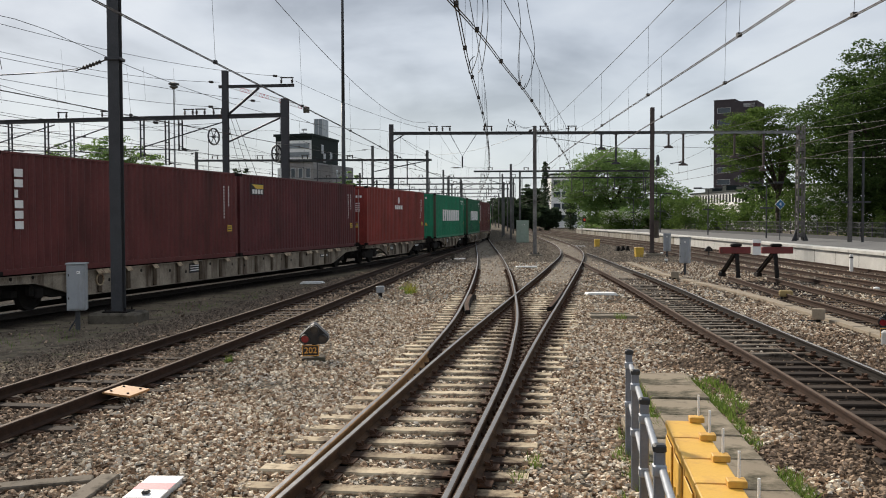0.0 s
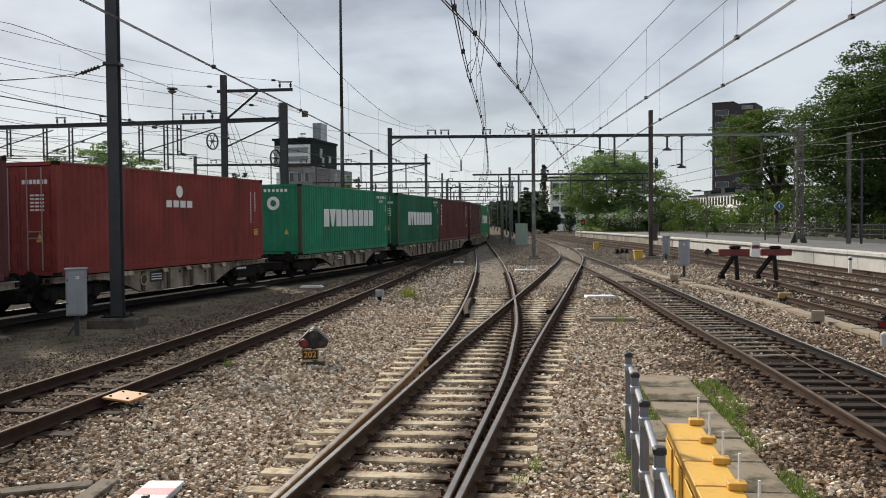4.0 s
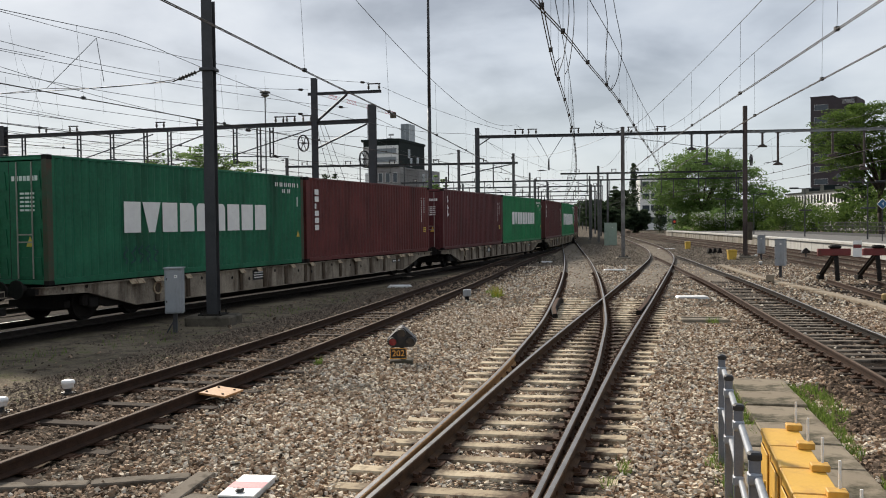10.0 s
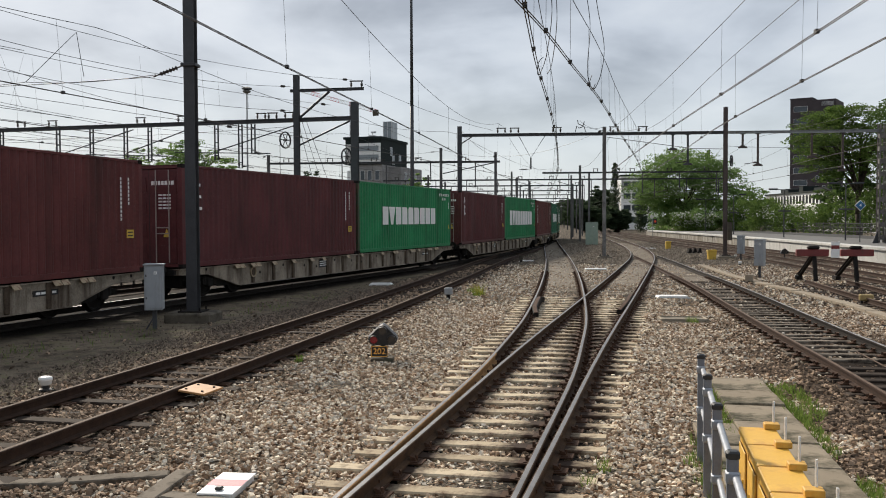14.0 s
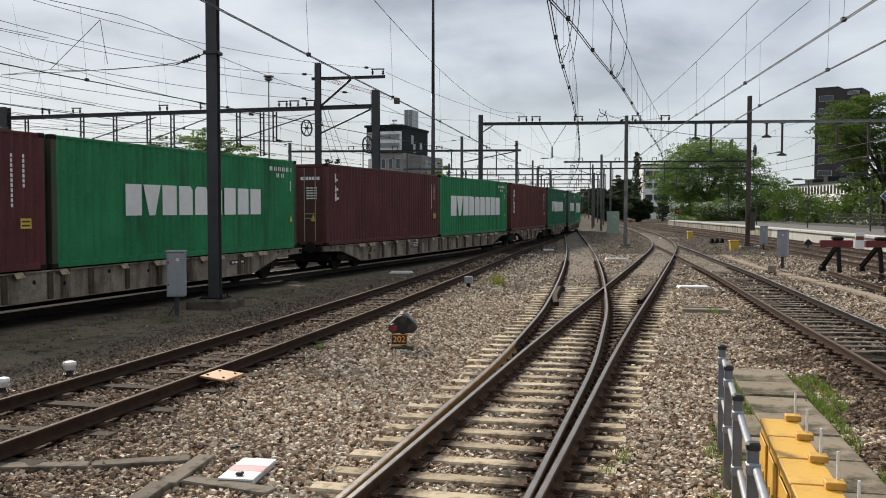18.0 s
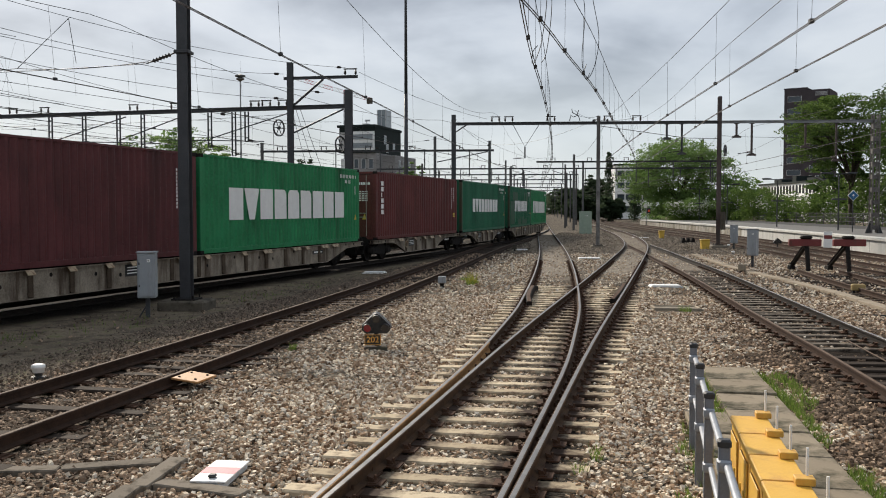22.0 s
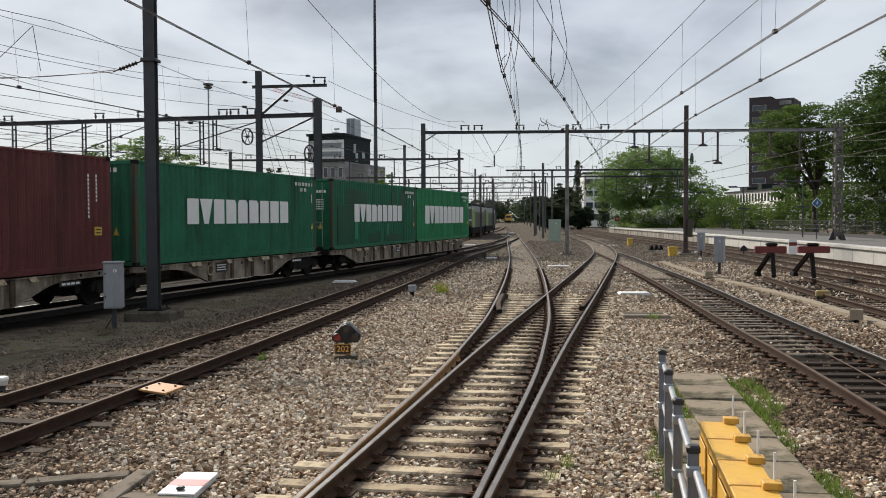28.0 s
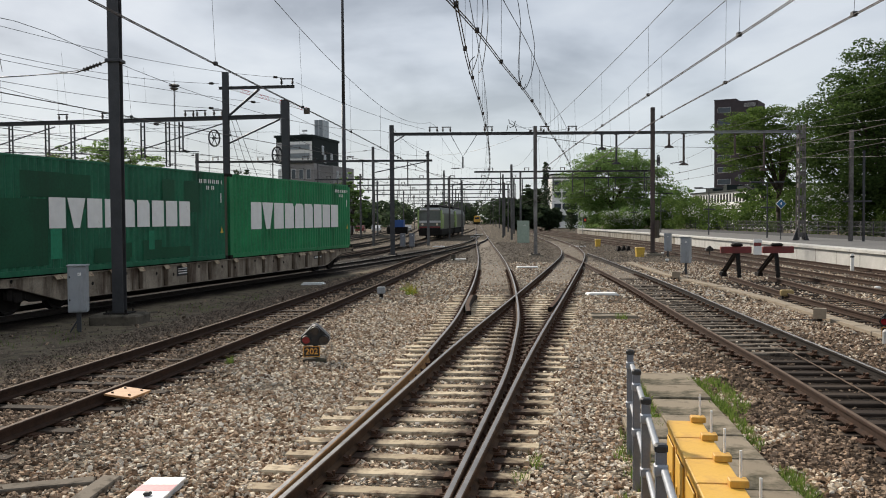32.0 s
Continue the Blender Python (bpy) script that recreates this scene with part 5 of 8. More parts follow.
def wheel_tensioner(parent, x, y, z, r=0.45):
    n = 28
    ring = [(x + 0.45 * r * math.cos(a), y + 0.89 * r * math.cos(a), z + r * math.sin(a)) for a in np.linspace(0, 2 * math.pi, n + 1)]
    g = Geo().sweep(ring, [(-0.035, -0.03), (0.035, -0.03), (0.035, 0.03), (-0.035, 0.03)], up=(0.89, -0.45, 0))
    p = part("tension_wheel", g, m_mast, parent, "spoked tensioning wheel")
    for k in range(6):
        a = k * math.pi / 3
        part("spoke", Geo().cyl((x, y, z), (x + 0.45 * r * math.cos(a), y + 0.89 * r * math.cos(a), z + r * math.sin(a)), 0.025, n=5), m_mast, p)
    part("hub", Geo().cyl((x - 0.09, y + 0.045, z), (x + 0.09, y - 0.045, z), 0.07, n=10), m_mast, p)
    part("weight_cable", Geo().tube([(x - 0.45 * r, y - 0.89 * r, z), (x - 0.45 * r, y - 0.89 * r, 1.6)], 0.014, 4), m_wire, parent)
    part("balance_weight", Geo().cyl((x - 0.45 * r, y - 0.89 * r, 1.0), (x - 0.45 * r, y - 0.89 * r, 2.2), 0.16, n=12), m_conc_dark, parent)


m_lattice = M("lattice_weathered", (0.04, 0.034, 0.033), (0.2, 0.185, 0.17), 1.6, 0.6, 0.2, 0.1, 12)
# single mast beside the freight track
ob = thing("catenary_mast", Matrix.Identity(4), "dark painted steel H-beam mast on a concrete footing", "mast", "masts of the overhead line")
part("column", upright(-8.32, 23.0, -0.1, 8.27, 0.28, m_mast), m_mast, ob)
footing(ob, -8.32, 23.0, 1.25, 1.0, -0.35, 0.02, m_conc_wet)
part("collar", Geo().box(-8.52, 22.8, 6.42, -8.12, 23.2, 6.5, 0.01), m_mast, ob)
insulator(ob, (-8.5, 23.0, 6.47), (-9.35, 23.1, 6.2), 0.06)
part("span_wire", Geo().tube([(-9.3, 23.1, 6.2), (-12.0, 23.3, 6.1), (-20.0, 23.9, 5.95)], 0.01, 5), m_wire, ob)

ob = thing("catenary_mast", Matrix.Identity(4), "pale galvanised steel mast with a bolted foot", "mast", "masts of the overhead line")
part("column", upright(-9.62, 13.6, -0.05, 8.6, 0.28, m_mast_grey), m_mast_grey, ob)
footing(ob, -9.62, 13.6, 0.8, 0.8, -0.35, -0.1, m_conc)
gusset(ob, -9.62, 13.6, -0.03, 0.28, m_under)
part("band", Geo().box(-9.79, 13.43, 1.78, -9.45, 13.77, 2.12, 0.01), m_mast_brown, ob, "rust-brown band")

# left portal over the yard, behind the freight train
PL = "dark steel portal of the overhead line with drop tubes"
ob = thing("catenary_portal", Matrix.Identity(4), PL, "portal", "portals of the overhead line")


def beam_y(x):
    return 50.0 + (-8.6 - x) * 0.17


part("column", upright(-12.14, beam_y(-12.14), -0.2, 10.7, 0.32, m_mast), m_mast, ob)
part("column", upright(-8.69, 50.0, -0.2, 9.05, 0.4, m_mast), m_mast, ob)
part("column", upright(-33.2, beam_y(-33.2), -0.2, 8.8, 0.5, m_mast), m_mast, ob)
part("beam", Geo().sweep([(-33.4, beam_y(-33.4), 8.12), (-8.5, 50.0, 8.16)], H_ring(0.24, 0.23, 0.016, 0.02)), m_mast, ob)
part("arm", Geo().sweep([(-12.5, beam_y(-12.14) - 0.05, 9.8), (-8.2, 50.2, 9.82)], H_ring(0.14, 0.16, 0.012, 0.014)), m_mast, ob)
part("strut", Geo().cyl((-10.2, 50.4, 9.72), (-12.0, 50.6, 8.25), 0.07, n=8), m_mast, ob)
part("strut", Geo().cyl((-9.0, 50.1, 8.0), (-12.0, 50.5, 6.7), 0.05, n=8), m_mast, ob)
stand(ob, -8.6, 50.1, 9.9, 0.6)
for x_ in (-12.6, -13.6, -14.3, -19.3, -22.0, -28.0, -30.2):
    stand(ob, x_, beam_y(x_), 8.27, 0.45)
for x_, z0 in ((-31.6, 6.4), (-27.6, 6.2), (-25.3, 6.4), (-23.0, 6.2), (-21.4, 6.0), (-17.1, 6.0), (-15.6, 5.5), (-14.8, 6.3)):
    hanger(ob, x_, beam_y(x_) - 0.02, 8.0, z0, m_mast, 0.8)
for xa, xb in ((-27.6, -25.3), (-23.0, -21.4), (-17.1, -14.8)):
    part("brace", Geo().tube([(xa, beam_y(xa), 6.5), (xb + 2.6, beam_y(xb), 7.95)], 0.035, 6), m_mast, ob)
    part("cross_tube", Geo().tube([(xa - 2.5, beam_y(xa), 6.45), (xb + 1.0, beam_y(xb), 6.3)], 0.03, 6), m_mast, ob)
wheel_tensioner(ob, -12.75, 50.35, 7.0)
wheel_tensioner(ob, -9.15, 49.9, 6.0)
for k in range(3):
    part("stay_cable", Geo().tube([(-12.0 + 0.25 * k, 50.3, 8.0), (-10.9 + 0.45 * k, 50.0, 4.0)], 0.014, 4), m_wire, ob)

# right portal over turnout, through tracks and platform
PY = 61.5
m_mast_pale = M("mast_pale_weathered", (0.075, 0.072, 0.07), (0.28, 0.275, 0.265), 1.8, 0.55, 0.3, 0.1, 30, dirt=(0.05, 0.036, 0.03), dirt_at=0.57, streak=True)
ob = thing("catenary_portal", Matrix.Identity(4), "long steel portal with dark, rusty and lattice posts", "portal", "portals of the overhead line")
part("column", upright(-3.45, PY, -0.2, 8.81, 0.3, m_mast), m_mast, ob)
part("column", upright(6.35, PY, -0.2, 8.67, 0.23, m_mast_pale), m_mast_pale, ob)
part("column", upright(14.38, PY, -0.2, 9.9, 0.25, m_mast_brown), m_mast_brown, ob, "rust-brown column")
footing(ob, -3.45, PY, 1.3, 1.1, -0.3, -0.05, m_conc)
footing(ob, 6.35, PY, 0.95, 0.8, -0.3, -0.08, m_conc)
footing(ob, 14.38, PY, 1.1, 1.1, -0.3, -0.05, m_conc)
part("beam", Geo().sweep([(-3.6, PY, 8.2), (14.4, PY, 8.2)], H_ring(0.2, 0.2, 0.016, 0.02)), m_mast, ob)
part("beam", Geo().sweep([(14.4, PY, 8.2), (24.6, PY, 8.2)], H_ring(0.2, 0.18, 0.014, 0.016)), m_mast_grey, ob, "pale beam")
# lattice post on the platform
g = Geo()
for a in (-0.22, 0.22):
    for b in (-0.22, 0.22):
        g.sweep([(24.53 + a, PY + b, 0.8), (24.53 + a * 0.85, PY + b * 0.85, 8.62)], H_ring(0.09, 0.09, 0.012, 0.012), up=(0, 1, 0))
for k in range(9):
    z0 = 1.0 + 0.84 * k
    for b in (-0.2, 0.2):
        g.box(24.33, PY + b - 0.02, z0, 24.73, PY + b + 0.02, z0 + 0.3)
        g.box(24.53 + b - 0.02, PY - 0.2, z0, 24.53 + b + 0.02, PY + 0.2, z0 + 0.3)
part("lattice_column", g, m_lattice, ob, "weathered lattice column")
for s in (-1, 1):
    part("foot", Geo().prism([(s * 0.2, 0.76), (s * 0.58, 0.76), (s * 0.22, 1.7)][::s], -0.04, 0.04).turned(pose(24.53, PY, 0)), m_mast, ob)
for x_ in (-0.6, 0.3, 3.15, 7.0, 8.9):
    stand(ob, x_, PY, 8.33, 0.5)
part("horn_gap", Geo().tube([(4.4, PY, 8.35), (4.5, PY, 8.75), (4.65, PY, 8.6), (4.9, PY, 8.7), (5.0, PY, 9.05)], 0.03, 6), m_insul, ob, "curved spark horns")
part("horn_gap", Geo().tube([(5.1, PY, 8.35), (5.0, PY, 8.7), (4.6, PY, 8.9), (4.55, PY, 9.15)], 0.03, 6), m_insul, ob)
part("vee_hanger", Geo().tube([(0.6, PY, 8.1), (1.4, PY, 6.62), (2.35, PY, 8.1)], 0.025, 6), m_mast, ob)
part("drop_tube", Geo().tube([(1.4, PY, 6.62), (1.4, PY, 5.85)], 0.05, 6), m_mast, ob)
insulator(ob, (1.3, PY, 5.86), (0.6, PY, 5.84))
for x_, z0, arm in ((10.9, 7.2, 0.0), (11.9, 6.2, -0.9), (15.5, 7.3, 0.0), (16.5, 6.1, -0.9), (20.0, 6.6, 0.8), (22.0, 5.7, -0.8)):
    single_drop(ob, x_, PY, 8.1, z0, m_mast if x_ < 14 else m_mast_brown, arm)
part("brace", Geo().cyl((-3.4, PY, 7.6), (-2.6, PY, 8.1), 0.04, n=6), m_mast, ob)
part("span_rod", Geo().tube([(14.4, PY, 7.1), (12.2, PY, 7.15), (6.4, PY, 8.0)], 0.02, 5), m_wire, ob)
wheel_tensioner(ob, 14.75, PY - 0.1, 6.3, 0.35)

# portals farther along the line
def far_portal(y, posts, x0, x1, zb=8.12, tops=8.9, mat=None):
    p = thing("catenary_portal", Matrix.Identity(4), PL, "portal", "portals of the overhead line")
    for x, zt in posts:
        part("column", upright(x, y, -0.2, zt, 0.26, m_mast_far), m_mast_far, p)
    part("beam", Geo().sweep([(x0, y, zb), (x1, y, zb)], H_ring(0.22, 0.2, 0.016, 0.02)), m_mast, p)
    x = x0 + 2.0
    k = 0
    while x < x1 - 1:
        stand(p, x, y, zb + 0.13, 0.5)
        part("drop_tube", Geo().cyl((x + 1.2, y, zb), (x + 1.2, y, zb - (1.9 if k % 2 else 2.5)), 0.06, n=6), m_mast, p)
        x += 4.4
        k += 1
    return p


far_portal(88.0, ((-1.43, 9.05), (-6.78, 9.5), (-24.0, 9.0)), -24.2, -1.0)
part("brace", Geo().cyl((-6.6, 88, 7.0), (-1.6, 88, 8.0), 0.05, n=6), m_mast, bpy.data.objects["catenary_portal.002"])
far_portal(110.0, ((8.44, 9.0), (25.6, 8.7)), 3.9, 25.8)
far_portal(128.0, ((-11.7, 8.9), (0.2, 9.3), (11.1, 9.0), (29.8, 8.8)), -18.2, 30.0)
for yy in (150, 176, 205, 240, 280, 325, 380):
    c = 0.036 * yy + 1.2
    far_portal(float(yy), ((c - 17.5, 8.9), (c - 5.6, 9.3), (c + 5.3, 9.0)), c - 24, c + 5.6)
for k, (x_, y_, zt) in enumerate(((0.9, 118.0, 7.2), (3.0, 140.0, 7.6), (8.2, 122.0, 7.6), (9.3, 135.0, 7.0))):
    ob = thing("catenary_mast", Matrix.Identity(4), "plain dark steel mast beside the main line", "mast", "masts of the overhead line")
    part("column", upright(x_, y_, -0.2, zt + 0.8, 0.22, m_mast_far), m_mast_far, ob)
    part("bracket", Geo().cyl((x_, y_, zt - 0.6), (x_ + (1.8 if k < 2 else -1.8), y_, zt), 0.04, n=6), m_mast, ob)

# tall lighting masts
ob = thing("lighting_mast", Matrix.Identity(4), "very tall slim tapered steel lighting mast", "lighting mast")
part("lower_column", Geo().cyl((-8.2, 75, -0.2), (-8.2, 75, 12), 0.2, 0.15, 14), m_mast, ob, smooth=True)
part("upper_column", Geo().cyl((-8.2, 75, 12), (-8.2, 75, 27), 0.142, 0.08, 14), m_mast, ob, smooth=True)
part("base_flange", Geo().cyl((-8.2, 75, -0.2), (-8.2, 75, -0.1), 0.4, 0.4, 14), m_mast, ob)
ob = thing("lighting_mast", Matrix.Identity(4), "distant floodlight mast with a ring of lamps", "lighting mast")
part("column", Geo().cyl((-47.5, 160, -0.2), (-47.5, 160, 26), 0.2, 0.11, 12), m_mast_grey, ob)
part("lamp_head", Geo().lathe([(0.2, 25.5), (0.75, 25.8), (0.75, 26.0), (0.35, 26.1), (0.95, 26.3), (0.95, 26.5), (0.2, 26.7)], 12, (-47.5, 160, 0)), m_mast_far, ob)

# ---- overhead wires ----
LINE = "overhead line of carrier wire, droppers and contact wires"


def catenary(fn, y0, y1, supports, zc=5.5, zm=7.9, sag=0.9, twin=True, drop=6.0, off=0.0, wave=0.0, r=0.0095):
    ob = thing("overhead_line", Matrix.Identity(4), LINE, "overhead line", "overhead lines")
    sp = sorted(supports)

    def xm(y):
        return float(fn(np.array([y]))[0]) + off

    def zmess(y):
        for a, b in zip(sp[:-1], sp[1:]):
            if a <= y <= b:
                u = (y - a) / (b - a)
                return zm - 4 * sag * u * (1 - u)
        return zm

    def xz(y):
        for k, (a, b) in enumerate(zip(sp[:-1], sp[1:])):
            if a <= y <= b:
                u = (y - a) / (b - a)
                return (1 if k % 2 else -1) * 0.22 * (1 - 2 * u)
        return 0.0
    ys = [y0]
    while ys[-1] < y1:
        ys.append(min(y1, ys[-1] + max(1.2, ys[-1] * 0.05)))
    for s in ((-0.022, 0.022) if twin else (0.0,)):
        part("contact_wire", Geo().tube([(xm(y) + xz(y) + s, y, zc) for y in ys], r, 5), m_wire_c, ob)
    part("carrier_wire", Geo().tube([(xm(y) + xz(y) * 0.3, y, zmess(y)) for y in ys], r * 0.9, 5), m_wire, ob)
    y = y0 + 1.0
    while y < min(y1, 120):
        part("dropper", Geo().tube([(xm(y) + xz(y) * 0.3, y, zmess(y)), (xm(y) + xz(y), y, zc)], 0.0036, 4), m_wire, ob)
        part("clip", Geo().box(xm(y) + xz(y) - 0.035, y - 0.05, zc - 0.02, xm(y) + xz(y) + 0.035, y + 0.05, zc + 0.05), m_wire, ob)
        y += drop
    return ob


wire_c1 = spline([(0, 4.9), (17, 5.2), (31.7, 5.42), (61.5, 6.4)])
wire_c2 = spline([(0, 6.1), (19.6, 6.6), (29.7, 6.9), (45, 8.0), (61.5, 9.0), (110, 12.6), (200, 16.5)])
wire_a = spline([(0, -0.5), (15, 0.36), (18.3, 0.56), (21.5, 0.8), (33.4, 1.6), (61.5, 3.0), (150, 6.2), (280, 11.0)])
wire_b = spline([(0, -1.4), (12, -0.05), (15, 0.62), (18.3, 1.26), (21.2, 1.85), (30.3, 3.46), (49, 6.7), (61.5, 8.6)])
catenary(wire_c1, -8, 61.5, (-8, 61.5), zm=8.3, sag=1.05, drop=7.5)
catenary(wire_c2, -8, 200, (-8, 61.5, 110, 150, 200), zm=8.4, sag=1.0, drop=7.0)
catenary(wire_a, 2, 280, (-20, 61.5, 110, 150, 205, 280), zm=8.2, sag=1.3, drop=3.4)
line_b = catenary(wire_b, 2, 61.5, (-20, 61.5), zm=8.0, sag=1.2, drop=3.0)
wire_l = spline([(0, -6.2), (11.7, -5.25), (18.8, -4.6), (25.7, -3.9), (33.8, -3.12), (50.5, -1.65), (88, 2.6)])
catenary(wire_l, -4, 92, (-36.5, 12.5, 61.5, 110), zm=9.04, sag=1.75, drop=7)
catenary(T_, -10, 128, (-25, 23, 50.5, 88, 128), zm=7.4, sag=0.8, drop=6, off=1.4)
catenary(yard(4.6), 5, 176, (-10, 24, 51, 88, 128, 176), zm=7.4, sag=0.8, drop=7)
catenary(yard(9.4), 5, 176, (-10, 24, 52, 88, 128, 176), zm=7.5, sag=0.8, drop=7)
catenary(yard(14.4), 5, 176, (-10, 25, 53, 88, 128, 176), zm=7.2, sag=0.7, drop=7)
catenary(yard(19.2), 10, 128, (-10, 25, 54, 88, 128), zm=7.4, sag=0.7, drop=7)
catenary(yard(24.0), 12, 128, (-10, 25, 55, 88, 128), zm=7.4, sag=0.7, drop=7)
catenary(yard(29.0), 14, 128, (-10, 25, 56, 88, 128), zm=7.4, sag=0.7, drop=7)
catenary(E_, 2, 240, (-6, 61.5, 110, 150, 240), zm=7.9, sag=1.0, drop=10)
catenary(F_, 2, 240, (-6, 61.5, 110, 150, 240), zm=7.9, sag=1.0, drop=7)

# feeders and cross wires
FEED = [((-14.85, 30.0, 8.91), (-16.7, 30.0, 7.23), 0.0), ((-14.85, 30.0, 8.91), (-14.61, 30.0, 7.39), 0.02), ((-16.7, 30.0, 7.23), (-9.3, 23.1, 6.25), 0.1), ((-16.7, 30.0, 7.23), (-24.0, 33.0, 7.5), 0.1),
        ((-20.51, 29.5, 8.09), (-19.68, 29.5, 8.82), 0.0), ((-19.68, 29.5, 8.82), (-19.49, 29.5, 7.22), 0.0),
        # lines that slant from the yard to the portal's masts
        ((-19.39, 28.0, 10.15), (-9.6, 54.3, 10.96), 0.6), ((-19.42, 28.0, 9.14), (-12.47, 50.5, 10.05), 0.56), ((-19.43, 28.0, 8.78), (-19.28, 34.56, 9.22), 0.03),
        ((-19.44, 28.0, 8.7), (-10.67, 52.98, 9.29), 0.26), ((-19.46, 28.0, 8.01), (-12.5, 50.5, 8.66), 0.37), ((-19.49, 28.0, 7.07), (-14.57, 47.31, 7.41), 0.05),
        ((-19.49, 28.0, 6.8), (-18.11, 39.69, 6.78), 0.03), ((-19.5, 28.0, 6.56), (-18.78, 37.39, 6.87), 0.0), ((-19.52, 28.0, 6.15), (-18.29, 39.16, 6.47), 0.02), ((-19.52, 28.0, 5.94), (-18.3, 39.16, 6.05), 0.02),
        ((-8.33, 51.4, 10.24), (-1.18, 61.4, 8.51), 0.25),
        ((-19.3, 51.8, 8.5), (-12.2, 88, 8.4), 0.6), ((-3.5, 61.5, 8.75), (-1.4, 88, 8.7), 0.4), ((-24, 88, 8.8), (-6.8, 88, 9.2), 0.4), ((4.7, 61.5, 9.1), (6.35, 61.5, 8.7), 0.3), ((9.0, 61.5, 8.6), (5.0, 61.5, 8.7), 0.3),
        ((-14.8, 51, 6.6), (-38, 44, 6.9), 0.4), ((-17.1, 51.4, 6.3), (-36, 38, 6.0), 0.4), ((-12, 50.5, 7.8), (-40, 50, 7.2), 0.3),
        ((24.5, 61.5, 8.4), (30, 8, 8.8), 0.9), ((24.5, 61.5, 7.4), (29, 8, 7.2), 0.9), ((24.5, 61.5, 6.4), (28, 8, 6.2), 0.9),
        ((14.4, 61.5, 7.3), (24.5, 61.5, 7.4), 0.2), ((-33.2, 54.1, 8.5), (-24, 88, 8.8), 0.6), ((-8.7, 50.0, 8.4), (-1.4, 88, 8.6), 0.7), ((-1.4, 88, 8.7), (6.35, 61.5, 8.5), 0.6), ((8.44, 110, 8.8), (7.0, 61.5, 8.5), 0.8)]
for a, b, sg in FEED:
    pts = []
    for u in np.linspace(0, 1, 13):
        pts.append(tuple(Vector(a).lerp(Vector(b), u) - Vector((0, 0, 4 * sg * u * (1 - u)))))
    fw = solo("feeder_wire", Geo().tube(pts, 0.011, 5), m_wire, Matrix.Identity(4), "thin dark sagging feeder wire", "wire", "feeder wires")
    for k in (11,):
        va, vb = Vector(pts[k]), Vector(pts[k + 1])
        dd = (vb - va).normalized()
        if (vb - va).length > 1.2:
            p0 = va + dd * 0.5 if k == 0 else vb - dd * 1.1
            insulator(fw, p0, p0 + dd * 0.6, 0.07)

drops = thing("dropper_wires", Matrix.Identity(4), "thin droppers between the slanting yard wires", "wire", kind="stuff")
for a, b in (((-19.47, 32.4, 10.1), (-19.1, 32.4, 7.9)), ((-17.4, 41.3, 10.2), (-17.2, 41.3, 7.7)), ((-19.2, 35.0, 9.0), (-19.0, 35.0, 6.9)), ((-19.54, 32.2, 8.05), (-19.5, 32.2, 6.1)), ((-19.45, 33.1, 8.9), (-18.6, 33.1, 6.85)), ((-19.27, 34.5, 9.0), (-19.9, 34.5, 6.9)), ((-18.6, 37.9, 9.1), (-18.5, 37.9, 7.3)), ((-17.5, 41.0, 8.9), (-17.4, 41.0, 6.2)), ((-15.2, 46.0, 10.2), (-15.1, 46.0, 8.4)), ((-14.2, 47.8, 10.4), (-14.1, 47.8, 8.5))):
    part("dropper", Geo().tube([a, b], 0.004, 4), m_wire, drops)


def bowed(pts, n=8):
    """A smooth curve through points."""
    q = [Vector(pts[0])] + [Vector(p) for p in pts] + [Vector(pts[-1])]
    out = []
    for k in range(1, len(q) - 2):
        for j in range(n):
            u = j / n
            out.append(tuple(0.5 * (2 * q[k] + (q[k + 1] - q[k - 1]) * u + (2 * q[k - 1] - 5 * q[k] + 4 * q[k + 1] - q[k + 2]) * u * u + (3 * q[k] - q[k - 1] - 3 * q[k + 1] + q[k + 2]) * u ** 3)))
    return out + [tuple(q[-1])]


for pts in ([(1.72, 21, 7.75), (1.84, 21, 6.9), (1.78, 21, 5.9), (1.84, 21, 5.5), (1.95, 21, 5.42), (2.1, 21, 5.8), (2.16, 21, 6.4), (2.02, 21, 7.2), (1.93, 21, 7.8)],
            [(1.9, 21.2, 5.75), (1.84, 21.2, 5.55), (1.9, 21.2, 5.4), (1.98, 21.2, 5.55)],
            [(0.72, 18, 7.4), (0.83, 18, 6.6), (0.74, 18, 5.75), (0.62, 18, 5.35), (0.55, 18, 5.28), (0.56, 18, 5.5), (0.66, 18, 5.62)],
            [(0.92, 19, 7.6), (0.98, 19, 6.6), (0.88, 19, 5.7), (0.78, 19, 5.45)]):
    part("jumper_wire", Geo().tube(bowed(pts), 0.0085, 5), m_wire, line_b, "loose looped jumper wire")

# ---- platform on the far side ----
PZ = 0.76
m_pave = M("paving_grey", (0.12, 0.12, 0.118), (0.19, 0.187, 0.18), 1.5, 0.85, 0, 0.1, 40)
plat = thing("platform_1", Matrix.Identity(4), "long station platform with a white concrete edge wall", "platform", kind="structure")
py_ = np.arange(-10, 142.1, 2.0)
ex_ = EDGE(py_)


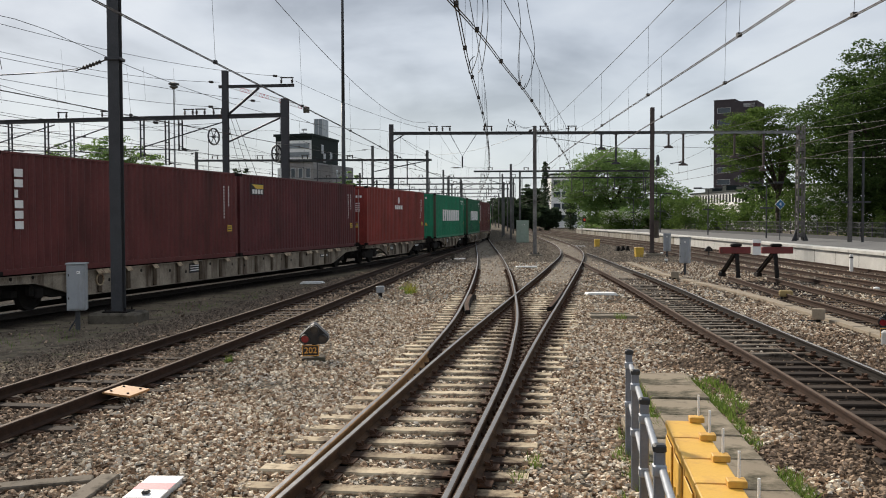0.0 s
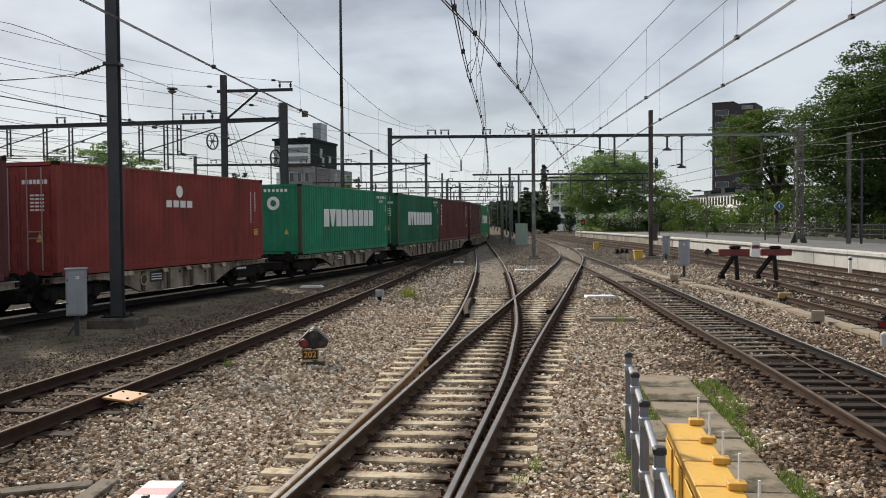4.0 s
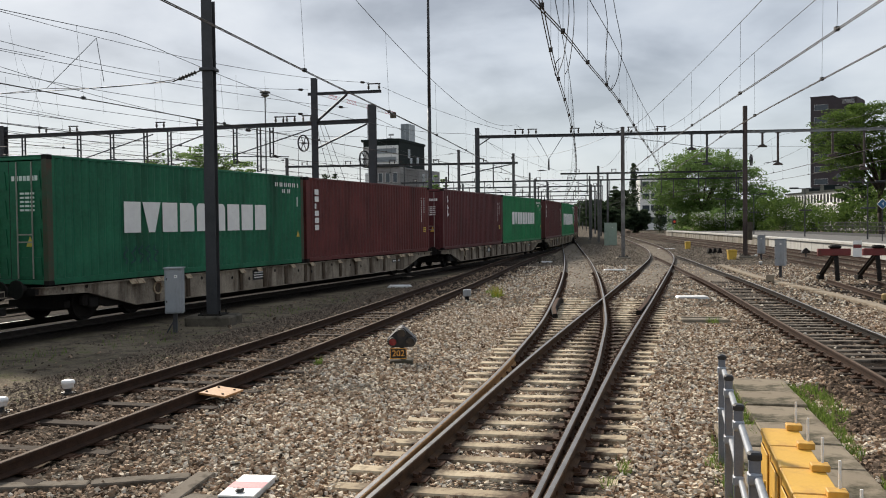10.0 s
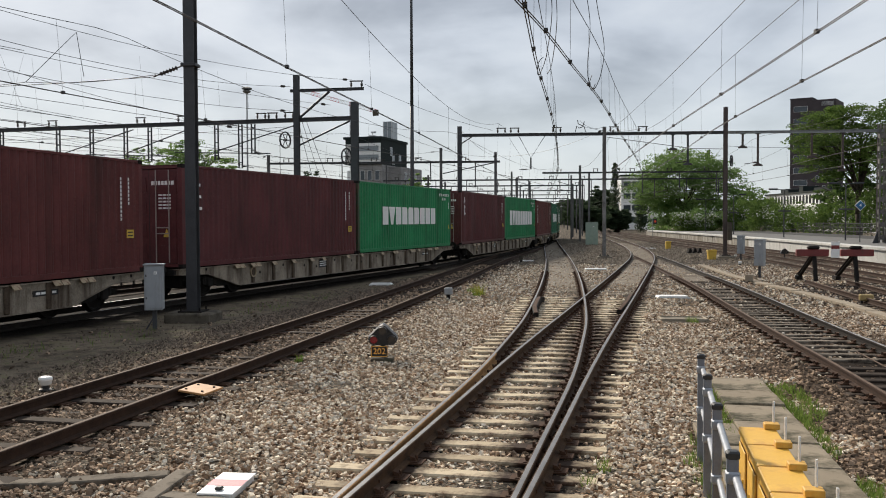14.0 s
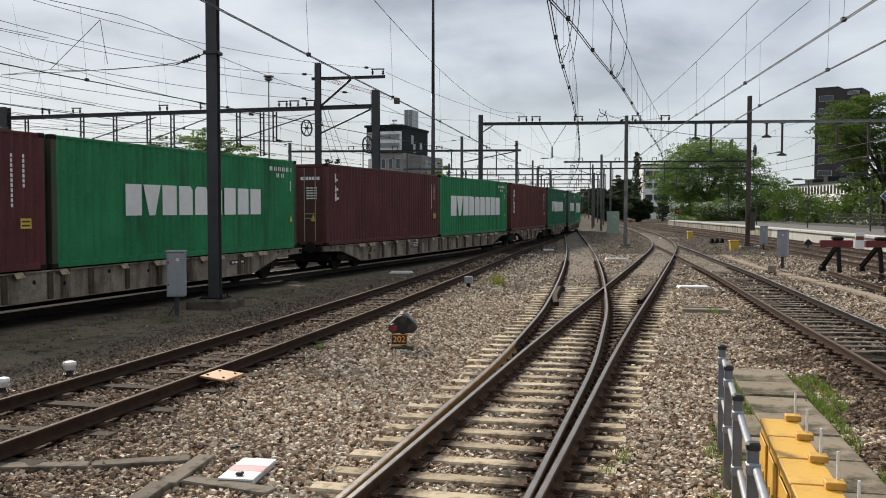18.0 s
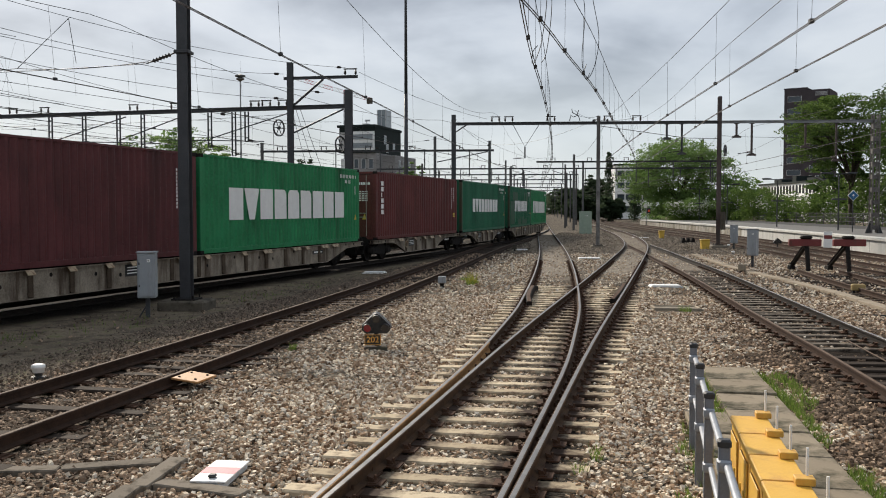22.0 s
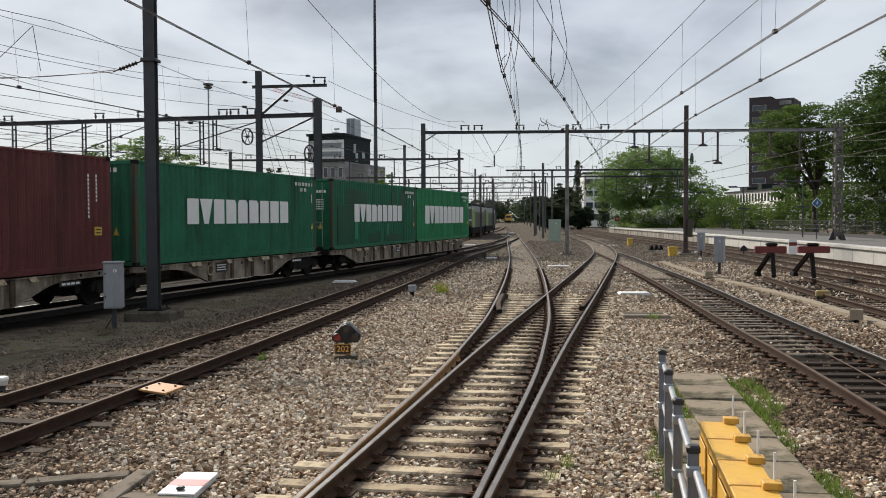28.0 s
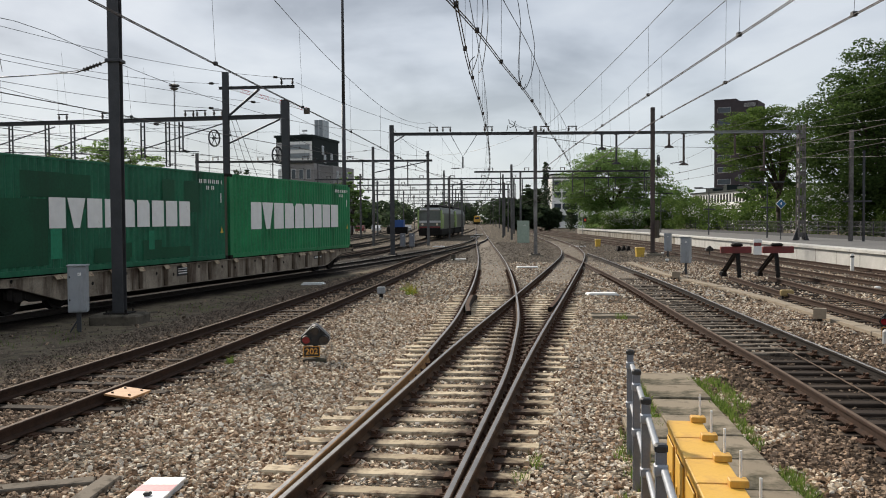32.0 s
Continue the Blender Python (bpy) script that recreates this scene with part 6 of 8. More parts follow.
def strip(x0, x1, z0, z1, ya=-100.0, yb=200.0):
    """A solid band along the platform, from x0 to x1 behind its edge."""
    g = Geo()
    v, f = [], []
    run = [(x, y) for x, y in zip(ex_, py_) if ya <= y <= yb]
    for x, y in run:
        v += [(x + x0, y, z0), (x + x1, y, z0), (x + x1, y, z1), (x + x0, y, z1)]
    n = len(run)
    for i in range(n - 1):
        for j in range(4):
            k = (j + 1) % 4
            f.append((4 * i + j, 4 * i + k, 4 * i + 4 + k, 4 * i + 4 + j))
    f += [(3, 2, 1, 0), (4 * n - 4, 4 * n - 3, 4 * n - 2, 4 * n - 1)]
    return g.add(v, f)


part("wall", strip(0.12, 0.4, -0.35, PZ - 0.17, -100, 84), m_conc_white, plat, "white concrete wall")
m_wall_old = M("concrete_stained_wall", (0.26, 0.24, 0.2), (0.46, 0.435, 0.385), 1.5, 0.85, 0, 0.1, 40, dirt=(0.2, 0.175, 0.135), dirt_at=0.54, streak=True)
part("wall", strip(0.12, 0.4, -0.35, PZ - 0.17, 84, 200), m_wall_old, plat, "older stained concrete wall")
rib_m = cached("wall_rib", m_wall_old, lambda: Geo().box(-0.025, -0.07, -0.35, 0.0, 0.07, PZ - 0.171, 0.01))
for k in range(48):
    y = 84.6 + 1.2 * k
    part("wall_rib", rib_m, m_wall_old, plat).location = (float(EDGE(y)[0]) + 0.12, y, 0)
part("paving", strip(0.9, 2.4, PZ - 0.3, PZ - 0.006, 130, 200), m_pave, plat, "grey concrete paving")
part("paving", strip(0.9, 7.5, PZ - 0.3, PZ - 0.006, -100, 130), m_pave, plat, "grey concrete paving")
part("surface", strip(7.5, 13.0, PZ - 0.3, PZ - 0.004, -100, 130), m_asphalt, plat, "dark asphalt surface")
part("joint_strip", strip(0.4, 0.9, PZ - 0.4, PZ - 0.02), m_conc, plat)
for k in range(68):
    y = 6 + 2.0 * k
    x = float(EDGE(y)[0])
    s = float((EDGE(y + 1) - EDGE(y - 1))[0]) / 2
    ob = part("coping_slab", cached("coping_slab", m_conc_white, lambda: Geo().box(0.0, -0.99, -0.17, 0.9, 0.99, 0.0, 0.015)), m_conc_white, plat)
    ob.matrix_local = pose(x, y, PZ, 0, 0, -math.degrees(math.atan(s)))
for k in range(40):
    y = 8 + 3.0 * k
    x = float(EDGE(y)[0])
    part("wall_joint", Geo().box(x + 0.115, y - 0.012, -0.3, x + 0.125, y + 0.012, PZ - 0.18), m_conc_dark, plat)

# fence behind the platform
fence = thing("fence", Matrix.Identity(4), "dark steel railing behind the platform", "fence")
for k in range(46):
    y = 28 + 2.2 * k
    x = float(EDGE(min(y, 130))[0]) + 13.1
    part("post", cached("fence_post", m_mast, lambda: Geo().box(-0.03, -0.03, 0, 0.03, 0.03, 1.25)), m_mast, fence).location = (x, y, PZ - 0.02)
for z in (0.35, 0.75, 1.15):
    part("rail", Geo().tube([(float(EDGE(min(y, 130))[0]) + 13.1, y, PZ + z) for y in np.arange(28, 128, 4.0)], 0.025, 5), m_mast, fence)

infill = Geo()
for y in np.arange(28, 127, 0.16):
    x = float(EDGE(y)[0]) + 13.1
    infill.box(x - 0.008, y - 0.008, PZ + 0.05, x + 0.008, y + 0.008, PZ + 1.2)
part("infill_bars", infill, m_mast, fence, "close thin upright bars")["kind"] = "stuff"

# things on the platform
def platform_lamp(x, y):
    ob = thing("platform_lamp", pose(x, y, PZ), "slim dark platform lamp post with two arms", "lamp post", "platform lamps")
    part("post", Geo().cyl((0, 0, 0), (0, 0, 4.3), 0.06, 0.045, 10), m_mast, ob)
    part("arm", Geo().box(-1.3, -0.05, 4.25, 1.3, 0.05, 4.31), m_mast, ob)
    for s in (-1, 1):
        part("lamp_head", Geo().box(s * 0.95 - 0.4, -0.12, 4.3, s * 0.95 + 0.4, 0.12, 4.4, 0.03), m_mast, ob)
    part("sign_arm", Geo().box(-0.5, -0.04, 2.3, 0.6, 0.04, 2.42), m_mast, ob)
    return ob


for x, y in ((24.6, 83.0), (25.3, 70.0), (24.3, 100.0), (26.0, 122.0)):
    platform_lamp(x, y)
ob = thing("track_sign", pose(24.1, 64.0, PZ), "blue diamond sign with a white numeral on a post", "sign")
part("post", Geo().cyl((0, 0, 0), (0, 0, 2.6), 0.035, n=8), m_mast, ob)
m_blue = M("sign_blue", (0.02, 0.11, 0.24), (0.03, 0.14, 0.29), 4, 0.4, 0, 0, 40)
part("plate_rim", Geo().box(-0.27, -0.012, -0.27, 0.27, 0.012, 0.27).turned(pose(0, -0.03, 2.55, 0, 45, 0)), m_white_clean, ob)
part("plate", Geo().box(-0.24, -0.012, -0.24, 0.24, 0.012, 0.24).turned(pose(0, -0.05, 2.55, 0, 45, 0)), m_blue, ob, "blue diamond plate")


def lettering(parent, text, size, m, mat, name="numeral"):
    """Raised writing in the built-in font."""
    cu = bpy.data.curves.new("writing", "FONT")
    cu.body, cu.size, cu.extrude, cu.align_x, cu.align_y = text, size, 0.002, "CENTER", "CENTER"
    tmp = new("writing", cu)
    mesh = bpy.data.meshes.new_from_object(tmp)
    bpy.data.objects.remove(tmp)
    bpy.data.curves.remove(cu)
    mesh.materials.clear()
    mesh.materials.append(mat)
    ob = new(name, mesh)
    ob.parent = parent
    ob.matrix_local = m
    return ob


lettering(ob, "4", 0.32, pose(0, -0.068, 2.55, 90, 0, 0), m_white_clean)
for x, y, zt in ((26.6, 58.5, 8.0), (27.1, 57.8, 6.6)):
    ob = thing("catenary_mast", Matrix.Identity(4), "galvanised steel mast on the platform", "mast", "masts of the overhead line")
    part("column", upright(x, y, PZ, zt, 0.22 if zt > 7 else 0.12, m_mast), m_lattice if zt > 7 else m_mast, ob)
    part("bracket", Geo().box(x - 0.5, y - 0.05, 3.3, x + 0.5, y + 0.05, 3.4), m_mast, ob)
ob = thing("marker_post", pose(18.95, 41.5, -0.25), "small white marker post beside the platform wall", "post")
part("post", Geo().box(-0.07, -0.06, 0, 0.07, 0.06, 0.9, 0.015), m_white, ob)
part("band", Geo().box(-0.074, -0.064, 0.72, 0.074, 0.064, 0.8), m_black, ob)


ob = thing("platform_signal", pose(20.9, 134.0, -0.22), "slim signal post with a round sign and a red lamp", "signal")
part("post", Geo().cyl((0, 0, 0), (0, 0, 3.3), 0.05, n=8), m_mast_grey, ob)
part("round_sign", Geo().cyl((-0.15, -0.08, 3.05), (-0.15, -0.05, 3.05), 0.3, n=18), m_conc_white, ob, "pale round sign")
hd = part("lamp_case", Geo().box(0.05, -0.2, 1.95, 0.6, 0.05, 2.75, 0.08), m_black, ob)
part("lamp_lens", Geo().cyl((0.32, -0.24, 2.35), (0.32, -0.2, 2.35), 0.17, n=16), glow("lamp_red", (0.8, 0.1, 0.04), 0.22), hd, "glowing red lens")

# ---- trees and bushes ----
def leaves(rng, centres, radii, per, size, flat=0.75):
    """Many small leaf cards scattered in clumps; returns a Geo."""
    n = len(centres) * per
    c = np.repeat(np.asarray(centres, float), per, 0)
    r = np.repeat(np.asarray(radii, float), per)
    d = rng.normal(size=(n, 3))
    d /= np.linalg.norm(d, axis=1)[:, None]
    p = c + d * (r * rng.uniform(0.45, 1.0, n) ** 0.5)[:, None] * np.array([1, 1, flat])
    a = rng.normal(size=(n, 3))
    a /= np.linalg.norm(a, axis=1)[:, None]
    a[:, 2] *= 0.55
    b = np.cross(a, rng.normal(size=(n, 3)) * np.array([0.6, 0.6, 1.0]))
    b /= np.linalg.norm(b, axis=1)[:, None]
    s = (size * rng.uniform(0.6, 1.3, n))[:, None]
    v = np.stack([p - a * s, p + b * s * 0.55, p + a * s, p - b * s * 0.55], 1).reshape(-1, 3)
    g = Geo()
    g.v = v.tolist()
    g.f = np.arange(4 * n).reshape(-1, 4).tolist()
    return g


def tree(x, y, z0, height, spread, label, mat, seed, trunk=None, clumps=70, per=70, size=0.22, base=0.3, r0=0.25, flat=0.4, lean=(0.0, 0.0)):
    """A forked trunk with boughs that carry flat sprays of leaves; lean shifts the crown off the trunk."""
    rng = np.random.default_rng(seed)
    ob = thing("tree", pose(x, y, z0), label, "tree", "trees")
    th = height * (trunk or 0.4)
    g = Geo()
    bend = [(0.1 * math.sin(k * 1.3 + seed), 0.1 * math.cos(k * 1.7 + seed), th * k / 4) for k in range(5)]
    for (a, b), k in zip(zip(bend[:-1], bend[1:]), range(4)):
        g.cyl(a, b, r0 * (1 - 0.12 * k), r0 * (1 - 0.12 * (k + 1)), 10)
    part("trunk", g, m_bark, ob, smooth=True)
    top = np.array(bend[-1])
    h0 = height * base
    mid_c = np.array([lean[0], lean[1], (h0 + height) / 2])
    half = np.array([spread, spread, (height - h0) / 2])

    def reach(u):
        """How far the crown reaches in a direction: lobed, not a ball."""
        q = noise.noise((u[0] * 1.7 + seed, u[1] * 1.7, u[2] * 1.7)) + 0.6 * noise.noise((u[0] * 4.1, u[1] * 4.1 + seed, u[2] * 4.1))
        return 1.0 + 0.3 * q
    cs, rs = [], []
    boughs = 14
    for k in range(boughs):
        az = 2.4 * k + rng.uniform(-0.3, 0.3)
        el_ = rng.uniform(-0.25, 0.95)
        u = np.array([math.cos(az) * math.cos(el_), math.sin(az) * math.cos(el_), math.sin(el_)])
        end = mid_c + u * half * 0.88 * reach(u)
        midp = top * 0.5 + end * 0.5 + np.array([0, 0, 0.08 * height]) + rng.normal(size=3) * 0.2
        lg = Geo().cyl(top * np.array([1, 1, rng.uniform(0.8, 1.0)]), midp, r0 * 0.45, r0 * 0.25, 7).cyl(midp, end, r0 * 0.25, r0 * 0.06, 6)
        for q in range(3):
            lg.cyl(midp, midp + (end - midp) * 0.5 + rng.normal(size=3) * spread * 0.22, r0 * 0.14, r0 * 0.04, 5)
        part("limb", lg, m_bark, ob)
    for _ in range(clumps * 2):
        u = rng.normal(size=3)
        u /= np.linalg.norm(u)
        rr = rng.uniform(0.2, 1.0) ** 0.42 * reach(u)
        cs.append(mid_c + u * half * rr)
        rs.append(spread * rng.uniform(0.1, 0.24))
    part("crown", leaves(rng, cs, rs, per // 2, size, flat), mat, ob)
    return ob


# broad trees behind the platform
tree(38.6, 78.0, 0, 17.6, 7.2, "tall broad leafy tree behind the platform", m_leaf, 11, 0.3, 420, 240, 0.145, 0.04, 0.35, 0.42)
tree(46.0, 84.0, 0, 18.5, 6.5, "tall broad leafy tree behind the platform", m_leaf, 12, 0.3, 260, 180, 0.2, 0.03, 0.35, 0.5)
tree(47.0, 70.0, 0, 17.0, 6.0, "tall broad leafy tree behind the platform", m_leaf, 13, 0.3, 290, 200, 0.18, 0.03, 0.35, 0.5)
tree(35.6, 95.0, 0, 14.3, 5.2, "feathery light green tree with a visible fork", m_leaf_mid, 14, 0.4, 190, 190, 0.115, 0.45, 0.3, 0.3, (-1.6, 0.0))
tree(28.3, 150.0, 0, 14.0, 8.6, "wide rounded green tree with layered boughs", m_leaf2, 15, 0.3, 330, 200, 0.16, 0.1, 0.3, 0.3)
tree(35.5, 140.0, 0, 7.6, 4.4, "low rounded bushy tree", m_leaf2, 16, 0.3, 80, 120, 0.2, 0.05, 0.2)
tree(41.0, 112.0, 0, 9.0, 4.5, "dark leafy tree behind the white gallery", m_leaf, 17, 0.3, 60, 80, 0.26, 0.1, 0.25)
# trees beyond the yard
tree(-14.0, 138.0, 0, 9.6, 2.9, "light green tree beyond the yard", m_leaf2, 18, 0.3, 60, 70, 0.24, 0.1, 0.2)
tree(-47.5, 130.0, 0, 14.6, 6.0, "rounded light green tree beyond the yard", m_leaf2, 19, 0.3, 150, 130, 0.22, 0.1, 0.3)
tree(-34.5, 150.0, 0, 11.6, 3.0, "dark tree beyond the yard", m_leaf_dk, 20, 0.3, 50, 60, 0.26, 0.1, 0.2)
tree(-56.0, 132.0, 0, 13.0, 4.0, "rounded light green tree beyond the yard", m_leaf2, 21, 0.3, 60, 70, 0.3, 0.1, 0.3)


def cypress(x, y, h, w, seed):
    rng = np.random.default_rng(seed)
    ob = thing("cypress", pose(x, y, 0), "tall narrow dark green conifer", "tree", "conifers")
    part("trunk", Geo().cyl((0, 0, 0), (0, 0, h * 0.8), 0.15, 0.05, 8), m_bark, ob)
    cs = [(rng.normal() * w * 0.12, rng.normal() * w * 0.12, h * u) for u in np.linspace(0.08, 0.97, 40)]
    rs = [w * 0.55 * (1 - abs(2 * u - 0.75) ** 2 * 0.45) * rng.uniform(0.8, 1.1) for u in np.linspace(0.08, 0.97, 40)]
    part("crown", leaves(rng, cs, rs, 60, 0.26, 1.2), m_leaf_dk, ob)


cypress(23.0, 200.0, 15.0, 1.9, 31)
cypress(27.2, 190.0, 9.5, 2.6, 32)
cypress(36.6, 170.0, 15.5, 1.2, 33)
for k, (x, y, h, w) in enumerate(((15.5, 190, 6.0, 3.0), (19.0, 205, 7.0, 3.2), (22.0, 185, 5.0, 2.6), (-2.0, 420, 10, 9), (8.0, 450, 11, 9), (26, 380, 12, 8), (34, 330, 12, 7))):
    tree(x, y, 0, h, w, "dark tree beside the line in the distance", m_leaf_dk, 40 + k, 0.3, 70, 150, 0.42, 0.02, 0.2)

for k, (x, y, h, w) in enumerate(((22.5, 232, 11.5, 3.4), (27.0, 238, 10.5, 4.0), (19.0, 262, 9, 4.0), (31.5, 250, 10.5, 4.0))):
    tree(x, y, 0, h, w, "tall dark tree beside the line in the distance", m_leaf_dk, 60 + k, 0.3, 70, 150, 0.36, 0.04, 0.2)

# hedge and flowering bushes along the platform, the far woods
rng = np.random.default_rng(77)
cs, rs, bl, br_ = [], [], [], []
for k in range(700):
    y = rng.uniform(34, 150)
    x = float(EDGE(min(y, 130))[0]) + 14.2 + abs(rng.normal()) * 2.2 - 0.03 * max(0, y - 100) * 4
    h = rng.uniform(0.05, 1.0) ** 0.8 * (2.9 + 1.1 * math.sin(y * 0.21) + 1.2 * min(1.0, max(0.0, (y - 60) / 20)))
    cs.append((x, y, 0.3 + h))
    rs.append(rng.uniform(0.7, 1.3))
    if rng.random() < 0.34 and 1.0 < h < 3.4 and math.sin(y * 0.33) > -0.3:
        bl.append((x - 0.9, y - 0.6, 0.5 + h))
        br_.append(rng.uniform(0.5, 1.0))
hedge = thing("hedge", Matrix.Identity(4), "dense green hedge with white blossom behind the platform", "hedge", kind="stuff")
part("foliage", leaves(rng, cs, rs, 120, 0.14), m_leaf_mid, hedge)
part("blossom", leaves(rng, bl, br_, 34, 0.12), m_blossom, hedge, "white blossom")
cs = [(rng.uniform(23.5, 48), rng.uniform(131, 170), rng.uniform(0.4, 3.4)) for _ in range(170)]
bush = thing("bushes", Matrix.Identity(4), "light green bushes beyond the platform end", "bushes", kind="stuff")
part("foliage", leaves(rng, [c for c in cs if c[0] > 19 + (c[1] - 100) * 0.1], [rng.uniform(0.8, 1.6) for c in cs if c[0] > 19 + (c[1] - 100) * 0.1], 110, 0.2), m_leaf2, bush)
cs = [(rng.uniform(23.8, 29.0), rng.uniform(131.0, 133.5), rng.uniform(0.6, 2.9)) for _ in range(60)]
bush = thing("flowering_bushes", Matrix.Identity(4), "green bushes covered in white blossom beyond the platform end", "bushes", kind="stuff")
part("foliage", leaves(rng, cs, [rng.uniform(0.5, 0.9) for _ in cs], 90, 0.13), m_leaf_mid, bush)
cs = [(c[0], c[1] - 0.4, c[2] + 0.25) for c in cs if c[2] > 1.3]
part("blossom", leaves(rng, cs, [rng.uniform(0.4, 0.8) for _ in cs], 36, 0.1), m_blossom, bush, "white blossom")
cs = [(rng.uniform(-150, -16), rng.uniform(250, 330), rng.uniform(0.5, 7.0)) for _ in range(260)] + [(rng.uniform(-30, 70), rng.uniform(430, 520), rng.uniform(0.5, 9.0)) for _ in range(200)]
woods = thing("far_woods", Matrix.Identity(4), "dark line of distant woods", "woods", kind="stuff")
part("foliage", leaves(rng, cs, [rng.uniform(2.0, 4.0) for _ in cs], 100, 0.85), m_leaf_dk, woods)


# ---- buildings ----
m_tower = M("brick_dark_brown", (0.05, 0.042, 0.046), (0.08, 0.068, 0.072), 0.6, 0.85, 0, 0.1, 12)
m_cbuild = M("facade_grey", (0.36, 0.35, 0.34), (0.52, 0.51, 0.5), 0.5, 0.8, 0, 0.1, 10)
m_cdark = M("cladding_black_green", (0.014, 0.02, 0.019), (0.026, 0.034, 0.032), 0.5, 0.85, 0, 0.05, 10)
m_shade = M("window_dark", (0.014, 0.016, 0.018), (0.03, 0.034, 0.038), 1, 0.85, 0, 0, 10)
m_frame = M("window_frame_pale", (0.4, 0.4, 0.4), (0.5, 0.5, 0.5), 2, 0.5, 0, 0, 20)


def facade(ob, x0, x1, z0, z1, cols, rows_, y, mat_pane=None, w=0.62, h=0.55):
    """Windows set into a wall that faces -y; panes sit behind raised frames."""
    dx, dz = (x1 - x0) / cols, (z1 - z0) / rows_
    for i in range(cols):
        for j in range(rows_):
            cx, cz = x0 + (i + 0.5) * dx, z0 + (j + 0.5) * dz
            a, b = dx * w / 2, dz * h / 2
            fr = Geo().box(cx - a - 0.08, y - 0.1, cz - b - 0.08, cx + a + 0.08, y + 0.05, cz - b)
            fr.box(cx - a - 0.08, y - 0.1, cz + b, cx + a + 0.08, y + 0.05, cz + b + 0.08)
            fr.box(cx - a - 0.08, y - 0.1, cz - b, cx - a, y + 0.05, cz + b)
            fr.box(cx + a, y - 0.1, cz - b, cx + a + 0.08, y + 0.05, cz + b)
            wd = part("window", fr, m_frame, ob)
            part("pane", Geo().box(cx - a, y - 0.04, cz - b, cx + a, y + 0.02, cz + b), mat_pane or m_glass, wd)


tower = thing("tower_block", pose(85.3, 262.0, 0, 0, 0, -30), "dark brown brick high-rise tower", "building")
part("wall", Geo().box(-6.0, 0, 0, 0.0, 11, 36.5).box(0.0, 0.0, 0, 6.2, 11, 36.0), m_tower, tower)
part("parapet", Geo().box(-6.1, -0.1, 36.5, 0.1, 11.1, 36.8), m_tower, tower)
m_tglass = M("glass_pale", (0.16, 0.185, 0.2), (0.26, 0.29, 0.31), 0.6, 0.15, 0, 0, 8)
facade(tower, -5.4, -0.9, 4, 35.4, 1, 9, 0.0, w=0.8, h=0.42)
facade(tower, 0.6, 5.8, 4, 33.0, 3, 10, 0.0, w=0.4, h=0.34)
for k in range(4):
    part("louvre", Geo().box(2.4, -0.12, 34.3 + 0.3 * k, 5.6, 0.0, 34.42 + 0.3 * k), m_frame, tower, "pale roof louvre")

ob = thing("office_block", pose(-21.6, 150.0, 0, 0, 0, -12.7), "grey stone block with a black clad upper storey", "building")
m_stonewall = M("facade_stone_grey", (0.2, 0.19, 0.185), (0.34, 0.325, 0.315), 0.5, 0.85, 0, 0.1, 6)
part("wall", Geo().box(-4.4, 0.3, 0, 0.0, 14.6, 11.9).box(0.0, 3.4, 0, 2.3, 14.6, 11.6), m_stonewall, ob)
part("side_wing", Geo().box(-6.6, 0.9, 0, -4.4, 12.0, 11.0), m_white, ob, "white rendered wing")
part("upper_storey", Geo().box(-6.5, 0.0, 11.9, 0.0, 12.9, 16.2), m_cdark, ob, "black clad upper storey")
part("roof", Geo().box(-6.8, -0.3, 16.2, 0.15, 13.1, 16.6), m_cdark, ob)
part("bay", Geo().box(-4.3, -0.2, 12.2, -0.1, 0.0, 15.5), m_white, ob, "white framed window bay")
facade(ob, -4.2, -0.2, 12.4, 15.3, 1, 2, -0.2, m_tglass, w=0.86, h=0.52)
part("recess_panel", Geo().box(-6.3, -0.06, 12.4, -4.5, 0.0, 15.4), m_cbuild, ob, "pale recessed panel")
for y0_, z0_ in ((4.2, 13.6), (5.2, 12.2), (8.6, 12.6)):
    wd = part("window", Geo().box(0.0, y0_, z0_, 0.06, y0_ + 1.1, z0_ + 1.5), m_frame, ob)
    part("pane", Geo().box(0.06, y0_ + 0.1, z0_ + 0.1, 0.08, y0_ + 1.0, z0_ + 1.4), m_tglass, wd)
part("stair_head", Geo().box(-1.5, 5.0, 16.6, 0.0, 8.0, 19.6, 0.05), m_tglass, ob, "glazed stair head")
for xx in (-1.52, -0.78, -0.05):
    part("mullion", Geo().box(xx, 4.94, 16.6, xx + 0.08, 5.0, 19.6), m_frame, ob)
part("roof_plant", Geo().box(-3.4, 3.0, 16.6, -2.4, 4.0, 17.1).cyl((-2.9, 3.5, 17.1), (-2.9, 3.5, 17.7), 0.06, n=6).box(-3.2, 3.4, 17.5, -2.3, 3.6, 17.8), m_frame, ob, "small roof aerial")
facade(ob, -4.2, -0.2, 2.5, 11.6, 3, 3, 0.3, w=0.5, h=0.5)
for y0_, z0_ in ((5.0, 9.2), (7.6, 9.2), (10.2, 9.2), (5.0, 6.2), (7.6, 6.2), (10.2, 6.2)):
    wd = part("window", Geo().box(2.3, y0_, z0_, 2.36, y0_ + 1.3, z0_ + 1.6), m_frame, ob)
    part("pane", Geo().box(2.36, y0_ + 0.1, z0_ + 0.1, 2.38, y0_ + 1.2, z0_ + 1.5), m_glass, wd)

